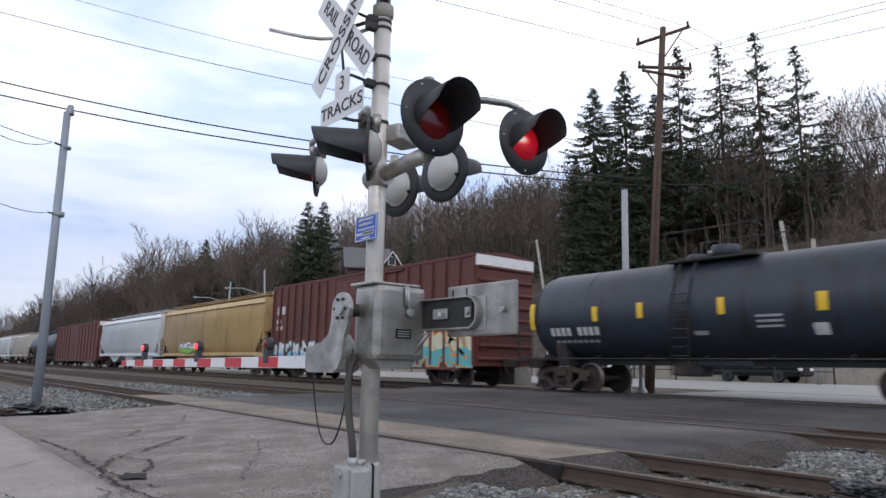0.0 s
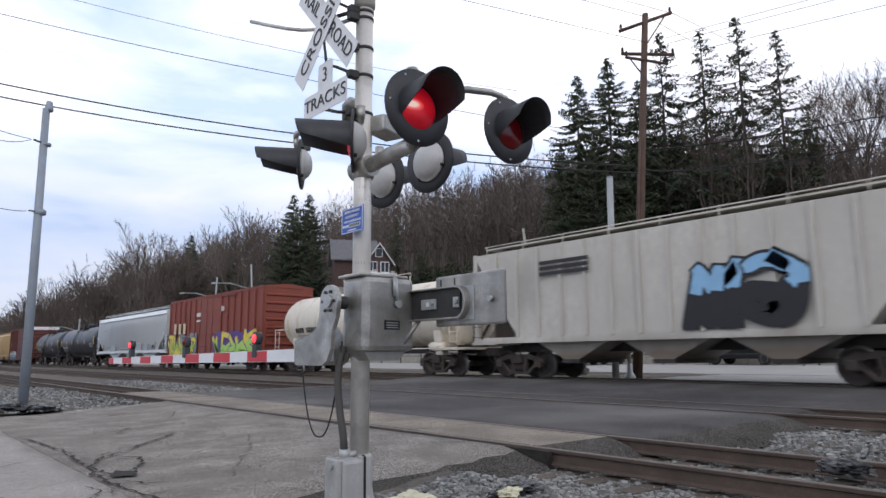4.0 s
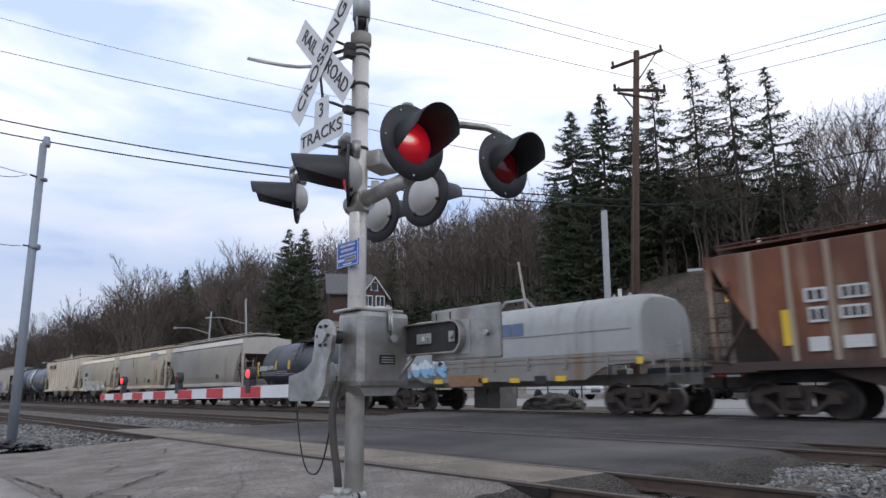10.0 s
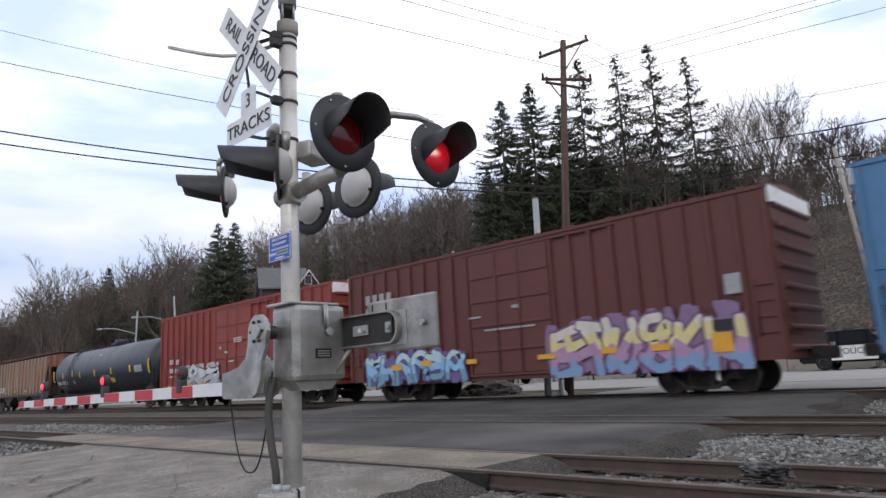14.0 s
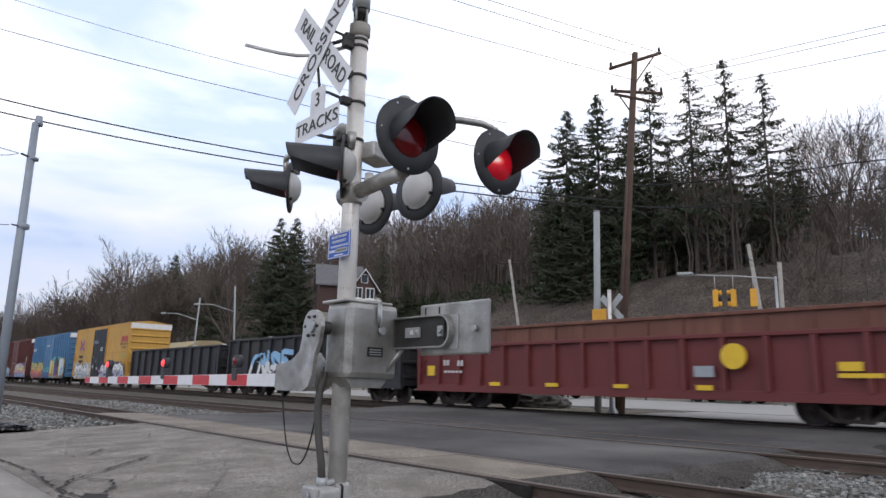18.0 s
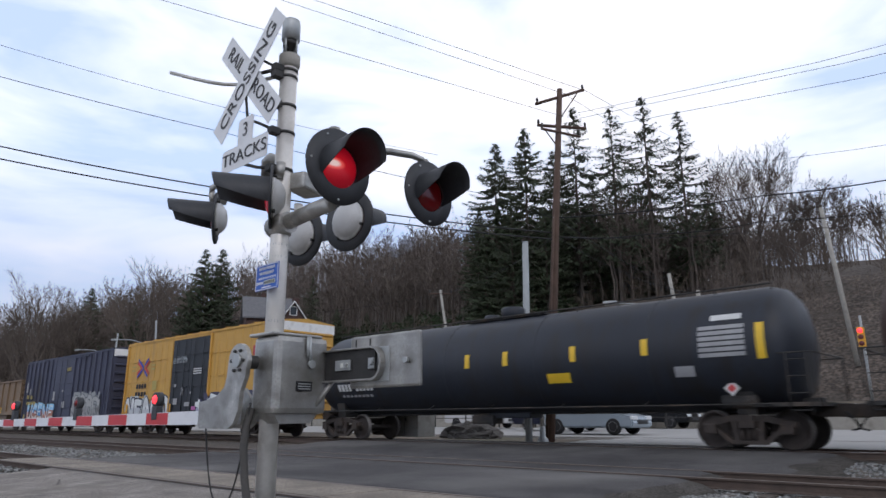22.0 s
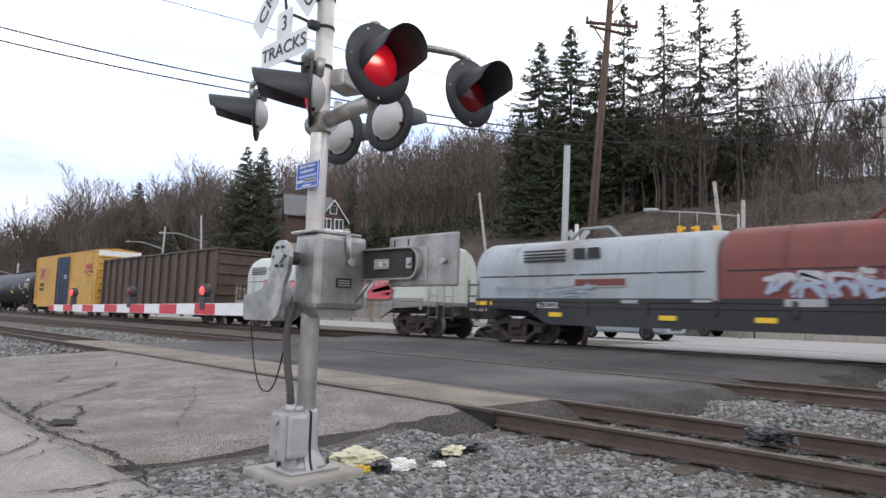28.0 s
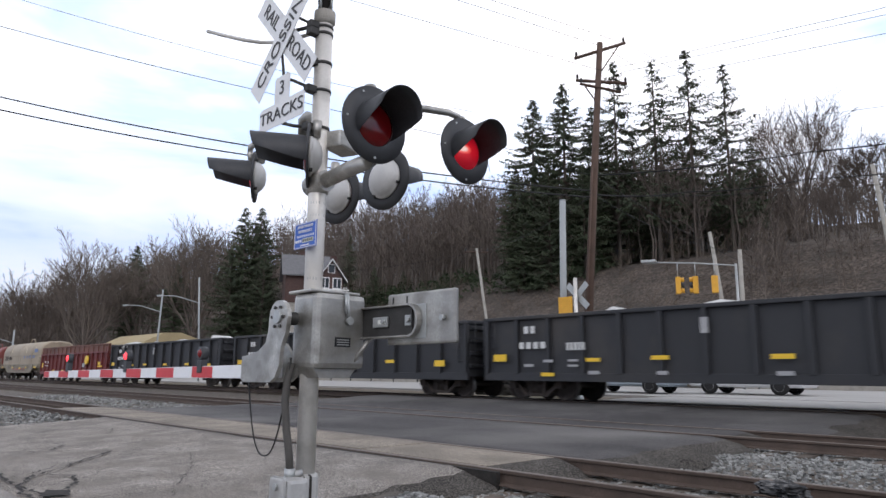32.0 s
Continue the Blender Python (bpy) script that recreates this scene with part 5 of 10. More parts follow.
def covered_hopper(front, rear, H, material, label, curved=True, ribs=0, bays=3, end_cut=None, sill_mat=None, cut_top=None, rib_mat=None):
    """Body with sloped end sheets above the trucks, outlet bays below, roof with running boards and hatches."""
    car, n = car_base("covered_hopper", label, "hopper car", front, rear, 1.9, ladder=material)
    b = n / 2
    e = end_cut or (1.5 if curved else 2.3)
    cut_top = cut_top or (2.35 if curved else H - 0.95)
    side = [(-b + 0.15, H - 0.30), (b - 0.15, H - 0.30), (b - 0.15, cut_top), (b - e, 1.35), (b - e - 0.1, 1.15), (-b + e + 0.1, 1.15), (-b + e, 1.35), (-b + 0.15, cut_top)]
    bm = bmesh.new()
    if curved:
        ys_prof = ((-W + 0.12, 1.15), (-W, 1.7), (-W - 0.03, 2.4), (-W, 3.2), (-W + 0.10, H - 0.62), (-W + 0.35, H - 0.36), (-0.6, H - 0.25), (0.6, H - 0.25), (W - 0.35, H - 0.36), (W - 0.10, H - 0.62), (W, 3.2), (W + 0.03, 2.4), (W, 1.7), (W - 0.12, 1.15))
    else:
        ys_prof = ((-W + 0.05, 1.15), (-W + 0.05, 2.4), (-W + 0.05, H - 0.4), (-0.8, H - 0.25), (0.8, H - 0.25), (W - 0.05, H - 0.4), (W - 0.05, 2.4), (W - 0.05, 1.15))
    def reach(z):
        return b - 0.15 if z > cut_top - 0.05 else (b - e) + (e - 0.15) * max(0, (z - 1.35)) / (cut_top - 1.35)
    front_ring = [bm.verts.new((x, reach(z), z)) for x, z in ys_prof]
    back_ring = [bm.verts.new((x, -reach(z), z)) for x, z in ys_prof]
    for i in range(len(ys_prof)):
        j = (i + 1) % len(ys_prof)
        bm.faces.new((front_ring[i], front_ring[j], back_ring[j], back_ring[i])).smooth = curved
    bm.faces.new(front_ring)
    bm.faces.new(back_ring[::-1])
    part("body", fixed(bm), material, car)
    for s in (-1, 1):
        # underside shade is put into the slope sheet's dark colour
        part("slope_sheet", fixed(prism(bmesh.new(), [(s * (b - 0.20), cut_top), (s * (b - e), 1.38), (s * (b - e + 0.06), 1.32), (s * (b - 0.12), cut_top)], -W + 0.14, W - 0.14, "x")), end_shade_stencil, car, "sloping end sheet, dark brown with the shade put into its colour")
    if curved:
        part("roof_flange", fixed(prism(bmesh.new(), [(-W + 0.07, H - 0.72), (-W + 0.30, H - 0.40), (-W + 0.26, H - 0.34), (-W - 0.01, H - 0.66)], -b + 0.14, b - 0.14, "y")), material, car, "pale rounded roof edge")
    # running board and hatches
    part("running_board", bx(-0.75, 0.75, -b + 0.1, b - 0.1, H - 0.10, H - 0.05), material, car)
    rail_ = bmesh.new()
    tube(rail_, [(-0.98, -b + 0.2, H - 0.02), (-0.98, b - 0.2, H - 0.02)], 0.02, 6)
    for i in range(9):
        yy = -b + 0.3 + (n - 0.6) * i / 8
        tube(rail_, [(-0.98, yy, H - 0.3), (-0.98, yy, H)], 0.02, 6)
    part("hatch_rail", rail_, material, car)
    # end structure: corner posts, slope braces and end plate
    for s in (-1, 1):
        for xx in (-W + 0.08, W - 0.08):
            part("corner_post", bx(xx - 0.06, xx + 0.06, s * (b - 0.22) - 0.06, s * (b - 0.22) + 0.06, 1.0, H - 0.4, bevel=0.01), material, car)
        part("end_plate", bx(-W + 0.02, W - 0.02, s * (b - 0.14) - 0.03, s * (b - 0.14) + 0.03, H - 1.25, H - 0.35), material, car)
        # brace and web take the same painted-in shade as the slope sheet
        part("brace", tb([(-W + 0.1, s * (b - 0.3), 1.1), (-W + 0.12, s * (b - e * 0.62), 2.5)], 0.05, 6), end_shade_stencil, car)
        part("end_web", fixed(prism(bmesh.new(), [(s * (b - 0.30), cut_top), (s * (b - e + 0.05), 1.40), (s * (b - e + 0.05), 1.06), (s * (b - 0.30), 1.06)], -0.62, -0.56, "x")), end_shade_stencil, car, "upright web under the sloping end sheet, shade put into its colour")
        part("end_platform", bx(-W, W, s * (b - 0.6) - 0.65, s * (b - 0.6) + 0.6, 0.98, 1.08), material, car)
        shared("ladder", ladder_mesh(material), car, pose(-W + 0.02, s * (b - 0.5), 2.0, 0, 0, 90))
    part("side_sill", bx(-W + 0.0, -W + 0.12, -b + 0.1, b - 0.1, 1.02, 1.22), sill_mat or material, car)
    # outlet bays
    span_ = n - 2 * e - 0.6
    for i in range(bays):
        yc = -span_ / 2 + span_ * (i + 0.5) / bays
        q = span_ / bays / 2
        part("outlet_bay", fixed(prism(bmesh.new(), [(yc - q, 1.16), (yc + q, 1.16), (yc + 0.3, 0.48), (yc - 0.3, 0.48)], -1.15, 1.15, "x")), material, car)
        part("outlet_gate", bx(-1.2, 1.2, yc - 0.34, yc + 0.34, 0.36, 0.48), frame_black, car)
    if ribs:
        me = rib_mesh(rib_mat or material, 1.2, H - 0.42, 0.10, 0.055)
        for i in range(ribs):
            y = -(b - 1.3) + (n - 2.6) * i / (ribs - 1)
            lo = 1.35 + max(0, (abs(y) - (b - e))) / e * (H - 0.9 - 1.35)
            if lo > 1.5:
                shared("rib", rib_mesh(rib_mat or material, lo, H - 0.42, 0.10, 0.055), car, pose(-W + 0.06, y, 0))
            else:
                shared("rib", me, car, pose(-W + 0.06, y, 0))
    return car, n


def tank_car(front, rear, R, zc, material, label, frame_mat=None, platform=True, band=None, ladder_y=0.0, rail_to=None, band_y=1.94):
    car, n = car_base("tank_car", label, "tank car", front, rear, 1.75)
    b = n / 2
    fm = frame_mat or frame_black
    L = b - 0.35
    prof = [(0.0, -L), (R * 0.45, -L + 0.06), (R * 0.75, -L + 0.20), (R * 0.93, -L + 0.42), (R, -L + 0.75), (R, -L * 0.33), (R, L * 0.33), (R, L - 0.75), (R * 0.93, L - 0.42), (R * 0.75, L - 0.20), (R * 0.45, L - 0.06), (0.0, L)]
    bm = lathe(bmesh.new(), prof, 40, "y", cap=False)
    part("tank", fixed(bm), material, car, smooth=True, m=pose(0, 0, zc))
    weld = bm_mesh("weld_ring", fixed(lathe(bmesh.new(), [(R, -0.03), (R + 0.012, -0.02), (R + 0.012, 0.02), (R, 0.03)], 36, "y", cap=False)), material)
    for k in (-0.6, -0.2, 0.2, 0.6):
        shared("weld_ring", weld, car, pose(0, k * L, zc))
    if band:
        part("painted_band", fixed(lathe(bmesh.new(), [(R + 0.004, -0.57), (R + 0.006, -0.57), (R + 0.006, 0.57), (R + 0.004, 0.57)], 40, "y", cap=False)), band, car, "pale band round the tank", m=pose(0, band_y, zc))
    dome = part("valve_housing", lathe(bmesh.new(), [(0.40, 0), (0.40, 0.38), (0.36, 0.44), (0.0, 0.46)], 20), material, car, m=pose(0, 0, zc + R - 0.06))
    part("manway", lathe(bmesh.new(), [(0.28, 0), (0.28, 0.22), (0.22, 0.27), (0.0, 0.28)], 16), material, dome, m=pose(0, 0.9, 0))
    if platform:
        part("platform", bx(-1.0, 1.0, -1.3, 1.3, zc + R - 0.12, zc + R - 0.06), fm, car)
        for xx in (-1.0, 1.0):
            rl = bmesh.new()
            for yy in (-1.3, 0, 1.3):
                tube(rl, [(xx, yy, zc + R - 0.1), (xx, yy, zc + R + 0.75)], 0.02, 6)
            tube(rl, [(xx, -1.3, zc + R + 0.75), (xx, 1.3, zc + R + 0.75)], 0.02, 6)
            part("platform_rail", rl, fm, car)
    if platform or ladder_y:
        lad = bmesh.new()
        for s in (-0.25, 0.25):
            tube(lad, [(-R - 0.16, s, 0.45), (-R - 0.14, s, zc), (-R * 0.72 - 0.15, s, zc + R * 0.72), (-0.9, s, zc + R - 0.10)], 0.03, 6)
        for i in range(10):
            tube(lad, [(-R - 0.15, -0.25, 0.5 + 0.24 * i), (-R - 0.15, 0.25, 0.5 + 0.24 * i)], 0.018, 6)
        part("side_ladder", lad, fm, car, m=pose(0, ladder_y, 0))
    if rail_to:
        rl = tb([(-0.55, rail_to[0], zc + R + 0.02), (-0.55, rail_to[1], zc + R + 0.02)], 0.025, 6)
        k_ = int(abs(rail_to[0] - rail_to[1]) / 1.4)
        for i in range(k_ + 1):
            y_ = rail_to[0] + (rail_to[1] - rail_to[0]) * i / k_
            tube(rl, [(-0.55, y_, zc + R - 0.15), (-0.55, y_, zc + R + 0.02)], 0.018, 6)
        part("top_grab_rail", rl, fm, car)
    # running pipe, brake reservoir and piping under the tank
    part("side_handrail", tb([(-1.46, -b + 1.0, 0.90), (-1.46, b - 1.0, 0.90)], 0.022, 6), fm, car)
    for i in range(7):
        y_ = -b + 1.6 + (n - 3.2) * i / 6
        part("handrail_stay", tb([(-1.46, y_, 0.90), (-1.15, y_, 1.02)], 0.016, 6), fm, car)
    part("brake_reservoir", lathe(bmesh.new(), [(0.0, -0.45), (0.16, -0.42), (0.19, -0.3), (0.19, 0.3), (0.16, 0.42), (0.0, 0.45)], 16, "y"), fm, car, m=pose(-0.95, -b + 1.9, 0.98))
    part("brake_cylinder", bx(-0.5, 0.1, 0.6, 1.5, 0.42, 0.72, bevel=0.06), fm, car)
    for s in (-1, 1):
        part("saddle", fixed(prism(bmesh.new(), [(-1.0, 0.66), (1.0, 0.66), (1.15, zc - R * 0.55), (0.8, zc - R * 0.8), (-0.8, zc - R * 0.8), (-1.15, zc - R * 0.55)], s * (b - 1.75) - 0.22, s * (b - 1.75) + 0.22, "y")), fm, car)
        part("end_deck", bx(-1.45, 1.45, s * (b - 0.75) - 0.75, s * (b - 0.75) + 0.70, 0.84, 0.93), fm, car)
        hr = bmesh.new()
        for xx in (-1.42, 1.42):
            tube(hr, [(xx, s * (b - 0.08), 1.0), (xx, s * (b - 0.08), 2.05)], 0.02, 6)
            tube(hr, [(xx, s * (b - 0.08), 2.05), (xx, s * (b - 1.4), 2.05)], 0.02, 6)
        tube(hr, [(-1.42, s * (b - 0.08), 2.05), (1.42, s * (b - 0.08), 2.05)], 0.02, 6)
        part("end_rail", hr, fm, car)
        shared("ladder", ladder_mesh(fm), car, pose(-1.47, s * (b - 0.4), 0.75, 0, 0, 90))
    part("skid", bx(-0.35, 0.35, -0.8, 0.8, zc - R - 0.14, zc - R + 0.06, bevel=0.04), material, car)
    return car, n


placard_red = mat("placard_red", (0.55, 0.06, 0.06), 0.5, var=0.1)


def tank_patch(car, R, zc, rows, material, name="stencil"):
    """Patches that lie on a tank's curved side: rows of (y, height over the rail datum, length, height)."""
    for y, z, wd, h in rows:
        bm = bmesh.new()
        k = 5
        ring0, ring1 = [], []
        mid = math.asin(max(-0.95, min(0.95, (z - zc) / R)))
        half = h / 2 / R / max(0.35, math.cos(mid))
        for i in range(k + 1):
            t = mid - half + 2 * half * i / k
            for ring, e in ((ring0, -1), (ring1, 1)):
                ring.append(bm.verts.new((-(R + 0.016) * math.cos(t), y + e * wd / 2, zc + (R + 0.016) * math.sin(t))))
        for i in range(k):
            bm.faces.new((ring0[i], ring1[i], ring1[i + 1], ring0[i + 1]))
        part(name, bm, material, car)


def text_rows(y, z, length, h, n, gap=0.35, skip=()):
    """A line of n letter-like bars."""
    step = length / n
    return [(y + length / 2 - step * (i + 0.5), z, step * (1 - gap), h) for i in range(n) if i not in skip]


def tank_placard(car, R, zc, y, z, material=None):
    xx = -math.sqrt(max(0.1, R * R - (z - zc) ** 2)) - 0.03
    for k_, mm_, off in ((0.19, mark_white, 0.0), (0.11, material or placard_red, 0.012)):
        part("placard", fixed(prism(bmesh.new(), [(0, k_), (k_, 0), (0, -k_), (-k_, 0)], -0.006 - off, 0.004 - off, "x")), mm_, car, "diamond placard", m=pose(xx - 0.05, y, z))


def tank_ends(car, n, R, zc, color=mark_white, letters=9):
    """Tall reflective strips at both ends, and the number line near the leading end."""
    tank_patch(car, R, zc, [(s * (n / 2 - 0.78), 2.28, 0.2, 0.86) for s in (1, -1)], mark_yellow, "reflective_strip")
    tank_patch(car, R, zc, text_rows(n / 2 - 2.5, zc - 0.55, 2.0, 0.25, letters, 0.3, (4,)), color)
    tank_patch(car, R, zc, text_rows(n / 2 - 2.5, zc - 0.85, 1.8, 0.09, 8, 0.3), mark_dim)


def gondola(front, rear, H, material, label, ribs=13, load=None, floor=0.66, high=False, rib_d=0.13, ext=None):
    car, n = car_base("gondola", label, "gondola car", front, rear, 1.9, ladder=material, ladder_z=1.1)
    b = n / 2
    w_ = W - 0.05
    part("side", bx(-w_, -w_ + 0.06, -b + 0.15, b - 0.15, floor, H), material, car)
    part("side", bx(w_ - 0.06, w_, -b + 0.15, b - 0.15, floor, H), material, car)
    part("end_wall", bx(-w_ + 0.06, w_ - 0.06, -b + 0.15, -b + 0.23, floor, H), material, car)
    part("end_wall", bx(-w_ + 0.06, w_ - 0.06, b - 0.23, b - 0.15, floor, H), material, car)
    part("floor_plate", bx(-w_, w_, -b + 0.15, b - 0.15, floor - 0.1, floor), material, car)
    top = bmesh.new()
    box(top, -w_ - 0.12, -w_ + 0.08, -b + 0.1, b - 0.1, H, H + 0.11, bevel=0.02)
    part("top_chord", top, material, car)
    part("top_chord", bx(w_ - 0.08, w_ + 0.12, -b + 0.1, b - 0.1, H, H + 0.11, bevel=0.02), material, car)
    for s in (-1, 1):
        part("top_chord", bx(-w_ + 0.08, w_ - 0.08, s * (b - 0.17) - 0.1, s * (b - 0.17) + 0.1, H, H + 0.11, bevel=0.02), material, car)
    part("bottom_sill", bx(-w_ - 0.10, -w_ + 0.05, -b + 0.15, b - 0.15, floor - 0.22, floor + 0.02, bevel=0.01), material, car)
    me = rib_mesh(material, floor, H, rib_d, 0.07)
    for i in range(ribs):
        shared("rib", me, car, pose(-w_, -b + 0.25 + (n - 0.5) * i / (ribs - 1), 0))
    er = bm_mesh("end_rib", fixed(prism(bmesh.new(), [(0.0, -0.08), (0.10, -0.04), (0.10, 0.04), (0.0, 0.08)], -w_, w_, "x")), material)
    for s in (-1, 1):
        for i in range(4 if not high else 6):
            shared("end_rib", er, car, pose(0, s * (b - 0.15), floor + 0.25 + i * (H - floor - 0.4) / (3 if not high else 5), 0, 0, 0 if s > 0 else 180))
    if ext:
        z1_, em = ext
        for s in (-1, 1):
            part("side_extension", bx(min(s * w_, s * (w_ - 0.06)), max(s * w_, s * (w_ - 0.06)), -b + 0.2, b - 0.2, H + 0.11, z1_ - 0.1), em, car, "rusty raised side")
            part("end_extension", bx(-w_ + 0.07, w_ - 0.07, s * (b - 0.25) - 0.03, s * (b - 0.25) + 0.03, H + 0.11, z1_ - 0.1), em, car)
            part("top_chord", bx(s * w_ - 0.08, s * w_ + 0.08, -b + 0.15, b - 0.15, z1_ - 0.1, z1_, bevel=0.02), em, car)
        stake = bm_mesh("extension_stake", bx(-0.05, 0.0, -0.03, 0.03, H + 0.11, z1_ - 0.1), em)
        for i in range(ribs):
            shared("extension_stake", stake, car, pose(-w_, -b + 0.25 + (n - 0.5) * i / (ribs - 1), 0))
    if load:
        r = random.Random(int(-front))
        bm = bmesh.new()
        for i in range(int(n * 1.3)):
            y = r.uniform(-b + 1, b - 1)
            x = r.uniform(-1.0, 1.0)
            s = r.uniform(0.25, 0.7)
            q = bmesh.ops.create_icosphere(bm, subdivisions=2, radius=s)
            for v in q["verts"]:
                nn = noise.noise(v.co * 3 + Vector((i, 0, 0)))
                v.co = Vector((x + v.co.x * (1 + 0.5 * nn), y + v.co.y * 1.6 * (1 + 0.5 * nn), H - 0.10 + v.co.z * 0.60 * (1 + 0.6 * nn)))
        ld = part("load", bm, load, car, "pale wrapped scrap load heaped above the sides")
        ld["kind"] = "stuff"
    return car, n


def coil_car(front, rear, label, frame_mat, hoods, deck=1.15, H=3.6):
    """A flat frame with curved hoods over steel coils. hoods: (from, to, material) as shares of the length."""
    car, n = car_base("coil_car", label, "coil car", front, rear, 1.9, sill=frame_mat, ladder=frame_mat, ladder_z=0.6)
    b = n / 2
    part("deck", bx(-W, W, -b + 0.1, b - 0.1, deck - 0.14, deck, bevel=0.01), frame_mat, car)
    part("side_sill", fixed(prism(bmesh.new(), [(-b + 0.2, deck - 0.14), (b - 0.2, deck - 0.14), (b - 2.6, deck - 0.25), (b - 3.4, deck - 0.66), (-b + 3.4, deck - 0.66), (-b + 2.6, deck - 0.25)], -W + 0.02, -W + 0.10, "x")), frame_mat, car)
    for i in range(9):
        part("stake_pocket", bx(-W - 0.04, -W, -b + 1 + (n - 2) * i / 8 - 0.06, -b + 1 + (n - 2) * i / 8 + 0.06, deck - 0.3, deck + 0.08), frame_mat, car)
    hw = W - 0.08
    prof = [(-hw, deck + 0.02), (-hw, deck + (H - deck) * 0.55), (-hw * 0.96, deck + (H - deck) * 0.70), (-hw * 0.82, deck + (H - deck) * 0.86), (-hw * 0.55, deck + (H - deck) * 0.965), (0.0, H)]
    prof = prof + [(-x, z) for x, z in prof[-2::-1]]
    for a, c, hm in hoods:
        y0, y1 = -b + n * a, -b + n * c
        bm = bmesh.new()
        rings = []
        for y, k in ((y0, 0.0), (y0 + 0.10, 0.6), (y0 + 0.30, 1.0), (y1 - 0.30, 1.0), (y1 - 0.10, 0.6), (y1, 0.0)):
            s = 0.93 + 0.07 * k
            rings.append([bm.verts.new((x * s, y, deck + 0.02 + (z - deck - 0.02) * s)) for x, z in prof])
        for r0, r1 in zip(rings, rings[1:]):
            for i in range(len(prof) - 1):
                bm.faces.new((r0[i], r1[i], r1[i + 1], r0[i + 1])).smooth = True
        bm.faces.new(rings[0])
        bm.faces.new(rings[-1][::-1])
        hood = part("hood", fixed(bm), hm, car, "curved sheet metal coil hood")
        lug = bmesh.new()
        ym = (y0 + y1) / 2
        tube(lug, [(-0.5, ym - 0.9, H - 0.05), (-0.5, ym - 0.5, H + 0.30), (-0.5, ym + 0.5, H + 0.30), (-0.5, ym + 0.9, H - 0.05)], 0.05, 6)
        part("lifting_bar", lug, hm, hood)
        part("hood_seam", bx(-hw - 0.012, -hw + 0.01, y0 + 0.3, y1 - 0.3, deck + (H - deck) * 0.40, deck + (H - deck) * 0.40 + 0.04), frame_mat, hood)
        part("hood_skirt", bx(-hw - 0.02, -hw + 0.01, y0 + 0.1, y1 - 0.1, deck + 0.02, deck + 0.14), frame_mat, hood)
        for k in (0.2, 0.5, 0.8):
            yy = y0 + (y1 - y0) * k
            part("hood_rib", fixed(prism(bmesh.new(), [(x * 1.012, z + 0.012 * (i > 0)) for i, (x, z) in enumerate(prof)] + [(x * 0.99, z - 0.01) for x, z in prof[::-1]], yy - 0.04, yy + 0.04, "y")), hm, hood)
    return car, n


def coal_hopper(front, rear, H, material, label, end_mat):
    car, n = gondola(front, rear, H, material, label, ribs=11, floor=1.24, high=True, rib_d=0.10)
    b = n / 2
    part("belly_tub", fixed(prism(bmesh.new(), [(-b + 3.3, 1.3), (b - 3.3, 1.3), (b - 3.6, 0.55), (b - 4.2, 0.2), (-b + 4.2, 0.2), (-b + 3.6, 0.55)], -1.35, 1.35, "x")), material, car)
    for s in (-1, 1):
        part("slope_sheet", fixed(prism(bmesh.new(), [(s * (b - 0.3), H - 0.6), (s * (b - 0.25), H - 0.6), (s * (b - 3.2), 1.3), (s * (b - 3.25), 1.35)], -1.35, 1.35, "x")), end_mat, car)
    return car, n


# paints of the cars
maroon_box = paint("maroon_paint", (0.125, 0.035, 0.028), dirt=GRIME, damt=0.2)
oxide_box = paint("oxide_red_paint", (0.27, 0.05, 0.035), dirt=(0.15, 0.04, 0.03), damt=0.3)
orange_box = paint("orange_red_paint", (0.245, 0.058, 0.036), dirt=(0.18, 0.05, 0.03), damt=0.3)
blue_box = paint("blue_paint", (0.075, 0.20, 0.36), dirt=(0.05, 0.12, 0.2), damt=0.25)
navy_box = paint("navy_paint", (0.055, 0.06, 0.095), dirt=GRIME, damt=0.35)
yellow_box = paint("yellow_car_paint", (0.60, 0.34, 0.07), streak=(0.40, 0.23, 0.06), samt=0.25, dirt=(0.42, 0.25, 0.08), damt=0.2)
black_door = paint("dark_door_paint", (0.022, 0.026, 0.032), dirt=(0.06, 0.05, 0.04), damt=0.2)
blue_door = paint("dark_blue_door_paint", (0.022, 0.035, 0.065))
tank_soot = mat("tank_soot_black", (0.023, 0.027, 0.036), 0.5, var=0.2, scale=0.5, spec=0.36, dirt=(0.026, 0.027, 0.03), dirt_amt=0.3, streak=(0.022, 0.021, 0.021), streak_amt=0.4, bump=0.03, bscale=12)
tank_black = mat("tank_black", (0.030, 0.038, 0.052), 0.4, var=0.2, scale=0.5, spec=0.45, dirt=(0.026, 0.027, 0.03), dirt_amt=0.3, streak=(0.022, 0.021, 0.021), streak_amt=0.4, bump=0.03, bscale=12)
tank_slate = paint("tank_slate_grey", (0.12, 0.145, 0.18), rough=0.42, dirt=(0.075, 0.085, 0.10), damt=0.3)
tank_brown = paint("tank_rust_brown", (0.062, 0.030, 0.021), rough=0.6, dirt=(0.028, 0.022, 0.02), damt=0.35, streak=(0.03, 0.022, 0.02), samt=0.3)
tank_white = paint("tank_white", (0.72, 0.66, 0.55), rough=0.5, streak=(0.42, 0.27, 0.13), samt=0.2)
grey_hop = paint("grey_hopper_paint", (0.64, 0.675, 0.68), rough=0.45, var=0.05, dirt=(0.50, 0.52, 0.52), damt=0.15)
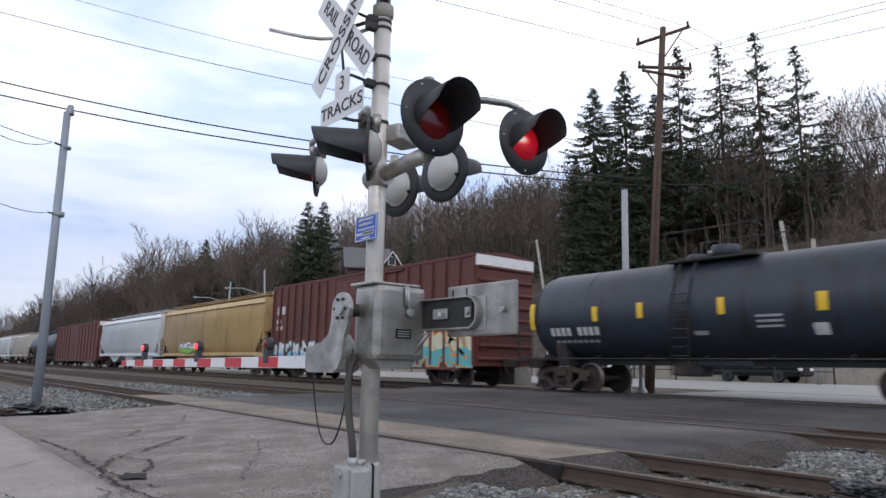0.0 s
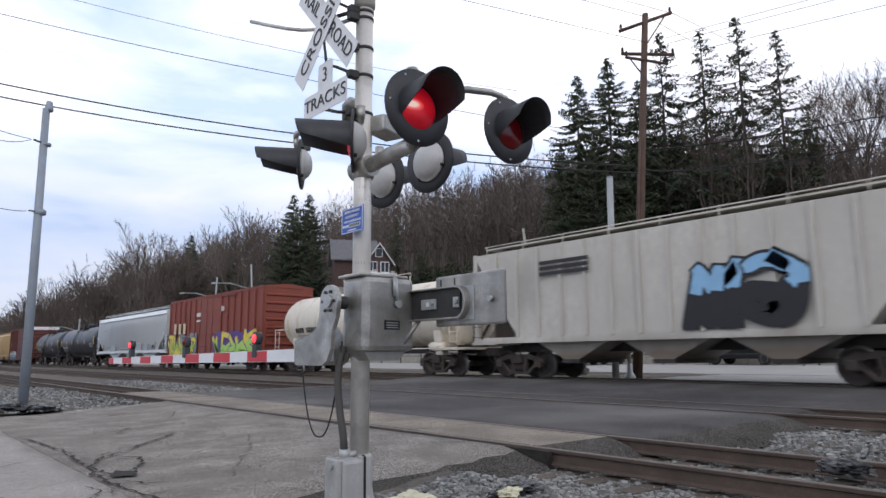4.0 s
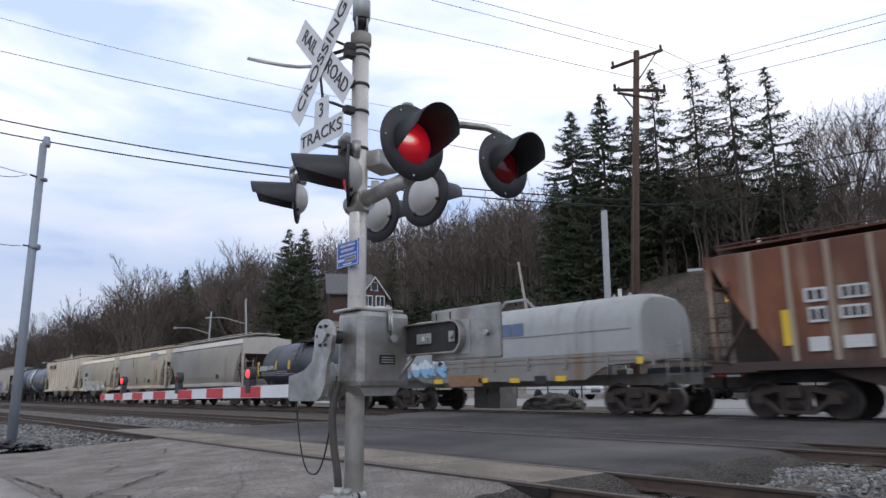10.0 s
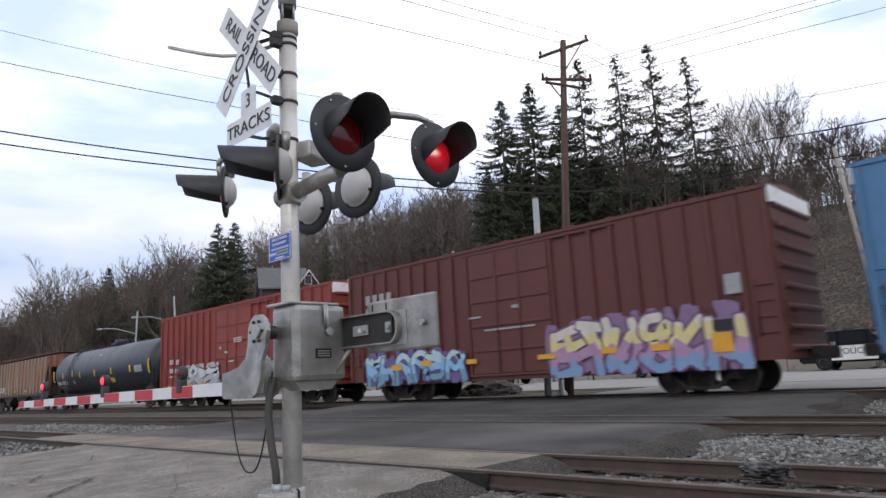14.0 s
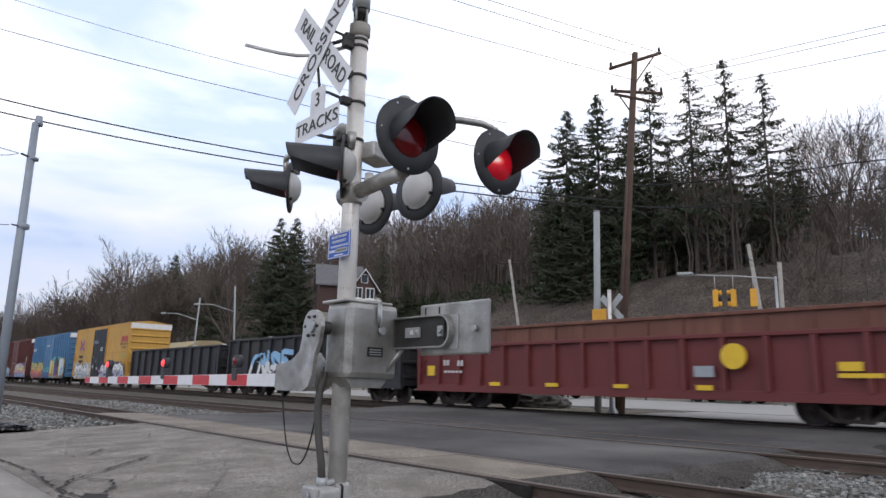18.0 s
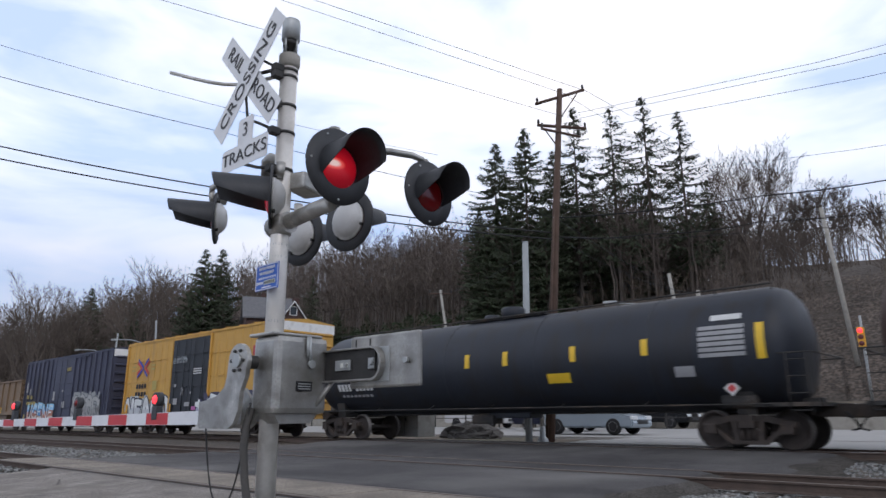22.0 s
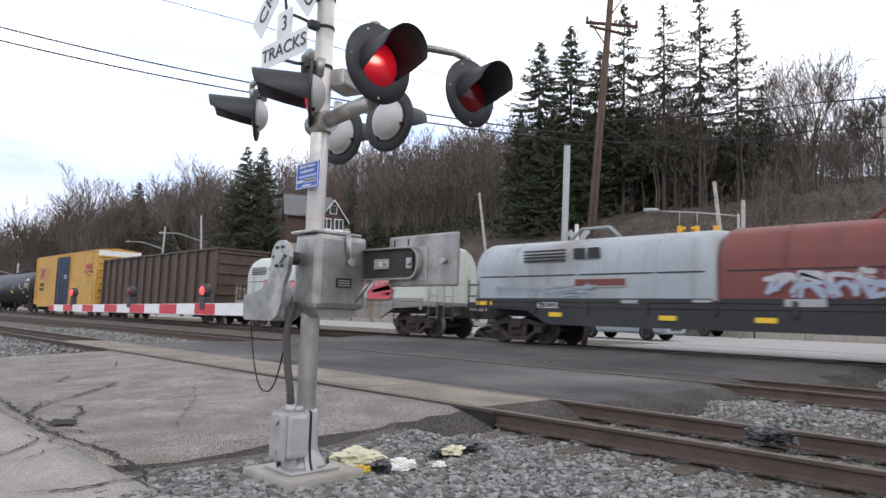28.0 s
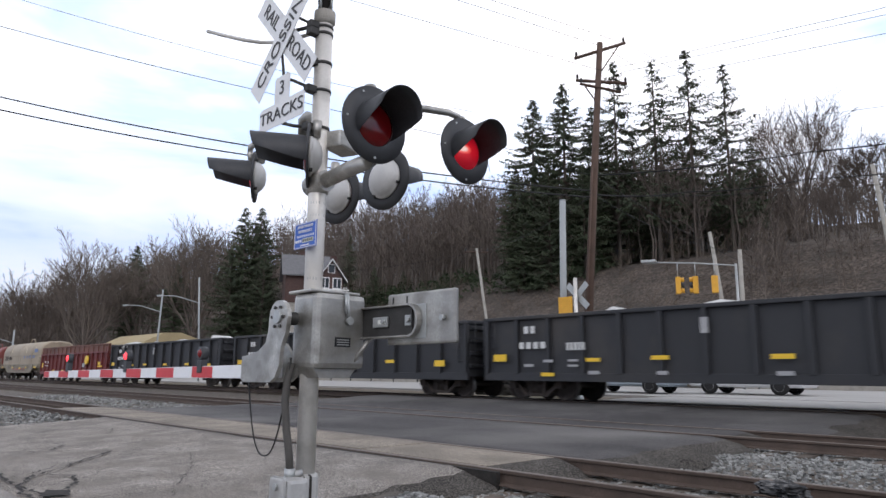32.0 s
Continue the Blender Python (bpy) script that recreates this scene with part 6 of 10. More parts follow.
pale_hop = paint("pale_grey_hopper_paint", (0.54, 0.51, 0.45), streak=(0.30, 0.26, 0.20), samt=0.12, dirt=(0.34, 0.32, 0.28), damt=0.25)
cream_hop = paint("cream_hopper_paint", (0.72, 0.645, 0.515), streak=(0.50, 0.41, 0.29), samt=0.12, dirt=(0.54, 0.47, 0.35), damt=0.22)
tan_hop = paint("tan_hopper_paint", (0.52, 0.36, 0.17), streak=(0.3, 0.2, 0.1), samt=0.3)
rusty_hop = paint("rusty_white_hopper_paint", (0.68, 0.605, 0.475), streak=(0.44, 0.30, 0.17), samt=0.16, dirt=(0.52, 0.43, 0.29), damt=0.22)
rust_rib = paint("chalky_rib_paint", (0.40, 0.33, 0.25), streak=(0.20, 0.09, 0.05), samt=0.45, dirt=(0.25, 0.12, 0.06), damt=0.35)
rust_hop = paint("rust_hopper_paint", (0.235, 0.080, 0.032), streak=(0.44, 0.36, 0.26), samt=0.42, dirt=(0.12, 0.05, 0.028), damt=0.5)
black_gon = paint("black_gondola_paint", (0.022, 0.023, 0.026), dirt=(0.055, 0.048, 0.042), damt=0.4)
maroon_gon = paint("maroon_gondola_paint", (0.15, 0.028, 0.026), dirt=(0.09, 0.03, 0.025), damt=0.35)
brown_gon = paint("brown_gondola_paint", (0.085, 0.055, 0.04), streak=(0.05, 0.035, 0.028), samt=0.4, dirt=(0.12, 0.07, 0.04), damt=0.35)
coal_tan = paint("dusty_tan_hopper_paint", (0.225, 0.150, 0.085), streak=(0.17, 0.12, 0.08), samt=0.4, dirt=(0.17, 0.10, 0.055), damt=0.4)
coal_end = paint("rusty_end_paint", (0.12, 0.05, 0.035), dirt=GRIME, damt=0.3)
coil_grey = paint("grey_coil_hood", (0.37, 0.39, 0.38), rough=0.5, streak=(0.25, 0.25, 0.24), samt=0.3)
coil_pale = paint("pale_blue_grey_hood", (0.33, 0.375, 0.395), rough=0.45, streak=(0.25, 0.26, 0.26), samt=0.36, dirt=(0.20, 0.18, 0.165), damt=0.3)
coil_green = paint("pale_green_hood", (0.52, 0.55, 0.49), rough=0.5, streak=(0.33, 0.33, 0.28), samt=0.3)
coil_red = paint("red_hood", (0.18, 0.042, 0.034), rough=0.5, streak=(0.12, 0.035, 0.03), samt=0.42, dirt=(0.10, 0.045, 0.035), damt=0.35)
coil_tan = paint("tan_hood", (0.33, 0.27, 0.19), rough=0.6, streak=(0.22, 0.17, 0.12), samt=0.3, dirt=(0.22, 0.18, 0.13), damt=0.3)
coil_frame = paint("grey_coil_frame", (0.26, 0.25, 0.225), streak=(0.2, 0.10, 0.05), samt=0.3, dirt=GRIME, damt=0.3)
tan_frame = paint("tan_coil_frame", (0.24, 0.205, 0.15), dirt=GRIME, damt=0.3)
gon_rust = paint("rusty_side_paint", (0.15, 0.055, 0.035), streak=(0.22, 0.09, 0.05), samt=0.4, dirt=(0.08, 0.04, 0.03), damt=0.35)
load_pale = mat("pale_load", (0.55, 0.55, 0.53), 0.8, var=0.2, scale=2, bump=0.6, bscale=5, bdist=0.05)



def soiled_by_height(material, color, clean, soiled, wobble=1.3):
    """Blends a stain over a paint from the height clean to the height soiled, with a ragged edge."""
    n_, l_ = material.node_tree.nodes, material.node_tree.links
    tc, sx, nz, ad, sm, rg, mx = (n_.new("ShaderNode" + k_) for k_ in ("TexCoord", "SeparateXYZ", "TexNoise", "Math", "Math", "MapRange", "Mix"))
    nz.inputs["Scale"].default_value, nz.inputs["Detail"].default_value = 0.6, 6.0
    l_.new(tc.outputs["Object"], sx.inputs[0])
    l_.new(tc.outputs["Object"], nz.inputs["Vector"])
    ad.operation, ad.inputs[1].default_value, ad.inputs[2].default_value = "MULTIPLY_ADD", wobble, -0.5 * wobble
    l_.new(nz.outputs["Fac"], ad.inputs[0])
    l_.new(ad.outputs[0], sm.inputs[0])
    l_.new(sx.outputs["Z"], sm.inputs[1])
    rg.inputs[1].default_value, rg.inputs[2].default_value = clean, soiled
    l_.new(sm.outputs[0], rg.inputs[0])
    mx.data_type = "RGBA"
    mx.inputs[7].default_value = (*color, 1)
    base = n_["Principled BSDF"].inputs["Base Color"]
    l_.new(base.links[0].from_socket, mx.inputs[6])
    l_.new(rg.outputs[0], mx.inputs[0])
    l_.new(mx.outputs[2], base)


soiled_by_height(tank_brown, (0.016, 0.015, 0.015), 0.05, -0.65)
soiled_by_height(rust_hop, (0.115, 0.040, 0.024), 3.0, 4.5, 2.6)
soiled_by_height(rust_hop, (0.060, 0.036, 0.028), 1.9, 1.1, 1.2)
for hop_ in (cream_hop, rusty_hop, pale_hop):
    soiled_by_height(hop_, (0.20, 0.155, 0.115), 1.25, 0.55, 0.8)

# the consist, from the cars that have gone by to those that come last
covered_hopper(184.0, 168.5, 4.6, grey_hop, "pale grey covered hopper car far down the track")
covered_hopper(167.5, 152.0, 4.6, cream_hop, "cream covered hopper car far down the track")
covered_hopper(151.0, 135.8, 4.6, grey_hop, "pale grey covered hopper car far down the track")
covered_hopper(135.0, 109.5 + 8, 4.6, pale_hop, "pale grey covered hopper car")
tank_car(116.5, 97.5, 1.5, 2.55, tank_black, "black tank car far down the track")
boxcar(96.4, 75.2, 4.7, maroon_box, "maroon boxcar with a white end cap", 12)
covered_hopper(74.3, 55.6, 4.7, grey_hop, "pale blue-grey covered hopper car with curved sides")
c, n = covered_hopper(54.9, 36.6, 4.75, tan_hop, "tan covered hopper car with graffiti along the sill")
graffiti(c, 0.5, 5.0, 1.2, 1.9, (GREEN_G, WHITE_G), BLACK_G, 2)
c, n = boxcar(35.6, 18.6, 4.98, maroon_box, "maroon boxcar with a white end cap and graffiti", 16)
graffiti(c, 2.6, 8.0, 0.65, 1.7, (SKY_G, WHITE_G), TEAL_G, 3, letters=7)
graffiti(c, -8.2, -4.6, 0.6, 2.0, (TEAL_G, CREAM_G), ORANGE_G, 4, cloud=TEAL_G, letters=3)
marks(c, [(7.75, 3.45, 0.36, 0.42), (7.2, 3.45, 0.36, 0.42)], mark_white, name="logo_bar")
marks(c, number_rows(7.9, 2.85, 0.22, 3) + number_rows(7.9, 2.5, 0.22, 4), mark_white)
c, n = tank_car(16.6, 2.7, 1.46, 2.30, tank_black, "glossy black tank car with yellow reflective strips", ladder_y=0.6)
tank_ends(c, n, 1.46, 2.30)
tank_patch(c, 1.46, 2.30, [(3.56, 2.26, 0.2, 0.45), (1.94, 2.29, 0.2, 0.45), (-0.55, 2.28, 0.2, 0.45), (-3.06, 2.26, 0.25, 0.45)], mark_yellow, "reflective_strip")
tank_patch(c, 1.46, 2.30, [(-2.95, 1.62, 0.34, 0.28)], mark_white)
tank_patch(c, 1.46, 2.30, [(0.12, 1.6, 0.41, 0.11)] + [(-1.77, 1.72 + 0.13 * i, 0.66, 0.06) for i in range(3)], mark_dim)
c, n = tank_car(2.1, -13.3, 1.48, 2.32, tank_black, "black tank car with yellow reflective strips", ladder_y=0.7)
tank_ends(c, n, 1.48, 2.32)
tank_patch(c, 1.48, 2.32, [(4.3, 2.26, 0.2, 0.45), (1.9, 2.26, 0.2, 0.45), (-0.64, 2.26, 0.2, 0.45), (-3.33, 2.26, 0.2, 0.47)], mark_yellow, "reflective_strip")
tank_patch(c, 1.48, 2.32, [(-5.76, 1.76 + 0.14 * i, 1.1, 0.07) for i in range(3)], mark_dim, "data_panel")
tank_placard(c, 1.48, 2.32, -5.81, 1.19, mark_grey)
c, n = covered_hopper(-14.2, -33.3, 4.52, grey_hop, "clean pale grey covered hopper car with curved sides", end_cut=2.2, cut_top=2.3)
marks(c, number_rows(7.2, 3.0, 0.22, 5), mark_dim)
marks(c, [(-2.99, 1.5, 1.67, 0.56), (-4.88, 1.48, 0.93, 0.51), (-6.16, 1.39, 0.43, 0.34), (-1.69, 1.4, 0.92, 0.41), (4.2, 1.45, 1.5, 0.5)], mark_grey, name="repainted_patch")
marks(c, [(0.82, 1.27 + 0.13 * i, 2.21, 0.06) for i in range(3)] + [(-5.6, 1.42 + 0.12 * i, 0.5, 0.05) for i in range(3)], mark_dim)
marks(c, [(-6.64, 1.49, 0.43, 0.22)], mark_black, name="label_plate")
marks(c, [(-7.18, 1.74, 0.16, 0.92), (-3.95, 1.5, 0.14, 0.5), (7.2, 1.74, 0.16, 0.92)], rust_run, name="rust_streak")
c, n = boxcar(-34.1, -49.2, 4.75, orange_box, "orange-red boxcar with large green and yellow graffiti", 12, cap=False)
marks(c, [(6.21, 2.6, 0.44, 0.72), (5.31, 2.57, 0.44, 0.72), (4.45, 2.56, 0.44, 0.72)], mark_cream, name="logo_bar", x=-W - 0.10)
marks(c, number_rows(-1.9, 3.6, 0.3, 2) + [(1.9, 3.4, 0.7, 0.25), (1.9, 3.0, 0.7, 0.12)], mark_white, x=-W - 0.10)
graffiti(c, 2.2, 7.3, 0.56, 2.1, (YEL_G, (0.42, 0.52, 0.05), YEL_G), (0.10, 0.11, 0.12), 5, cloud=(0.22, 0.24, 0.26), x=-W - 0.11, letters=5)
graffiti(c, -6.8, -0.7, 0.5, 2.05, (GREEN_G, (0.40, 0.62, 0.12), YEL_G), PURPLE_G, 6, cloud=PURPLE_G, x=-W - 0.11, letters=5, fat=0.17)
marks(c, [(6.95, 1.35, 0.12, 1.3), (-6.6, 1.5, 0.12, 1.0)], graf(YEL_G), name="paint_stripe", x=-W - 0.13)
c, n = tank_car(-50.4, -65.5, 1.37, 2.36, tank_white, "cream-white tank car with rust streaks and a railed platform", frame_mat=tank_white)
tank_patch(c, 1.37, 2.36, text_rows(4.33, 1.95, 2.17, 0.24, 10, 0.3, (4,)), mark_black)
tank_patch(c, 1.37, 2.36, [(4.56, 1.42 + 0.13 * i, 1.5 - 0.3 * (i % 2), 0.05) for i in range(3)] + [(2.08, 2.42 + 0.1 * i, 0.45, 0.05) for i in range(3)], mark_dim)
tank_patch(c, 1.37, 2.36, [(6.17, 2.09, 0.16, 0.89), (3.02, 2.09, 0.14, 0.43), (-3.0, 2.09, 0.14, 0.43), (-6.1, 2.09, 0.16, 0.89)], mark_cream, "reflective_strip")
tank_patch(c, 1.37, 2.36, [(-0.5, 1.9, 0.16, 1.2), (0.55, 1.7, 0.1, 0.8)], rust_run, "rust_streak")
c, n = covered_hopper(-66.2, -81.3, 4.6, pale_hop, "pale grey ribbed covered hopper car with rust streaks", curved=False, ribs=14)
marks(c, [(3.2, 3.6, 2.0, 0.12), (3.2, 3.42, 2.0, 0.12), (3.2, 3.24, 2.0, 0.12)], mark_black, x=-W - 0.05)
graffiti(c, -4.0, -1.0, 1.3, 3.2, (BLACK_G, SKY_G), BLACK_G, 7, letters=2, x=-W - 0.06)
c, n = covered_hopper(-81.7, -97.9, 4.6, pale_hop, "white-grey ribbed covered hopper car", curved=False, ribs=15)
marks(c, number_rows(4.6, 3.6, 0.3, 5), mark_black, x=-W - 0.05)
graffiti(c, -3.5, -0.5, 1.3, 2.6, (SKY_G, MAG_G), BLACK_G, 8, letters=2, x=-W - 0.06)
graffiti(c, 0.6, 2.6, 1.3, 3.1, (BLACK_G, WHITE_G), BLACK_G, 38, letters=1, x=-W - 0.06)
c, n = tank_car(-98.6, -108.4, 1.42, 2.50, tank_slate, "slate grey tank car with yellow strips", ladder_y=0.3)
tank_ends(c, n, 1.42, 2.50)
tank_patch(c, 1.42, 2.50, [(2.0, 2.28, 0.2, 0.45), (-1.9, 2.28, 0.2, 0.45)], mark_yellow, "reflective_strip")
c, n = tank_car(-109.6, -121.4, 1.50, 2.45, tank_slate, "slate grey tank car with a pale band", band=grey_hop, ladder_y=0.48)
tank_patch(c, 1.50, 2.45, text_rows(3.69, 2.0, 1.98, 0.27, 10, 0.25, (4,)) + text_rows(3.45, 1.46, 1.44, 0.1, 7), mark_gold)
tank_patch(c, 1.50, 2.45, [(2.26, 2.28, 0.2, 0.44), (0.91, 2.2, 0.2, 0.47), (-1.93, 2.19, 0.22, 0.48), (-4.67, 2.2, 0.22, 0.89)], mark_yellow, "reflective_strip")
tank_patch(c, 1.50, 2.45, [(-3.79, 1.92 + 0.13 * i, 1.12, 0.08) for i in range(4)], mark_dim, "data_panel")
c, n = covered_hopper(-121.8, -137.0, 4.5, rusty_hop, "rust-streaked pale grey ribbed covered hopper car", curved=False, ribs=13)
marks(c, [(4.9, 3.75, 1.5, 0.10), (4.9, 3.60, 1.5, 0.10), (4.9, 3.45, 1.5, 0.10), (3.6, 3.6, 0.5, 0.42), (2.9, 3.6, 0.5, 0.42)], mark_black, x=-W - 0.05)
marks(c, [(-5.59, 1.06, 0.72, 0.2), (-3.1, 1.08, 0.4, 0.12)], mark_yellow, name="reflective_strip")
marks(c, [(-3.16, 1.32, 0.47, 0.21)], mark_black, name="label_plate", x=-W - 0.05)
c, n = covered_hopper(-137.3, -148.8, 4.08, cream_hop, "cream covered hopper car with black graffiti", bays=2, end_cut=1.75, cut_top=3.1)
marks(c, [(3.17, 2.42, 0.89, 0.33)], mark_black, x=-W - 0.03)
marks(c, [(3.22, 1.94, 1.1, 0.35)], sign_white, x=-W - 0.03, name="number_patch")
lettering("letters", "5682", 0.30, sign_black, c, pose(-W - 0.045, 3.22, 1.93, 90, 0, -90), 1.25)
graffiti(c, -3.6, 4.0, 0.98, 1.78, (WHITE_G, CREAM_G), BLACK_G, 9, cloud=CREAM_G, letters=8, x=-W - 0.06, fat=0.12)
marks(c, [(4.25, 0.98, 0.93, 0.13), (1.36, 0.97, 0.55, 0.12), (-1.6, 0.97, 0.55, 0.12), (-4.3, 0.98, 0.93, 0.13)], mark_yellow, name="reflective_strip", x=-W - 0.02)
c, n = covered_hopper(-149.4, -161.3, 4.08, rusty_hop, "rust-stained cream covered hopper car", bays=2, end_cut=1.65, cut_top=3.3)
marks(c, [(-3.29, 3.30, 1.44, 0.55)], mark_dim, x=-W - 0.01)
marks(c, [(0.27, 1.62, 0.22, 0.5), (2.2, 1.72, 0.15, 0.32), (-1.59, 1.64, 0.18, 0.35), (-4.1, 1.88, 0.2, 0.87), (1.4, 3.0, 0.12, 0.7)], rust_run, name="rust_streak", x=-W - 0.03)
marks(c, [(-2.53, 1.56, 0.42, 0.26)], mark_black, name="label_plate", x=-W - 0.035)
c, n = covered_hopper(-161.9, -174.0, 4.08, pale_hop, "pale grey covered hopper car with curved sides", bays=2, end_cut=1.65, cut_top=3.1)
marks(c, number_rows(4.0, 3.2, 0.22, 4), mark_dim, x=-W - 0.01)
marks(c, [(-2.5, 1.6, 0.4, 0.25)], mark_black, name="label_plate", x=-W - 0.03)
c, n = tank_car(-175.0, -186.0, 1.30, 1.93, tank_black, "glossy black tank car with white lettering and yellow strips", ladder_y=0.61)
tank_patch(c, 1.30, 1.93, text_rows(4.35, 1.89, 0.98, 0.26, 4, 0.22), mark_white, "logo_bar")
lettering("letters", "6896", 0.33, mark_white, c, pose(-1.325, 3.42, 1.90, 90, 0, -90), 1.05)
tank_patch(c, 1.30, 1.93, text_rows(3.88, 1.65, 1.69, 0.07, 12, 0.25) + text_rows(3.88, 1.54, 1.69, 0.07, 10, 0.25) + [(2.33, 1.50 + 0.1 * i, 1.2, 0.05) for i in range(3)] + [(1.4, 1.56, 1.0, 0.05)], mark_dim)
tank_patch(c, 1.30, 1.93, [(-0.25, 1.54 + 0.12 * i, 0.73 - 0.2 * i, 0.07) for i in range(2)] + [(-1.21, 1.66, 0.69, 0.09), (-1.25, 1.38, 0.71, 0.08)], mark_white)
tank_patch(c, 1.30, 1.93, [(5.0, 1.87, 0.2, 0.78), (2.94, 2.02, 0.18, 0.45), (1.5, 2.02, 0.18, 0.48), (-1.79, 2.0, 0.2, 0.46), (-4.7, 1.95, 0.2, 0.8)], mark_yellow, "reflective_strip")
tank_patch(c, 1.30, 1.93, [(-2.11, 1.51, 0.79, 0.36)], mark_yellow, "yellow_panel")
tank_patch(c, 1.30, 1.93, [(-3.05, 1.48 + 0.12 * i, 1.13, 0.085) for i in range(4)] + [(-2.2, 1.86, 0.5, 0.12)], mark_dim, "data_panel")
c, n = coil_car(-186.9, -201.4, "grey coil car with one long curved hood", coil_frame, ((0.10, 0.88, coil_grey),), H=3.45, deck=1.55)
graffiti(c, 2.6, 5.4, 1.15, 1.75, (SKY_G, WHITE_G), SKY_G, 10, x=-W - 0.02, letters=4)
marks(c, [(0.9, 2.75, 1.6, 0.09), (0.9, 2.60, 1.6, 0.09), (0.9, 2.45, 1.6, 0.09), (-0.55, 2.6, 0.5, 0.42), (-1.1, 2.6, 0.5, 0.42)], graf((0.13, 0.18, 0.30)), x=-W + 0.055, name="logo_bar")
marks(c, [(2.99, 0.95, 0.5, 0.16), (0.56, 0.95, 0.46, 0.16), (-0.94, 0.92, 0.44, 0.15), (-2.92, 0.95, 0.42, 0.17), (-5.81, 1.4, 0.21, 0.19)], mark_yellow, name="reflective_strip")
marks(c, [(-2.09, 0.92, 0.51, 0.26)], mark_black, name="label_plate")
marks(c, [(1.5, 0.95, 1.8, 0.4)], rust_run, name="primer_patch")
c, n = covered_hopper(-202.0, -220.2, 4.38, rust_hop, "heavily rusted ribbed covered hopper car", curved=False, ribs=18, end_cut=1.9, rib_mat=rust_rib)
marks(c, [(6.31, 2.72, 0.5, 0.33), (6.3, 2.26, 0.41, 0.36), (5.5, 2.72, 0.6, 0.31), (5.53, 2.27, 0.6, 0.3), (6.34, 1.58, 0.45, 0.33), (5.52, 1.6, 0.6, 0.28)], mark_white, x=-W - 0.02, name="number_patch")
marks(c, text_rows(6.31, 2.72, 0.4, 0.22, 2) + text_rows(6.3, 2.26, 0.36, 0.24, 2) + text_rows(5.5, 2.72, 0.5, 0.22, 3) + text_rows(5.53, 2.27, 0.5, 0.2, 3), mark_black, x=-W - 0.028)
marks(c, [(7.03, 2.0, 0.2, 0.85)], mark_yellow, x=-W - 0.02, name="reflective_strip")
c, n = covered_hopper(-220.6, -237.2, 4.38, rust_hop, "heavily rusted ribbed covered hopper car with pale ends", curved=False, ribs=17, end_cut=1.9, rib_mat=rust_rib)
marks(c, [(7.3, 1.92, 0.42, 0.74), (6.6, 1.82, 0.42, 0.78), (5.97, 1.72, 0.25, 0.33), (5.0, 1.68, 0.6, 0.40), (4.2, 1.67, 0.6, 0.42)], mark_white, x=-W - 0.02, name="number_patch")
marks(c, text_rows(7.3, 2.08, 0.36, 0.2, 2) + text_rows(7.3, 1.75, 0.36, 0.2, 2) + text_rows(6.6, 2.05, 0.36, 0.2, 2) + text_rows(6.6, 1.7, 0.36, 0.2, 2) + text_rows(5.0, 1.7, 0.5, 0.06, 4), mark_black, x=-W - 0.028)
marks(c, [(7.67, 1.86, 0.17, 0.93), (5.81, 1.45, 0.51, 0.14), (3.38, 1.42, 0.45, 0.13), (0.68, 1.47, 0.45, 0.14), (-2.4, 1.45, 0.45, 0.14)], mark_yellow, x=-W - 0.03, name="reflective_strip")
c, n = tank_car(-237.8, -256.2, 1.60, 2.45, tank_black, "long black tank car with yellow strips", platform=False, ladder_y=4.97, rail_to=(6.2, -0.8))
tank_patch(c, 1.60, 2.45, [(8.5, 2.28, 0.2, 0.83), (6.49, 2.3, 0.18, 0.42), (4.53, 2.37, 0.16, 0.46), (3.04, 2.25, 0.16, 0.42), (0.28, 2.22, 0.19, 0.42), (-2.6, 2.24, 0.2, 0.42), (-5.6, 2.26, 0.2, 0.42), (-8.3, 2.28, 0.2, 0.83)], mark_yellow, "reflective_strip")
tank_patch(c, 1.60, 2.45, [(-2.56, 1.68, 0.7, 0.28)], mark_yellow, "yellow_panel")
tank_patch(c, 1.60, 2.45, text_rows(6.88, 1.78, 2.11, 0.26, 10, 0.25, (4,)), mark_white)
tank_patch(c, 1.60, 2.45, text_rows(6.94, 1.48, 1.79, 0.11, 10, 0.3) + [(4.45, 1.78, 0.29, 0.25), (0.05, 3.4, 0.42, 0.11), (-6.8, 2.2, 1.1, 0.4)], mark_dim)
c, n = boxcar(-256.9, -273.0, 4.97, oxide_box, "oxide red boxcar with white graffiti", 18)
marks(c, text_rows(6.56, 2.3, 0.47, 0.25, 2) + text_rows(5.84, 2.26, 0.41, 0.27, 2) + text_rows(6.58, 1.82, 0.42, 0.25, 2) + text_rows(5.88, 1.78, 0.49, 0.25, 2) + [(4.97, 1.82, 0.25, 0.2), (6.6, 1.5, 0.35, 0.06), (5.9, 1.5, 0.35, 0.06)], mark_white, x=-W - 0.10)
marks(c, [(-0.61, 2.99 + 0.09 * k, 0.73, 0.05) for k in (-1, 0, 1)] + [(0.5, 2.46, 0.31, 0.09), (1.1, 2.7, 0.14, 0.1), (0.0, 2.0, 0.5, 0.06)], mark_white, x=-W - 0.125)
marks(c, [(-0.63, 1.36, 0.25, 0.23)], mark_black, x=-W - 0.13, name="label_plate")
graffiti(c, 1.3, 5.7, 0.55, 1.9, ((0.30, 0.31, 0.33), (0.42, 0.44, 0.46), (0.62, 0.63, 0.62)), (0.05, 0.05, 0.055), 11, cloud=(0.46, 0.47, 0.46), letters=4, x=-W - 0.11)
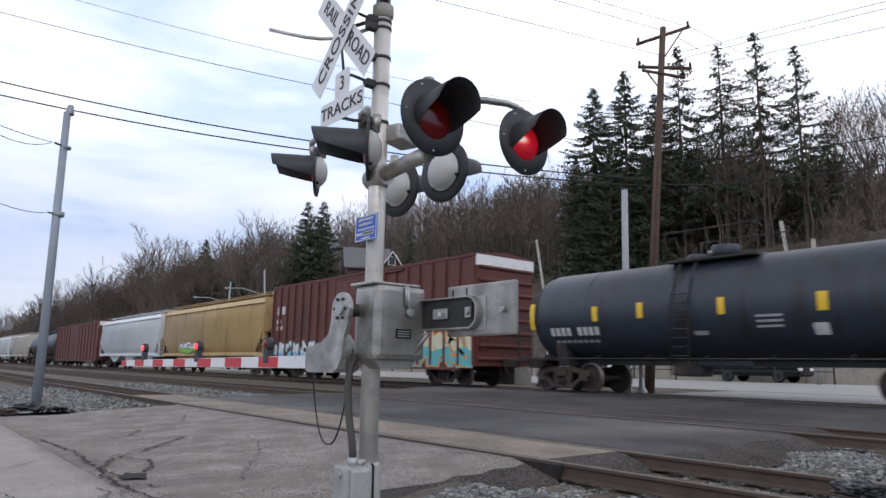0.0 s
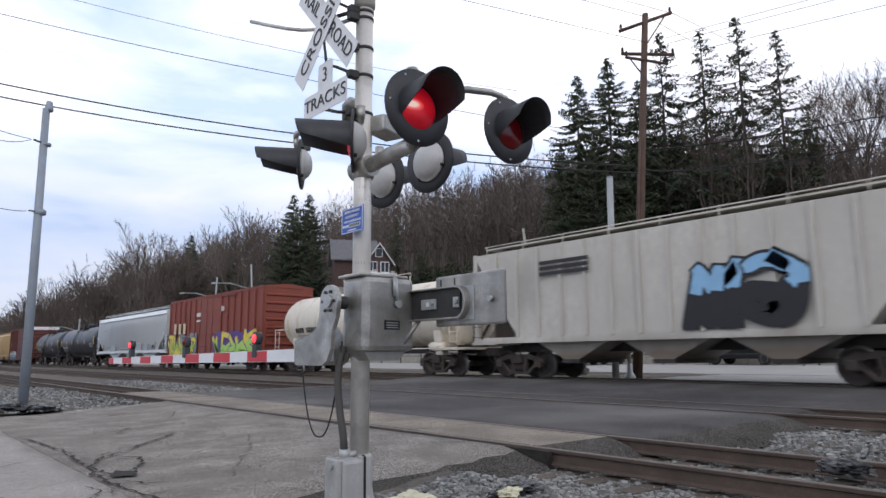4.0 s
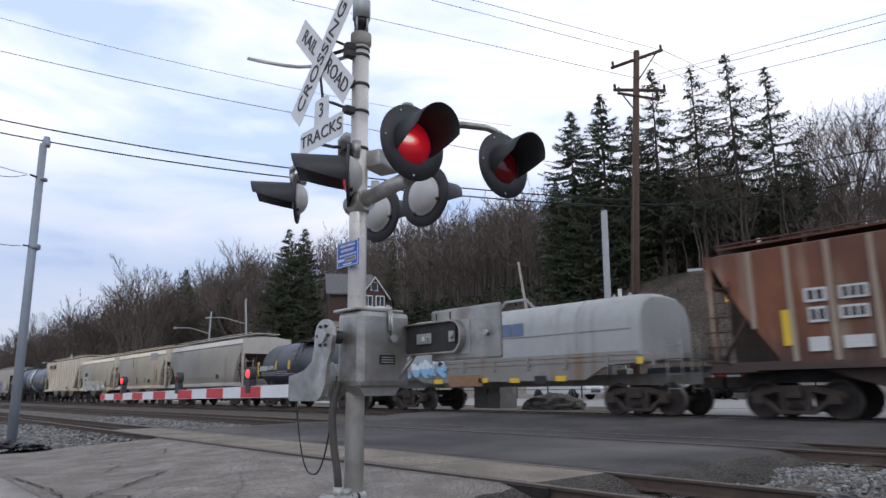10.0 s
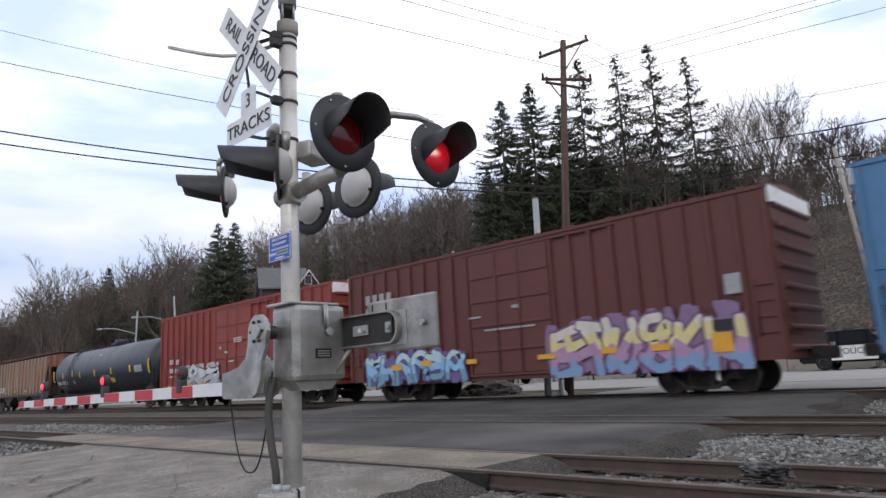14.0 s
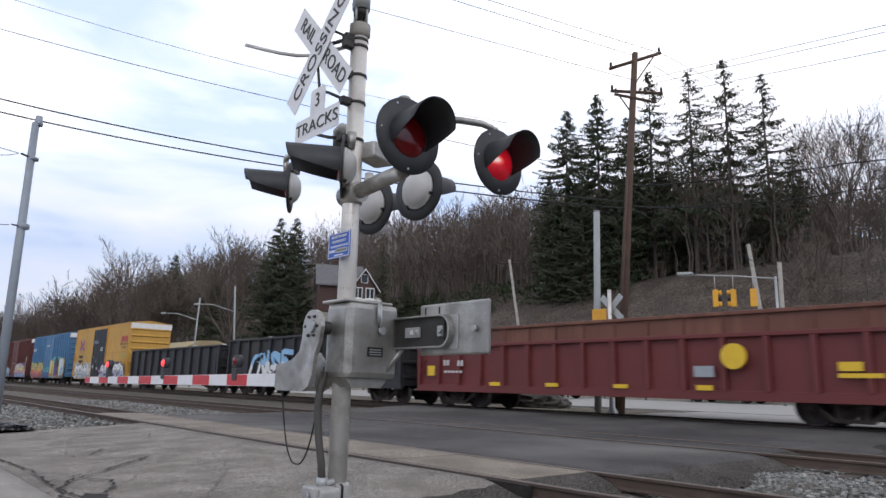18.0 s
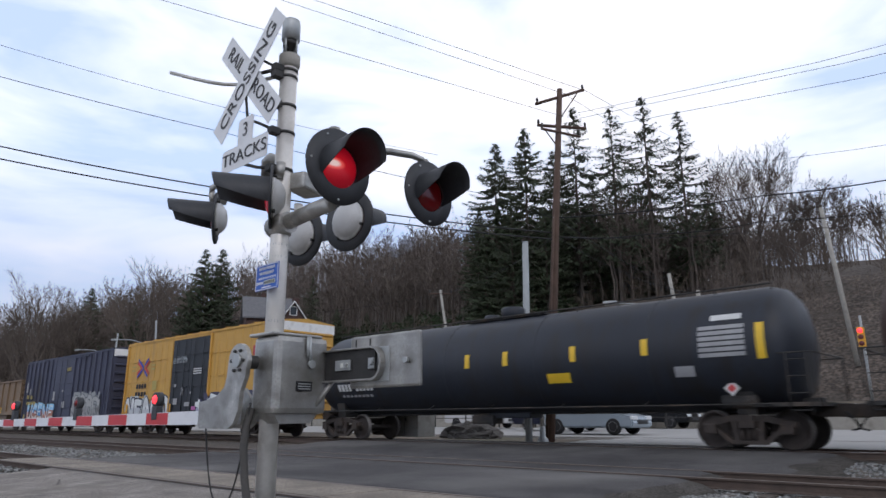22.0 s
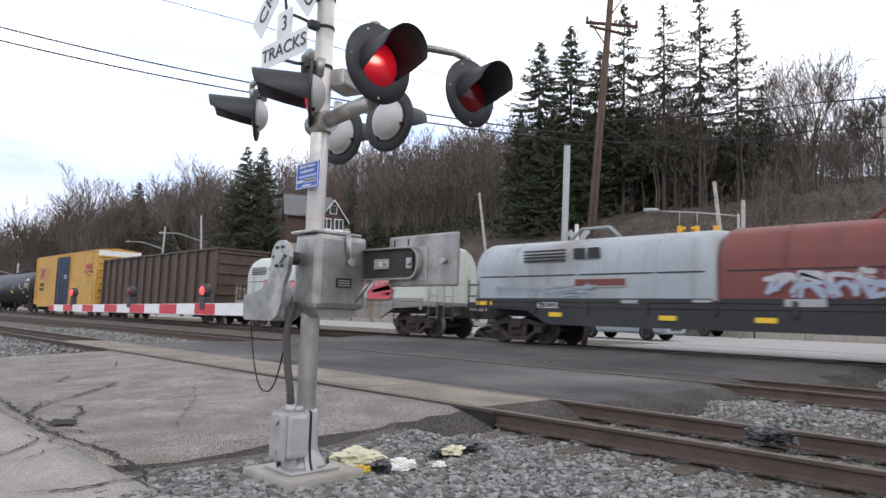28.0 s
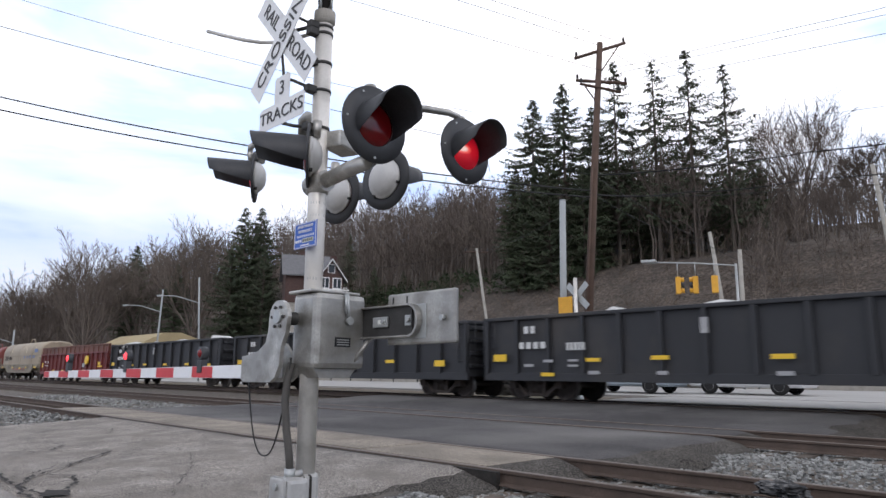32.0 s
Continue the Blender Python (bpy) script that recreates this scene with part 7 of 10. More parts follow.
graffiti(c, -7.3, -1.6, 0.45, 1.95, ((0.55, 0.42, 0.33), (0.58, 0.55, 0.36), (0.36, 0.55, 0.48)), BLACK_G, 12, cloud=(0.50, 0.55, 0.45), shine=WHITE_G, letters=5, x=-W - 0.11, fat=0.18)
marks(c, [(4.3, 1.05, 0.35, 0.13), (2.6, 1.05, 0.35, 0.13), (-3.2, 1.05, 0.35, 0.13), (-5.3, 1.05, 0.35, 0.13), (6.7, 0.95, 0.4, 0.16)], signal_yellow, x=-W - 0.16, name="reflective_strip")
c, n = boxcar(-274.1, -290.2, 4.97, maroon_box, "maroon boxcar with blue and yellow graffiti", 18)
marks(c, text_rows(6.2, 3.7, 1.6, 0.35, 4) + text_rows(6.2, 3.2, 1.6, 0.35, 4) + [(-7.0, 2.5, 0.4, 0.5), (0.0, 2.05, 2.0, 0.06), (1.4, 2.5, 0.5, 0.06), (-0.3, 2.7, 0.3, 0.1)], mark_dim, x=-W - 0.115)
graffiti(c, 2.0, 7.0, 0.5, 1.6, ((0.16, 0.32, 0.42), SKY_G, (0.45, 0.62, 0.66)), (0.07, 0.06, 0.16), 13, cloud=(0.15, 0.12, 0.26), letters=6, x=-W - 0.11)
graffiti(c, -7.1, -1.5, 0.5, 1.98, ((0.20, 0.32, 0.50), (0.42, 0.25, 0.38), (0.66, 0.58, 0.26), (0.62, 0.58, 0.50)), (0.16, 0.08, 0.16), 14, cloud=(0.24, 0.15, 0.26), letters=6, x=-W - 0.11, fat=0.19)
marks(c, [(-6.6, 1.11, 0.5, 0.48), (-3.46, 1.12, 0.48, 0.17), (-4.99, 1.1, 0.54, 0.17), (-1.36, 1.08, 0.62, 0.14), (1.61, 1.1, 0.44, 0.15), (3.73, 1.16, 0.48, 0.19), (5.24, 1.08, 0.59, 0.19)], signal_yellow, x=-W - 0.165, name="reflective_strip")
marks(c, [(-6.65, 1.53, 0.48, 0.26)], mark_black, x=-W - 0.165, name="label_plate")
c, n = boxcar(-292.0, -307.1, 4.97, blue_box, "blue boxcar with bright orange and yellow graffiti", 14)
marks(c, [(0.26, 3.78, 1.34, 0.07), (0.26, 3.66, 1.34, 0.07)] + text_rows(6.3, 3.4, 1.2, 0.3, 4), mark_white, x=-W - 0.125)
graffiti(c, -7.1, -1.3, 0.55, 2.4, (ORANGE_G, YEL_G, YEL_G, (0.70, 0.66, 0.25)), (0.16, 0.09, 0.03), 15, cloud=TEAL_G, shine=CREAM_G, letters=5, x=-W - 0.11, fat=0.19)
marks(c, [(-3.37, 0.75, 4.31, 0.50)], graf((0.62, 0.16, 0.04)), name="paint_field", x=-W - 0.105)
graffiti(c, -4.75, -3.65, 0.75, 2.35, (PURPLE_G, (0.06, 0.03, 0.08)), BLACK_G, 32, letters=1, x=-W - 0.20, word="O", fat=0.26)
graffiti(c, -7.0, -5.75, 0.7, 2.2, (SKY_G, WHITE_G), TEAL_G, 33, cloud=WHITE_G, letters=2, x=-W - 0.20)
graffiti(c, 1.6, 7.2, 0.45, 2.0, ((0.45, 0.12, 0.10), ORANGE_G, YEL_G, (0.55, 0.55, 0.15)), BLACK_G, 30, cloud=(0.10, 0.20, 0.16), shine=MAG_G, letters=6, x=-W - 0.11, fat=0.18)
graffiti(c, -1.2, 1.4, 0.5, 1.6, ((0.05, 0.12, 0.3), TEAL_G), (0.04, 0.08, 0.2), 31, letters=4, x=-W - 0.135)


def yellow_boxcar(front, rear, seed, door, tags):
    """A yellow boxcar with ledges on its panels, a crossed red and blue sign, dark doors and a slogan."""
    c, n = boxcar(front, rear, 5.02, yellow_box, "yellow boxcar with dark double doors and a red and blue logo", 16, door_mat=door, two_doors=True, smooth_side=True)
    y, z = n / 2 - 2.2, 3.40
    blue_l, red_l = graf((0.06, 0.08, 0.42)), graf((0.60, 0.07, 0.06))
    for mm, u0, v0, u1, v1 in ((blue_l, -0.70, 0.48, 0.04, 0.0), (blue_l, -0.70, -0.48, 0.04, 0.0), (red_l, -0.77, 0.31, -0.22, 0.0), (red_l, -0.77, -0.31, -0.22, 0.0),
                               (blue_l, 0.10, 0.14, 0.56, 0.48), (blue_l, 0.10, -0.14, 0.56, -0.48), (red_l, 0.20, 0.0, 0.72, 0.33), (red_l, 0.20, 0.0, 0.72, -0.33)):
        part("logo", fixed(prism(bmesh.new(), [(y - u0, z + v0 - 0.075), (y - u1, z + v1 - 0.075), (y - u1, z + v1 + 0.075), (y - u0, z + v0 + 0.075)], -W - 0.045, -W - 0.037, "x")), mm, c)
    marks(c, text_rows(y + 0.1, 2.40, 1.3, 0.24, 4) + text_rows(y + 0.1, 1.98, 1.4, 0.24, 4), mark_black, x=-W - 0.04)
    marks(c, [(y + 1.2, 3.5, 0.42, 0.08), (y + 1.2, 3.3, 0.42, 0.1), (y - 1.2, 3.5, 0.42, 0.08), (y - 1.2, 3.3, 0.42, 0.1), (y - 1.5, 2.4, 0.5, 0.5)], mark_gold, x=-W - 0.04)
    marks(c, [(-5.9, 3.62, 0.42, 0.44), (-6.45, 3.62, 0.42, 0.44), (-6.98, 3.62, 0.42, 0.44)], graf((0.48, 0.06, 0.06)), name="logo_bar", x=-W - 0.04)
    for words, zz, sc in (("Railcar Pooling", 3.24, 1.15), ("Experts", 2.98, 1.1)):
        lettering("letters", words, 0.27, mark_black, c, pose(-W - 0.045, -6.45, zz, 90, 0, -90), sc)
    marks(c, [(-0.9, 3.05 - 0.11 * k, 0.9, 0.06) for k in range(3)], mark_white, x=-W - 0.115)
    marks(c, [(-6.2 - 0.9 * k, 2.35, 0.5, 0.35) for k in range(2)], mark_gold, x=-W - 0.04)
    marks(c, [(n / 2 - 0.7, 1.2, 0.24, 0.5), (-n / 2 + 0.8, 1.2, 0.24, 0.5), (1.65, 1.2, 0.16, 0.4)], signal_yellow, x=-W - 0.12, name="reflective_strip")
    if tags:
        graffiti(c, 1.9, 7.0, 0.55, 1.75, ((0.52, 0.54, 0.56), WHITE_G), (0.02, 0.025, 0.05), seed, cloud=(0.45, 0.48, 0.46), letters=5, word="NEARO" if seed == 22 else "", x=-W - 0.05)
        graffiti(c, -7.3, -1.2, 0.55, 1.72, ((0.40, 0.40, 0.50), WHITE_G), (0.02, 0.02, 0.05), seed + 1, cloud=(0.05, 0.05, 0.10), letters=6, x=-W - 0.13)
        graffiti(c, 0.2, 1.7, 3.4, 3.75, ((0.40, 0.44, 0.45),), (0.06, 0.07, 0.08), seed + 3, letters=5, x=-W - 0.125, fat=0.06)
        marks(c, [(1.3, 2.3, 0.3, 0.14), (1.2, 1.5, 0.5, 0.3), (-0.1, 1.35, 0.5, 0.2), (0.5, 2.0, 0.16, 0.4), (-0.4, 1.9, 0.14, 0.1)], mark_dim, x=-W - 0.12, name="paint_patch")
        marks(c, [(-0.9, 1.15, 0.6, 0.18)], graf(MAG_G), x=-W - 0.122, name="paint_patch")
    return c, n


yellow_boxcar(-309.7, -324.9, 17, black_door, True)
gondola(-325.8, -341.6, 2.55, black_gon, "low black gondola car with pale scrap load", 12, load=load_pale)
c, n = gondola(-342.5, -358.7, 2.75, black_gon, "black gondola car with white graffiti", 14, load=load_pale)
graffiti(c, 0.5, 5.0, 0.8, 2.2, (WHITE_G, SKY_G), BLACK_G, 19, x=-W - 0.12, letters=4)
marks(c, [(-6.0, 1.7, 0.5, 0.35), (-3.0, 0.75, 0.7, 0.14)], mark_yellow, x=-W - 0.10)


def maroon_gondola(front, rear):
    c, n = gondola(front, rear, 1.96, maroon_gon, "maroon gondola car with rusty raised sides and a yellow round mark", 16, floor=0.62, ext=(2.62, gon_rust))
    part("round_mark", lathe(bmesh.new(), [(0.32, -W - 0.195), (0.32, -W - 0.08)], 24, "x"), mark_yellow, c, m=pose(0, -4.13, 1.48))
    marks(c, [(7.4, 1.14, 0.4, 0.36), (4.12, 0.70, 0.47, 0.12), (1.68, 0.70, 0.49, 0.11), (-0.8, 0.70, 0.47, 0.11), (-3.3, 0.70, 0.45, 0.13), (-6.71, 1.22, 0.49, 0.2), (-6.9, 1.02, 0.9, 0.1)], mark_yellow, x=-W - 0.10, name="reflective_strip")
    marks(c, text_rows(6.57, 1.42, 0.35, 0.19, 2) + text_rows(5.83, 1.4, 0.34, 0.19, 2) + text_rows(6.2, 1.1, 1.0, 0.08, 5), mark_white, x=-W - 0.10)
    marks(c, [(-3.3, 1.11, 0.54, 0.28)], mark_grey, x=-W - 0.10, name="label_plate")
    return c, n


maroon_gondola(-359.4, -376.2)
c, n = coil_car(-377.1, -390.0, "pale blue-grey coil car with black logo bars", coil_frame, ((0.09, 0.93, coil_pale),), H=3.57, deck=1.30)
marks(c, [(3.9, 2.9, 1.6, 0.09), (3.9, 2.75, 1.6, 0.09), (3.9, 2.6, 1.6, 0.09), (2.5, 2.75, 0.5, 0.45), (1.9, 2.75, 0.5, 0.45)], mark_black, x=-W + 0.06, name="logo_bar")
marks(c, [(0.1, 2.85, 1.5, 0.16), (0.1, 2.6, 1.5, 0.16), (-2.6, 2.65, 0.9, 0.5)], mark_dim, x=-W + 0.06)
marks(c, [(-4.73, 1.0, 0.51, 0.2), (3.15, 0.98, 0.45, 0.15), (0.77, 0.98, 0.46, 0.15), (-1.57, 0.98, 0.44, 0.15)], mark_yellow, name="reflective_strip")
marks(c, [(-3.3, 0.98, 0.45, 0.24), (0.0, 1.0, 0.3, 0.1)], mark_white, name="label_plate")
c, n = coal_hopper(-390.4, -405.8, 3.48, coal_tan, "dusty tan coal hopper car with a rusty end", coal_end)
marks(c, [(5.97, 1.62, 0.2, 0.87)] + [(y, 1.38, 0.16, 0.43) for y in (2.81, -0.3, -3.4)] + [(-6.4, 1.62, 0.2, 0.87)], mark_yellow, x=-W - 0.06, name="reflective_strip")
marks(c, text_rows(3.93, 2.7, 1.28, 0.21, 5) + text_rows(3.91, 2.23, 1.33, 0.18, 6), end_shade_stencil, x=-W + 0.03)
c, n = boxcar(-406.6, -422.0, 4.97, navy_box, "dark navy boxcar with blue and white graffiti", 14)
graffiti(c, 0.9, 6.4, 0.55, 1.72, ((0.60, 0.55, 0.48), (0.42, 0.16, 0.10), (0.10, 0.30, 0.55), (0.30, 0.58, 0.78)), BLACK_G, 20, word="UGENE", x=-W - 0.11, shine=WHITE_G, fat=0.19)
graffiti(c, -6.5, -2.2, 0.6, 2.2, ((0.30, 0.30, 0.29), (0.40, 0.40, 0.38)), (0.12, 0.13, 0.14), 21, cloud=(0.30, 0.31, 0.30), letters=4, x=-W - 0.11)
marks(c, text_rows(6.54, 2.24, 0.51, 0.26, 2) + text_rows(5.8, 2.21, 0.43, 0.25, 2) + text_rows(5.77, 1.80, 1.97, 0.2, 6) + [(-0.95, 3.80 + 0.08 * k, 0.75, 0.05) for k in range(3)] + [(6.95, 0.9, 0.3, 0.24)], mark_gold, x=-W - 0.12)
marks(c, [(1.35, 2.2, 0.35, 0.6), (-0.5, 1.6, 0.5, 0.4), (6.9, 2.9, 0.3, 0.7), (6.2, 2.6, 0.2, 0.4), (-0.2, 2.5, 0.3, 0.12)], mark_dim, x=-W - 0.115, name="paint_patch")
yellow_boxcar(-424.0, -439.0, 22, black_door, True)
TANK_RIGHT = (
    (-441.2, -460.0, tank_soot, 2.37, ((-5.37, 2.4), (-3.18, 2.37), (-0.77, 2.38)), ((-7.5, 3.0, 0.76, 0.14, 0), (-6.38, 1.73, 0.52, 0.26, 1)), (-7.38, 2.42, 1.13, 0.8), (-2.64, 1.72), (-7.44, 1.29)),
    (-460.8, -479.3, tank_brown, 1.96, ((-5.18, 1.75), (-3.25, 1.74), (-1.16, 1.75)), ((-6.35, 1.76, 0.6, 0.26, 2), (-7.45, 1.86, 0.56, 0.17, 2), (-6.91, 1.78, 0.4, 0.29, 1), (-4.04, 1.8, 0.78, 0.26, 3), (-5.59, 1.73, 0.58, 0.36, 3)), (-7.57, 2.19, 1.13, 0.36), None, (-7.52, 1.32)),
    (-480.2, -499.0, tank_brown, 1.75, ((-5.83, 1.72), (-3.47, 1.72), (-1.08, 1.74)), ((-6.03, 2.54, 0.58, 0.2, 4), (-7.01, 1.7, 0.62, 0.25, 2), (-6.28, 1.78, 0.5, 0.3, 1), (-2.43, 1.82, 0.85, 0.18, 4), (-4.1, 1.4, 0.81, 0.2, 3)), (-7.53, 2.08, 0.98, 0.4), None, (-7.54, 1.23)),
    (-500.1, -518.7, tank_soot, 2.35, ((-4.96, 2.32), (-2.3, 2.32)), ((-7.4, 3.0, 0.83, 0.1, 0), (-7.3, 2.88, 0.83, 0.08, 0), (-5.65, 2.11, 1.18, 0.06, 1), (-6.17, 1.76, 0.54, 0.28, 1)), (-7.25, 2.41, 1.17, 0.49), (-1.87, 1.82), (-7.23, 1.38)))
for a, b_, mm, z_end, strips, patches, panel, yellow, plac in TANK_RIGHT:
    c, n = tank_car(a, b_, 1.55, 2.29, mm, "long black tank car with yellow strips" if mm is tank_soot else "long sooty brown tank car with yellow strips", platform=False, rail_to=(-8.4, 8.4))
    tank_patch(c, 1.55, 2.29, [(-n / 2 + 1.1, z_end, 0.2, 0.86), (n / 2 - 1.1, z_end, 0.2, 0.86)] + [(y_, z_, 0.19, 0.43) for y_, z_ in strips] + [(-y_, z_, 0.19, 0.43) for y_, z_ in strips], mark_yellow, "reflective_strip")
    tank_patch(c, 1.55, 2.29, text_rows(n / 2 - 3.0, 1.75, 2.0, 0.25, 10, 0.28, (4,)), mark_white)
    tank_patch(c, 1.55, 2.29, text_rows(n / 2 - 3.0, 1.45, 1.8, 0.08, 8), mark_dim)
    for y_, z_, l_, h_, k_ in patches:
        tank_patch(c, 1.55, 2.29, [(y_, z_, l_, h_)], (mark_white, mark_dim, mark_pink, mark_olive, mark_tan)[k_])
    y_, z_, l_, h_ = panel
    rows_ = max(3, int(h_ / 0.12))
    tank_patch(c, 1.55, 2.29, [(y_, z_ - h_ / 2 + h_ * (i + 0.5) / rows_, l_, h_ / rows_ * 0.72) for i in range(rows_)], mark_dim, "data_panel")
    if yellow:
        tank_patch(c, 1.55, 2.29, [(yellow[0], yellow[1], 0.78, 0.27)], mark_yellow, "yellow_panel")
    tank_placard(c, 1.55, 2.29, *plac)
    part("walkway", bx(-0.5, 0.5, -1.6, 1.6, 3.80, 3.86), frame_black, c)
yellow_boxcar(-520.1, -536.8, 24, blue_door, False)
gondola(-538.0, -556.3, 3.9, brown_gon, "high brown gondola car with closely spaced ribs", 15, high=True)
c, n = coil_car(-558.3, -573.5, "pale green coil car with pink graffiti", coil_frame, ((0.06, 0.94, coil_green),), H=3.4)
graffiti(c, -5.0, 5.0, 1.3, 2.15, ((0.62, 0.10, 0.12), (0.70, 0.28, 0.28)), (0.20, 0.05, 0.06), 26, x=-W + 0.03, letters=6, fat=0.2)
marks(c, [(5.4, 2.75 - 0.1 * k, 1.4, 0.05) for k in range(4)] + [(4.2, 2.6, 0.42, 0.32), (3.7, 2.6, 0.42, 0.32)], mark_black, x=-W + 0.055, name="logo_bar")
c, n = coil_car(-574.8, -592.0, "black coil car with one silver hood and one red hood", black_gon, ((0.02, 0.50, coil_red), (0.50, 0.985, coil_pale)), H=3.2)
marks(c, [(5.4, 2.75, 1.6, 0.06), (5.4, 2.65, 1.6, 0.06), (5.4, 2.55, 1.6, 0.06), (5.4, 2.45, 1.6, 0.06), (4.1, 2.62, 0.42, 0.32), (3.6, 2.62, 0.42, 0.32)], mark_black, x=-W + 0.055, name="logo_bar")
marks(c, [(3.4, 1.75, 1.8, 0.28)], mark_dim, x=-W + 0.053, name="primer_patch")
marks(c, [(3.4, 1.75, 1.68, 0.2)], coil_red, x=-W + 0.050, name="primer_patch")
marks(c, [(4.9, 0.8, 0.48, 0.13), (1.27, 0.77, 0.5, 0.13), (-1.24, 0.77, 0.5, 0.13), (-4.9, 0.79, 0.5, 0.13), (7.8, 1.12, 0.7, 0.13)], mark_yellow, name="reflective_strip")
marks(c, [(-2.11, 1.19, 0.9, 0.18), (0.33, 1.22, 0.5, 0.07), (2.4, 1.2, 0.5, 0.09)], mark_dim)
lettering("letters", "612222", 0.26, mark_white, c, pose(-W - 0.004, 5.2, 1.07, 90, 0, -90))
graffiti(c, 3.6, 7.4, 1.35, 1.75, ((0.27, 0.33, 0.38), (0.30, 0.34, 0.37)), (0.33, 0.36, 0.37), 36, x=-W + 0.05, letters=6, fat=0.07)
graffiti(c, -4.6, -1.2, 1.35, 2.0, ((0.3, 0.36, 0.45), (0.42, 0.44, 0.47)), (0.20, 0.06, 0.06), 27, x=-W + 0.045, letters=5, fat=0.12)
c, n = coil_car(-593.0, -608.0, "dusty tan coil car with one long hood", tan_frame, ((0.05, 0.95, coil_tan),), H=3.35)
marks(c, [(-5.33, 2.46, 1.02, 0.31)] + [(y, 1.92, 0.25, 0.26) for y in (-1.55, -2.45, -3.14, -3.74, -4.42, -4.88)], graf((0.12, 0.18, 0.34)), x=-W + 0.055, name="paint_patch")
marks(c, [(4.9, 2.0 - 0.1 * k, 1.4, 0.05) for k in range(4)] + [(3.8, 1.85, 0.4, 0.32), (3.3, 1.85, 0.4, 0.32)], end_shade_stencil, x=-W + 0.055, name="logo_bar")
marks(c, [(y, 2.55, 0.12, 0.5) for y in (3.2, -2.0, -5.1)], mark_cream, x=-W + 0.08, name="strap_mark")
marks(c, [(6.32, 0.99, 0.5, 0.14), (2.2, 0.97, 0.48, 0.13), (-0.47, 0.92, 0.51, 0.14), (-2.61, 0.95, 0.41, 0.14), (-5.57, 0.98, 0.82, 0.12)], mark_yellow, name="reflective_strip")
graffiti(c, -2.4, 2.0, 0.62, 0.88, ((0.16, 0.13, 0.10), (0.40, 0.10, 0.08)), (0.20, 0.16, 0.11), 28, x=-W + 0.01, letters=7, fat=0.07)
maroon_gondola(-608.0, -624.7)
for a, b_ in ((-625.0, -641.6), (-642.7, -659.4), (-659.9, -676.4), (-677.2, -694.0)):
    c, n = gondola(a, b_, 2.34, black_gon, "black gondola car heaped with pale load", 14, load=load_pale)
    marks(c, [(7.4, 1.15, 0.52, 0.22), (5.52, 0.64, 0.48, 0.11), (3.91, 1.06, 0.46, 0.10), (1.85, 1.1, 0.51, 0.11), (-1.23, 1.09, 0.53, 0.12), (-4.2, 1.09, 0.5, 0.12), (-6.9, 1.0, 0.52, 0.21)], mark_yellow, x=-W - 0.10, name="reflective_strip")
    marks(c, text_rows(6.2, 2.0, 0.5, 0.22, 2) + text_rows(6.1, 1.52, 1.1, 0.2, 4) + text_rows(4.5, 1.46, 0.66, 0.22, 5), mark_white, x=-W - 0.10)
    marks(c, [(6.23, 0.91, 0.36, 0.08), (5.5, 1.04, 0.35, 0.08), (4.6, 1.05, 0.35, 0.06), (4.6, 0.9, 0.35, 0.06), (-1.26, 0.70, 0.38, 0.1), (1.8, 0.70, 0.31, 0.1), (3.9, 0.70, 0.36, 0.1), (0.6, 1.9, 0.2, 0.4)], mark_dim, x=-W - 0.10)

# ---- the far side: woods, single trees, poles, wires, houses, street things ----
def at(az, el, d):
    """A place by its bearing from the tracks' direction and its height angle, both in degrees, d metres off."""
    return Vector((d * math.sin(radians(az)), d * math.cos(radians(az)), EYE + d * math.tan(radians(el))))


def on_ground(az, d):
    p = at(az, 0, d)
    return p.x, p.y, ground_z(p.x, p.y)


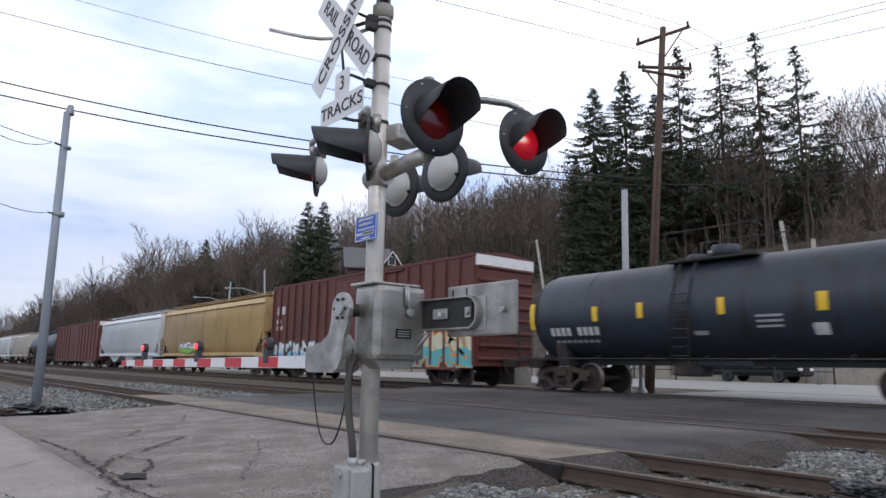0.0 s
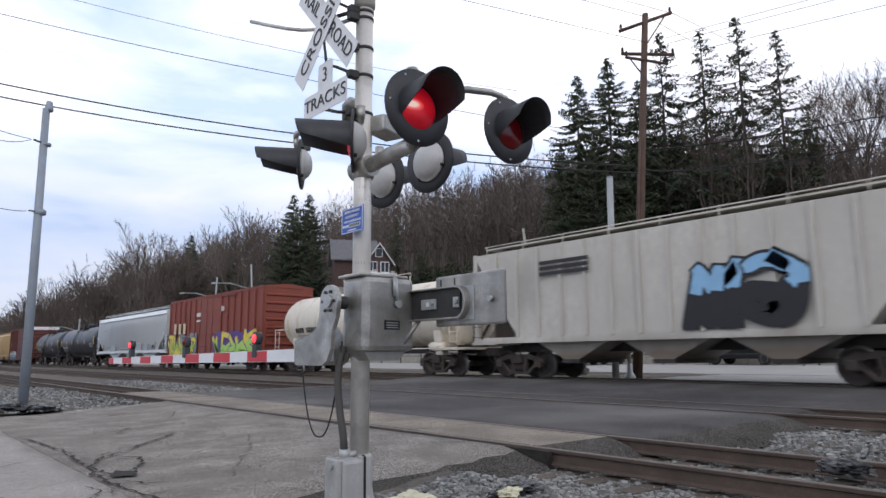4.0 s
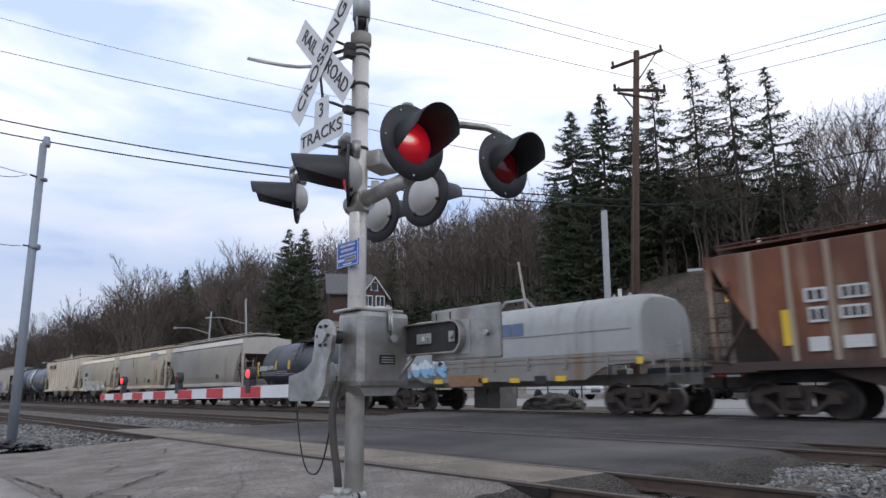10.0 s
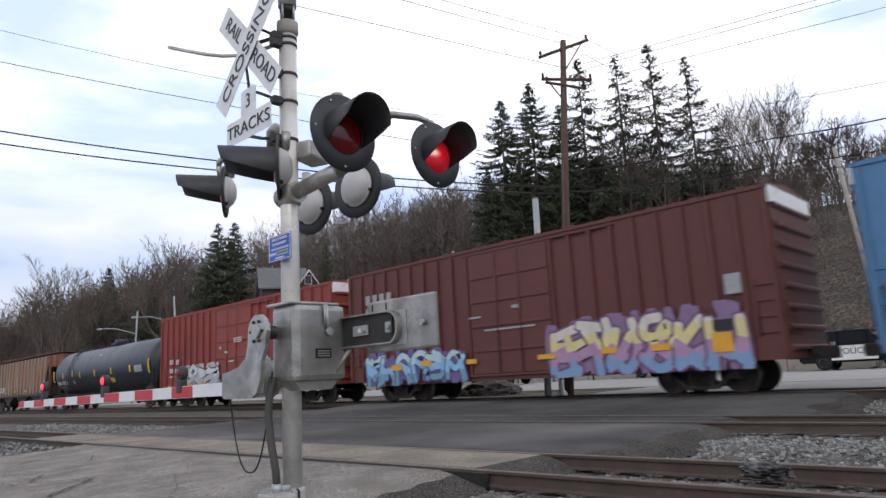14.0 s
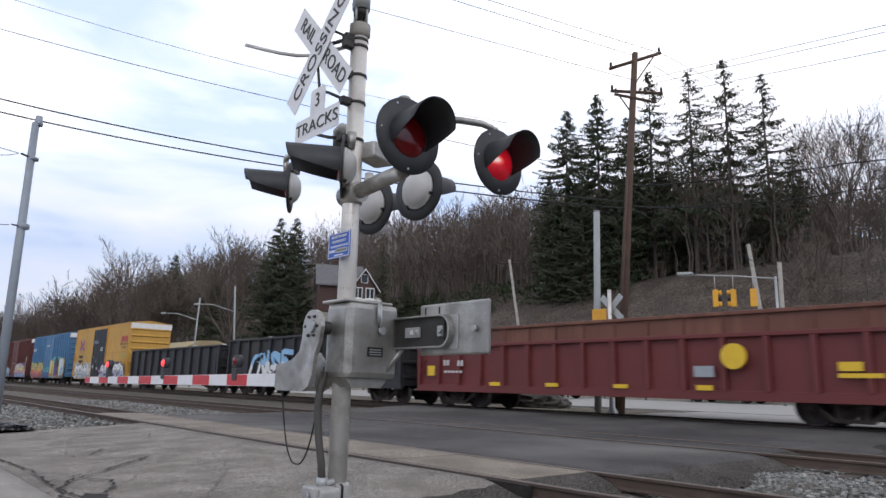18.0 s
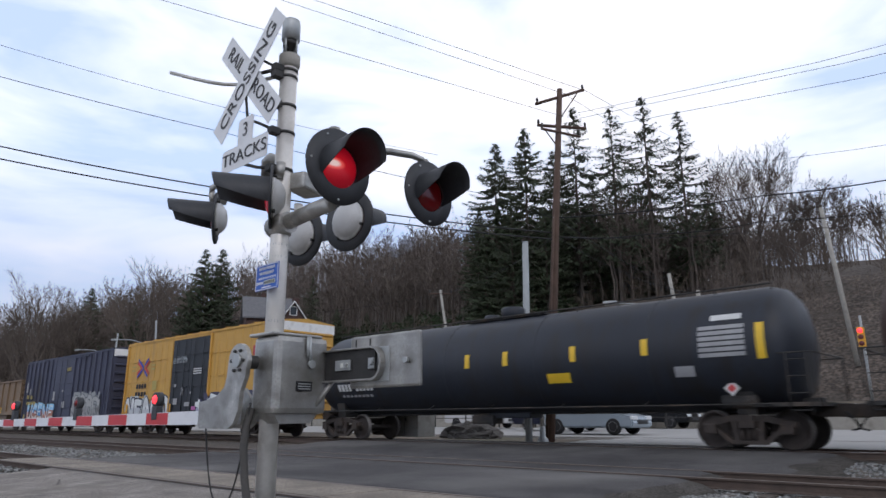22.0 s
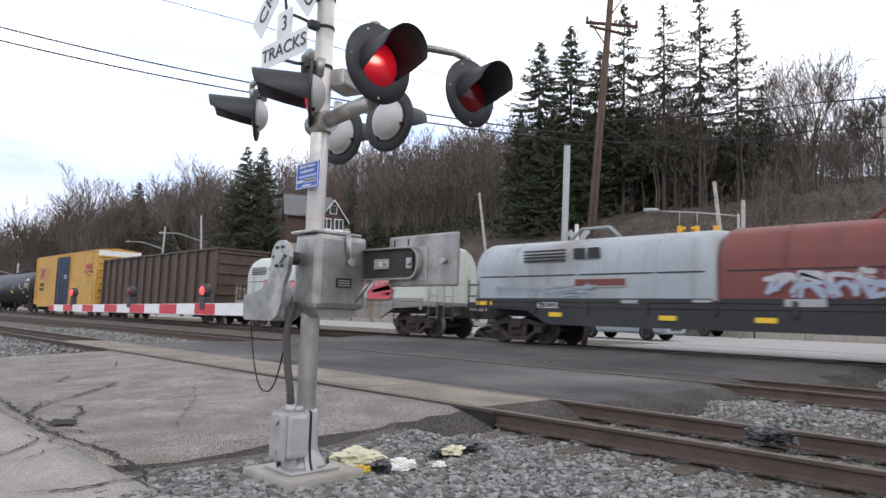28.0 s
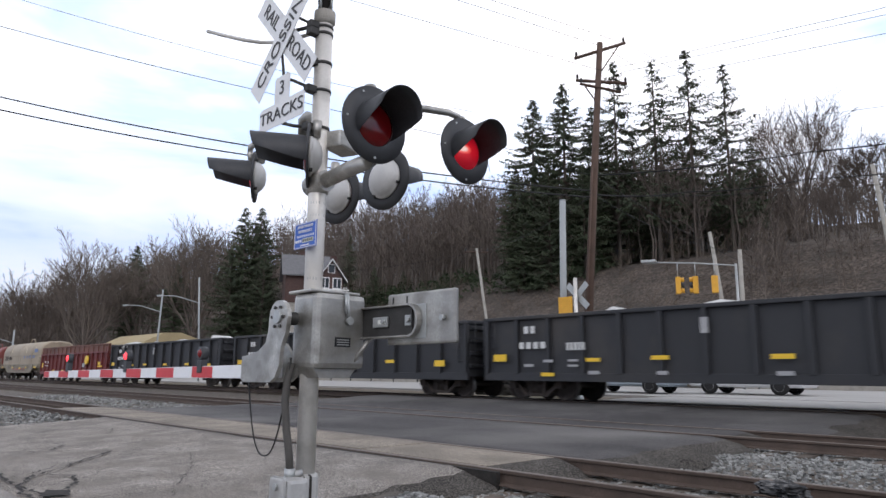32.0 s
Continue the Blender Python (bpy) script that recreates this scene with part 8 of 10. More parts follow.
def segs_to_mesh(name, segs, mats, mats_of=None, blades=False):
    """Three-sided tapering bars; segs: rows of start, end, radius at start, radius at end. An end of no radius closes to a point, in far woods as a single blade."""
    s = np.asarray(segs, np.float64)
    mi = np.zeros(len(s), np.int32) if mats_of is None else np.asarray(mats_of, np.int32)
    order = np.argsort(s[:, 7] < 1e-6, kind="stable")
    s, mi = s[order], mi[order]
    nb = int((s[:, 7] >= 1e-6).sum())
    nc = len(s) - nb
    p0, p1, r0, r1 = s[:, 0:3], s[:, 3:6], s[:, 6:7], s[:, 7:8]
    d = p1 - p0
    d /= np.linalg.norm(d, axis=1, keepdims=True) + 1e-9
    ref = np.where(np.abs(d[:, 2:3]) < 0.9, np.array([[0.0, 0.0, 1.0]]), np.array([[1.0, 0.0, 0.0]]))
    a = np.cross(d, ref)
    a /= np.linalg.norm(a, axis=1, keepdims=True) + 1e-9
    b = np.cross(a, d)
    o = np.stack([math.cos(2.0944 * k) * a + math.sin(2.0944 * k) * b for k in range(3)], 1)
    low = p0[:, None] + r0[:, None] * o
    high = p1[:, None] + r1[:, None] * o
    v = np.concatenate([np.concatenate([low[:nb], high[:nb]], 1).reshape(-1, 3), np.concatenate([low[nb:], p1[nb:, None]], 1).reshape(-1, 3)])
    q = np.array(((0, 1, 4, 3), (1, 2, 5, 4), (2, 0, 3, 5)))
    t = np.array(((0, 1, 3),)) if blades else np.array(((0, 1, 3), (1, 2, 3), (2, 0, 3)))
    nt = len(t)
    f = np.concatenate([(q[None] + (np.arange(nb) * 6)[:, None, None]).reshape(-1), (t[None] + (np.arange(nc) * 4 + nb * 6)[:, None, None]).reshape(-1)])
    starts = np.concatenate([np.arange(nb * 3) * 4, nb * 12 + np.arange(nc * nt) * 3])
    me = bpy.data.meshes.new(name)
    me.vertices.add(len(v))
    me.vertices.foreach_set("co", v.reshape(-1))
    me.loops.add(len(f))
    me.loops.foreach_set("vertex_index", f.astype(np.int32))
    me.polygons.add(len(starts))
    me.polygons.foreach_set("loop_start", starts.astype(np.int32))
    for m in mats:
        me.materials.append(m)
    me.polygons.foreach_set("material_index", np.concatenate([np.repeat(mi[:nb], 3), np.repeat(mi[nb:], nt)]))
    me.update()
    return me


def bare_tree(r, height, spread=0.35, limbs=9, subs=4, twigs=5, trunk=0.016, crown_from=0.3, twig_r=0.022, lean=0.0):
    """Bars of a leafless tree: trunk, limbs, branches and twigs."""
    out = []

    def bar(p, q, a, b):
        out.append((*p, *q, a, b))

    def rnd3(s):
        return np.array([r.uniform(-s, s), r.uniform(-s, s), r.uniform(-s, s)])
    p = np.zeros(3)
    rad = height * trunk
    tops = []
    k = 5
    for i in range(k):
        q = np.array([lean * height * ((i + 1) / k) ** 2, 0, height * 0.82 * (i + 1) / k]) + rnd3(height * 0.012) * (1, 1, 0)
        nr = height * trunk * (1 - 0.8 * (i + 1) / k)
        bar(p, q, rad, nr)
        tops.append((p.copy(), q.copy(), rad))
        p, rad = q, nr
    for i in range(limbs):
        f = crown_from + (0.98 - crown_from) * (i + r.random() * 0.8) / limbs
        j = min(k - 1, int(f * k))
        a, b, tr = tops[j]
        base = a + (b - a) * (f * k - j if f * k - j < 1 else 1)
        ang = i * 2.4 + r.uniform(-0.5, 0.5)
        up = 0.55 + 0.9 * f
        d = np.array([math.cos(ang), math.sin(ang), up + r.uniform(-0.15, 0.25)])
        d /= np.linalg.norm(d)
        ln = height * spread * (1.15 - 0.55 * f) * r.uniform(0.8, 1.15)
        q0, lr = base, max(0.02, tr * 0.5)
        parts_ = []
        for m_ in range(3):
            d = d + rnd3(0.18) + np.array([0, 0, 0.10])
            d /= np.linalg.norm(d)
            q1 = q0 + d * ln / 3
            bar(q0, q1, lr, lr * 0.6)
            parts_.append((q0, q1, d, lr))
            q0, lr = q1, lr * 0.6
        for m_ in range(subs):
            s0, s1, sd, sr = parts_[min(2, int(m_ * 3 / subs))]
            base2 = s0 + (s1 - s0) * r.uniform(0.2, 1.0)
            d2 = sd + rnd3(0.75) + np.array([0, 0, 0.25])
            d2 /= np.linalg.norm(d2)
            l2 = ln * r.uniform(0.3, 0.55)
            mid = base2 + d2 * l2 * 0.5
            d3 = d2 + rnd3(0.25)
            end = mid + d3 / np.linalg.norm(d3) * l2 * 0.5
            bar(base2, mid, max(twig_r, sr * 0.45), twig_r * 1.1)
            bar(mid, end, twig_r * 1.1, 0.0)
            for m2 in range(twigs):
                t = r.uniform(0.15, 1.0)
                b3 = base2 + (end - base2) * t
                d4 = d2 + rnd3(0.8) + np.array([0, 0, 0.2])
                d4 /= np.linalg.norm(d4)
                bar(b3, b3 + d4 * l2 * r.uniform(0.25, 0.55), twig_r * 0.8, 0.0)
    return np.array(out)


def placed(segs, x, y, z, turn, size):
    c, s = math.cos(turn), math.sin(turn)
    rot = np.array([[c, -s, 0], [s, c, 0], [0, 0, 1.0]]) * size
    o = segs.copy()
    o[:, 0:3] = segs[:, 0:3] @ rot.T + (x, y, z)
    o[:, 3:6] = segs[:, 3:6] @ rot.T + (x, y, z)
    o[:, 6:8] = segs[:, 6:8] * (0.4 + 0.6 * size)
    return o


# the woods on the hill: leafless trees, as one object
rw = random.Random(21)
protos = [bare_tree(rw, h, sp_, l_, 3, 15, 0.009, cf, 0.026) for h, sp_, l_, cf in
          ((11, 0.27, 8, 0.30), (12, 0.23, 8, 0.36), (10, 0.34, 9, 0.22), (13, 0.25, 8, 0.34), (9, 0.36, 9, 0.18), (12, 0.30, 8, 0.30))]
wood, wood_m = [], []
while len(wood) < 2050:
    if rw.random() < 0.22:
        y = rw.uniform(105, 330)
        x = rw.uniform(27, 62)
    else:
        x = 45 + 78 * rw.random()
        y = x / math.tan(radians(rw.uniform(9, 80))) + rw.uniform(-6, 6)
    az_ = math.degrees(math.atan2(x, y))
    if y > 330 or (y < 110 and x < 56) or (49 < az_ < 59 and x < 62) or (az_ > 66 and rw.random() < 0.35 * (x > 90)):
        continue
    z = ground_z(x, y) - 0.3
    if az_ > 66 and math.degrees(math.atan2(z + 8.0 - EYE, math.hypot(x, y))) > 16.6 - 0.1 * max(0.0, az_ - 71):
        continue
    t = placed(rw.choice(protos), x, y, z, rw.uniform(0, 6.28), rw.uniform(0.7, 1.2) * (1.3 if y > 120 else 0.95 if az_ < 66 else 0.72))
    wood.append(t)
    wood_m.append(np.full(len(t), 1 if rw.random() < 0.2 else 0))
# the denser stand behind the spruces and on the flank beside them
STAND = ((31.0, 11.2), (37.6, 13.3), (41.6, 14.3), (45.6, 15.7), (48.6, 16.1), (57.0, 15.8), (63.0, 15.6), (67.0, 15.0), (70.0, 14.3), (76.0, 13.0), (79.0, 11.6), (88.0, 9.5))
for _ in range(1300):
    az_ = rw.uniform(57, 73) if rw.random() < 0.34 else rw.uniform(31, 87)
    x = rw.uniform(48 if az_ > 69 else 62, 108)
    y = x / math.tan(radians(az_))
    z = ground_z(x, y) - 0.3
    top = EYE + math.hypot(x, y) * math.tan(radians(lerp_table(az_, STAND) + rw.gauss(-0.2, 0.9)))
    if top - z < 2.5:
        continue
    t = placed(rw.choice(protos), x, y, z, rw.uniform(0, 6.28), min(1.3, (top - z) / 12.0) * (rw.uniform(0.45, 1.0) if x < 60 else 1.0))
    wood.append(t)
    wood_m.append(np.full(len(t), 1 if rw.random() < 0.4 else 0))
me = segs_to_mesh("bare_woods", np.concatenate(wood), [twig, twig_pale], np.concatenate(wood_m), True)
tagged(new("bare_woods", me), "leafless brown woods covering the hillside", "woods", "", "stuff")

# low brush at the foot of the hill
shrub = bare_tree(rw, 2.4, 0.75, 9, 3, 4, 0.012, 0.05, 0.02)
low = []
for _ in range(440):
    y = rw.uniform(-40, 130)
    x = rw.uniform(41, 60)
    low.append(placed(shrub, x, y, ground_z(x, y) - 0.1, rw.uniform(0, 6.28), rw.uniform(0.2, 0.75) * (1.6 if x > 54 else 1.0)))
tagged(new("brush", segs_to_mesh("brush", np.concatenate(low), [brush])), "dry brown brush at the foot of the slope", "brush", "", "stuff")


# evergreen scrub along the foot of the woods
rb = random.Random(77)
bush_v, bush_f = [], []
for _ in range(120):
    y = rb.uniform(36, 104)
    x = rb.uniform(54.5, 60)
    z = ground_z(x, y)
    w_, h_ = rb.uniform(0.9, 2.2), rb.uniform(0.8, 2.0)
    for _k in range(70):
        a, e, q = rb.uniform(0, 6.283), rb.uniform(0, 1.5), rb.uniform(0.55, 1.0)
        c = Vector((x + w_ * q * math.cos(a) * math.cos(e), y + w_ * q * math.sin(a) * math.cos(e), z + h_ * q * math.sin(e)))
        u, v = Vector((rb.gauss(0, 1), rb.gauss(0, 1), rb.gauss(0, 1))).normalized() * 0.22, Vector((rb.gauss(0, 1), rb.gauss(0, 1), rb.gauss(0, 1))).normalized() * 0.13
        n0 = len(bush_v)
        bush_v += [tuple(c - u), tuple(c + v), tuple(c + u), tuple(c - v)]
        bush_f.append((n0, n0 + 1, n0 + 2, n0 + 3))
tagged(new("evergreen_scrub", mesh_from("evergreen_scrub", bush_v, bush_f, [evergreen_bush])), "dark evergreen scrub along the foot of the woods", "shrubs", "", "stuff")


def dome_tree(r, height, spread, children=3, depth=6, twig_r=0.011):
    """Bars of an old open-grown tree: a short trunk, ascending limbs that fork again and again into a rounded crown of fine twigs."""
    out = []
    t0 = height * 0.20
    for i in range(5):
        out.append((0.02 * i, 0, t0 * i / 5, 0.02 * (i + 1), 0, t0 * (i + 1) / 5, height * (0.022 - 0.0014 * i), height * (0.0206 - 0.0014 * i)))

    def fork(p, d, ln, rad, k):
        bend = d + np.array([r.uniform(-0.16, 0.16), r.uniform(-0.16, 0.16), r.uniform(-0.02, 0.16)])
        bend /= np.linalg.norm(bend)
        m = p + d * ln * 0.5
        q = m + bend * ln * 0.5
        out.append((*p, *m, rad, rad * 0.82))
        out.append((*m, *q, rad * 0.82, rad * 0.62 if k else 0.0))
        if k == 0:
            return
        for c in range(children if k > 2 or k == 1 else 2):
            nd = bend + np.array([r.uniform(-1, 1), r.uniform(-1, 1), r.uniform(-0.55, 0.75)]) * (0.50 if k > 2 else 0.66)
            nd /= np.linalg.norm(nd)
            fork(q if c else m, nd, ln * r.uniform(0.62, 0.80), max(twig_r, rad * 0.56), k - 1)

    top = np.array([0.1, 0.0, t0])
    for i in range(9):
        a = i * 2.4 + r.uniform(-0.3, 0.3)
        w = spread * (0.25 + 1.15 * i / 8) * r.uniform(0.85, 1.15)
        d = np.array([math.cos(a) * w, math.sin(a) * w, 1.0])
        fork(top + np.array([0, 0, r.uniform(-0.35, 0.25) * t0]), d / np.linalg.norm(d), height * (0.27 - 0.006 * i), height * 0.0085, depth - 1)
    return np.array(out)


def single_bare_tree(az, d, height, seed, spread=0.42, material=twig, label="tall leafless tree with a wide crown", **kw):
    r = random.Random(seed)
    s = bare_tree(r, height, spread, **kw) if kw else dome_tree(r, height, spread, depth=7 if seed in (1, 2, 4, 5) else 6, twig_r=d * 0.00024)
    x, y, z = on_ground(az, d)
    tree = thing("bare_tree", label, "tree", "single bare trees", m=pose(x, y, z - 0.2, 0, 0, r.uniform(0, 360)))
    part_ob = new("trunk", segs_to_mesh("trunk", s[:5], [bark]))
    part_ob.parent = tree
    crown = new("crown", segs_to_mesh("crown", s[5:], [material]))
    crown.parent = tree
    crown["label"] = "leafless branches and twigs"
    crown["kind"] = "stuff"
    return tree


def dome_by_top(az, d, el_top, seed, spread, material=twig):
    x, y, z = on_ground(az, d)
    return single_bare_tree(az, d, EYE + d * math.tan(radians(el_top)) - z, seed, spread, material)


dome_by_top(72.9, 70, 21.0, 1, 0.85)
dome_by_top(77.6, 74, 17.5, 2, 0.8)
dome_by_top(81.5, 66, 16.0, 3, 0.8)
dome_by_top(70.2, 78, 17.5, 21, 0.7)
dome_by_top(75.2, 62, 15.0, 22, 0.6)
dome_by_top(16.6, 118, 9.7, 4, 0.8, twig_pale)
dome_by_top(13.7, 130, 7.6, 14, 0.8)
dome_by_top(20.3, 120, 8.8, 15, 0.8)
dome_by_top(24.3, 105, 12.0, 5, 0.8, twig_pale)
dome_by_top(10.6, 150, 6.2, 6, 0.8)
dome_by_top(8.8, 170, 4.6, 16, 0.8)
for az_, d_, el_, seed_ in ((43.0, 86, 14.6, 7), (46.5, 80, 14.0, 8), (39.0, 92, 13.2, 9), (31.2, 108, 12.0, 17), (48.4, 78, 14.8, 18)):
    x_, y_, z_ = on_ground(az_, d_)
    single_bare_tree(az_, d_, EYE + d_ * math.tan(radians(el_)) - z_, seed_, 0.3, twig_pale, "slender pale-barked leafless tree at the wood's edge", limbs=11, subs=6, twigs=6, trunk=0.010, crown_from=0.35, twig_r=0.024)


def spruce(height, seed, slope, cap, base=0.05, gaps=0.0, dense=1.0):
    """A conifer: trunk, whorls of boughs that dip and lift at the tip, and many small hanging needle sprays. slope: how fast the cone widens from the top."""
    r = random.Random(seed)
    bars, leaves, faces = [], [], []
    bars.append((0, 0, 0, 0, 0, height * 0.5, height * 0.012, height * 0.008))
    bars.append((0, 0, height * 0.5, 0, 0, height, height * 0.008, height * 0.001))
    z = height * base
    while z < height * 0.99:
        f = z / height
        reach = min(height * cap, slope * (height - z)) + 0.18
        for k in range(6):
            if r.random() < gaps:
                continue
            a = r.uniform(0, 6.283)
            ln = reach * r.uniform(0.5, 1.12)
            rise = 0.45 * f - 0.30
            p0 = np.array([0, 0, z + r.uniform(-0.25, 0.25)])
            p1 = p0 + np.array([math.cos(a), math.sin(a), rise + r.uniform(-0.12, 0.12)]) * ln * 0.6
            p2 = p1 + np.array([math.cos(a), math.sin(a), rise + 0.30]) * ln * 0.4
            bars.append((*p0, *p1, 0.04, 0.025))
            bars.append((*p1, *p2, 0.025, 0.0))
            m_ = max(6, int(ln * 12.0 * dense))
            for i in range(m_):
                t = 0.12 + 0.88 * (i + r.random()) / m_
                c = p0 + (p1 - p0) * t / 0.6 if t < 0.6 else p1 + (p2 - p1) * (t - 0.6) / 0.4
                for q in range(2):
                    side = r.uniform(-1.3, 1.3)
                    s = r.uniform(0.22, 0.55)
                    e = np.array([0.7 * math.cos(a + side), 0.7 * math.sin(a + side), r.uniform(-1.0, 0.0)])
                    w_ = np.array([-math.sin(a + side), math.cos(a + side), r.uniform(-0.5, 0.5)]) * s * 0.16
                    n0 = len(leaves)
                    leaves += [c - w_ * 0.5, c + e * s * 0.5 - w_, c + e * s, c + e * s * 0.5 + w_]
                    faces.append((n0, n0 + 1, n0 + 2, n0 + 3))
        z += height * 0.017 * r.uniform(0.8, 1.2)
    return bars, leaves, faces


SPRUCES = {}
for key, args in (("dense", (24.0, 31, 0.46, 0.165, 0.03, 0.0, 1.15)), ("slim", (24.0, 32, 0.40, 0.160, 0.17, 0.25, 0.72)), ("ragged", (24.0, 33, 0.44, 0.175, 0.20, 0.38, 0.72)), ("bent", (24.0, 35, 0.42, 0.165, 0.20, 0.32, 0.72)), ("broad", (22.0, 34, 0.50, 0.23, 0.03, 0.0, 0.9))):
    b_, l_, f_ = spruce(*args)
    tm = segs_to_mesh("trunk", b_[:2], [bark])
    bmesh_ = segs_to_mesh("bough", b_[2:], [bark])
    cm = mesh_from("crown", [tuple(v) for v in l_], f_, [needle])
    SPRUCES[key] = (tm, bmesh_, cm)


def plant_spruce(key, az, el_top, d, label, turn=0.0):
    x, y, z = on_ground(az, d)
    top = EYE + d * math.tan(radians(el_top + 0.6))
    s = (top - z) / (24.0 if key != "broad" else 22.0)
    tree = thing("spruce_tree", label, "conifer", "evergreen trees", m=pose(x, y, z - 0.2, 0, 0, turn))
    for nm, me_ in zip(("trunk", "bough", "crown"), SPRUCES[key]):
        o = new(nm, me_)
        o.parent = tree
        o.scale = (s, s, s)
        if nm != "trunk":
            o["kind"] = "stuff"
    return tree


for key, az, el, off in (("dense", 52.2, 22.45, 0), ("dense", 54.9, 23.6, 1), ("broad", 53.5, 17.2, -1.5), ("dense", 50.6, 17.0, 0), ("slim", 59.3, 25.0, 3), ("broad", 56.4, 17.0, 0), ("bent", 62.5, 24.85, 2), ("ragged", 65.3, 25.2, 3), ("slim", 68.05, 23.7, 3),
                         ("dense", 57.3, 21.6, 4), ("broad", 51.3, 15.0, -1), ("broad", 61.2, 15.6, 6), ("broad", 64.0, 15.0, 7), ("ragged", 69.8, 18.0, 5), ("broad", 66.8, 14.8, 8), ("bent", 60.6, 19.5, 6), ("broad", 58.2, 16.2, 9), ("broad", 59.8, 16.8, 17), ("broad", 62.6, 16.2, 17), ("broad", 65.3, 16.0, 17), ("broad", 67.9, 15.2, 11)):
    plant_spruce(key, az, el, (56.0 + off) / math.sin(radians(az)), "tall dark green spruce on the slope" if key in ("dense", "broad") else "tall sparse spruce with gaps between drooping boughs", az * 47 % 360)
for key, az, el, d in (("dense", 27.7, 12.9, 96), ("dense", 29.0, 13.0, 98), ("broad", 26.8, 9.5, 94), ("broad", 29.4, 9.6, 92), ("dense", 19.7, 9.2, 125), ("broad", 22.8, 8.0, 110), ("slim", 36.4, 11.2, 100), ("broad", 38.5, 8.5, 88), ("broad", 41.0, 8.2, 90), ("broad", 34.0, 7.9, 92), ("broad", 44.5, 8.4, 86)):
    plant_spruce(key, az, el, d, "dark green conifer among the bare woods", az * 31 % 360)


# ---- poles and wires ----
def pole(name, label, base, top, r0, r1, material, seg=10):
    ob = thing(name, label, "pole", "poles", m=pose(*base))
    rel_top = Vector(top) - Vector(base)
    part("shaft", tb([(0, 0, -0.4), tuple(rel_top * 0.5), tuple(rel_top)], r0, seg, r1), material, ob)
    return ob, rel_top


def crossarm(parent, c, half, direction, material, size=0.06, pins=3, tilt=0.0):
    d = Vector((math.sin(direction), math.cos(direction), tilt)).normalized()
    a = part("crossarm", tb([tuple(Vector(c) - d * half), tuple(Vector(c) + d * half)], size, 6), material, parent)
    for i in range(pins):
        q = Vector(c) + d * half * (2 * i / max(1, pins - 1) - 1) * 0.94
        part("insulator", lathe(bmesh.new(), [(0.02, 0.0), (0.05, 0.10), (0.06, 0.16), (0.045, 0.26), (0.0, 0.28)], 8), steel_dark, a, m=pose(*q))
    return a


UB, UT = at(56.05, -1.0, 27.0), at(58.25, 26.9, 27.2)
UB.z = 0.5
util, ur = pole("utility_pole", "leaning brown wooden utility pole with two crossarms", UB, UT, 0.19, 0.12, wood_pole)
crossarm(util, ur - Vector((0, 0, 0.35)), 1.25, radians(122), wood_pole, 0.07, 3, 0.42)
crossarm(util, ur - Vector((0, 0, 1.75)), 1.05, radians(150), wood_pole, 0.07, 2, -0.18)
crossarm(util, ur - Vector((0.1, 0, 2.05)), 0.9, radians(122), wood_pole, 0.06, 2, -0.1)
part("brace", tb([tuple(ur - Vector((0, 0, 1.3))), tuple(ur + Vector((0.75, -0.45, 0.0)))], 0.03, 6), wood_pole, util)
part("brace", tb([tuple(ur - Vector((0, 0, 3.0))), tuple(ur + Vector((-0.5, 0.5, -1.9)))], 0.03, 6), wood_pole, util)
part("conduit", tb([(-0.2, -0.06, 0.0), tuple(ur * 0.62 + Vector((-0.22, -0.06, 0)))], 0.03, 8), wood_pole, util, "brown conduit strapped to the pole")

lb = Vector((2.96, 18.56, 0.02))
lpole_t, lr_ = pole("line_pole", "slim blue-grey steel line pole beside the track", lb, Vector((2.90, 18.55, 7.32)), 0.11, 0.085, left_pole)
part("collar", lathe(bmesh.new(), [(0.10, 4.62), (0.135, 4.64), (0.135, 4.74), (0.10, 4.76)], 12), left_pole, lpole_t)
part("collar", lathe(bmesh.new(), [(0.09, 6.35), (0.12, 6.36), (0.12, 6.42), (0.09, 6.43)], 12), left_pole, lpole_t)
part("cap", lathe(bmesh.new(), [(0.09, 7.25), (0.10, 7.3), (0.07, 7.5), (0.0, 7.52)], 12), left_pole, lpole_t)
part("insulator_arm", tb([(0, 0, 6.40), (-0.28, -0.1, 6.44)], 0.025, 6), steel_dark, lpole_t)
part("insulator_arm", tb([(0, 0, 4.69), (-0.25, -0.08, 4.69)], 0.02, 6), steel_dark, lpole_t)

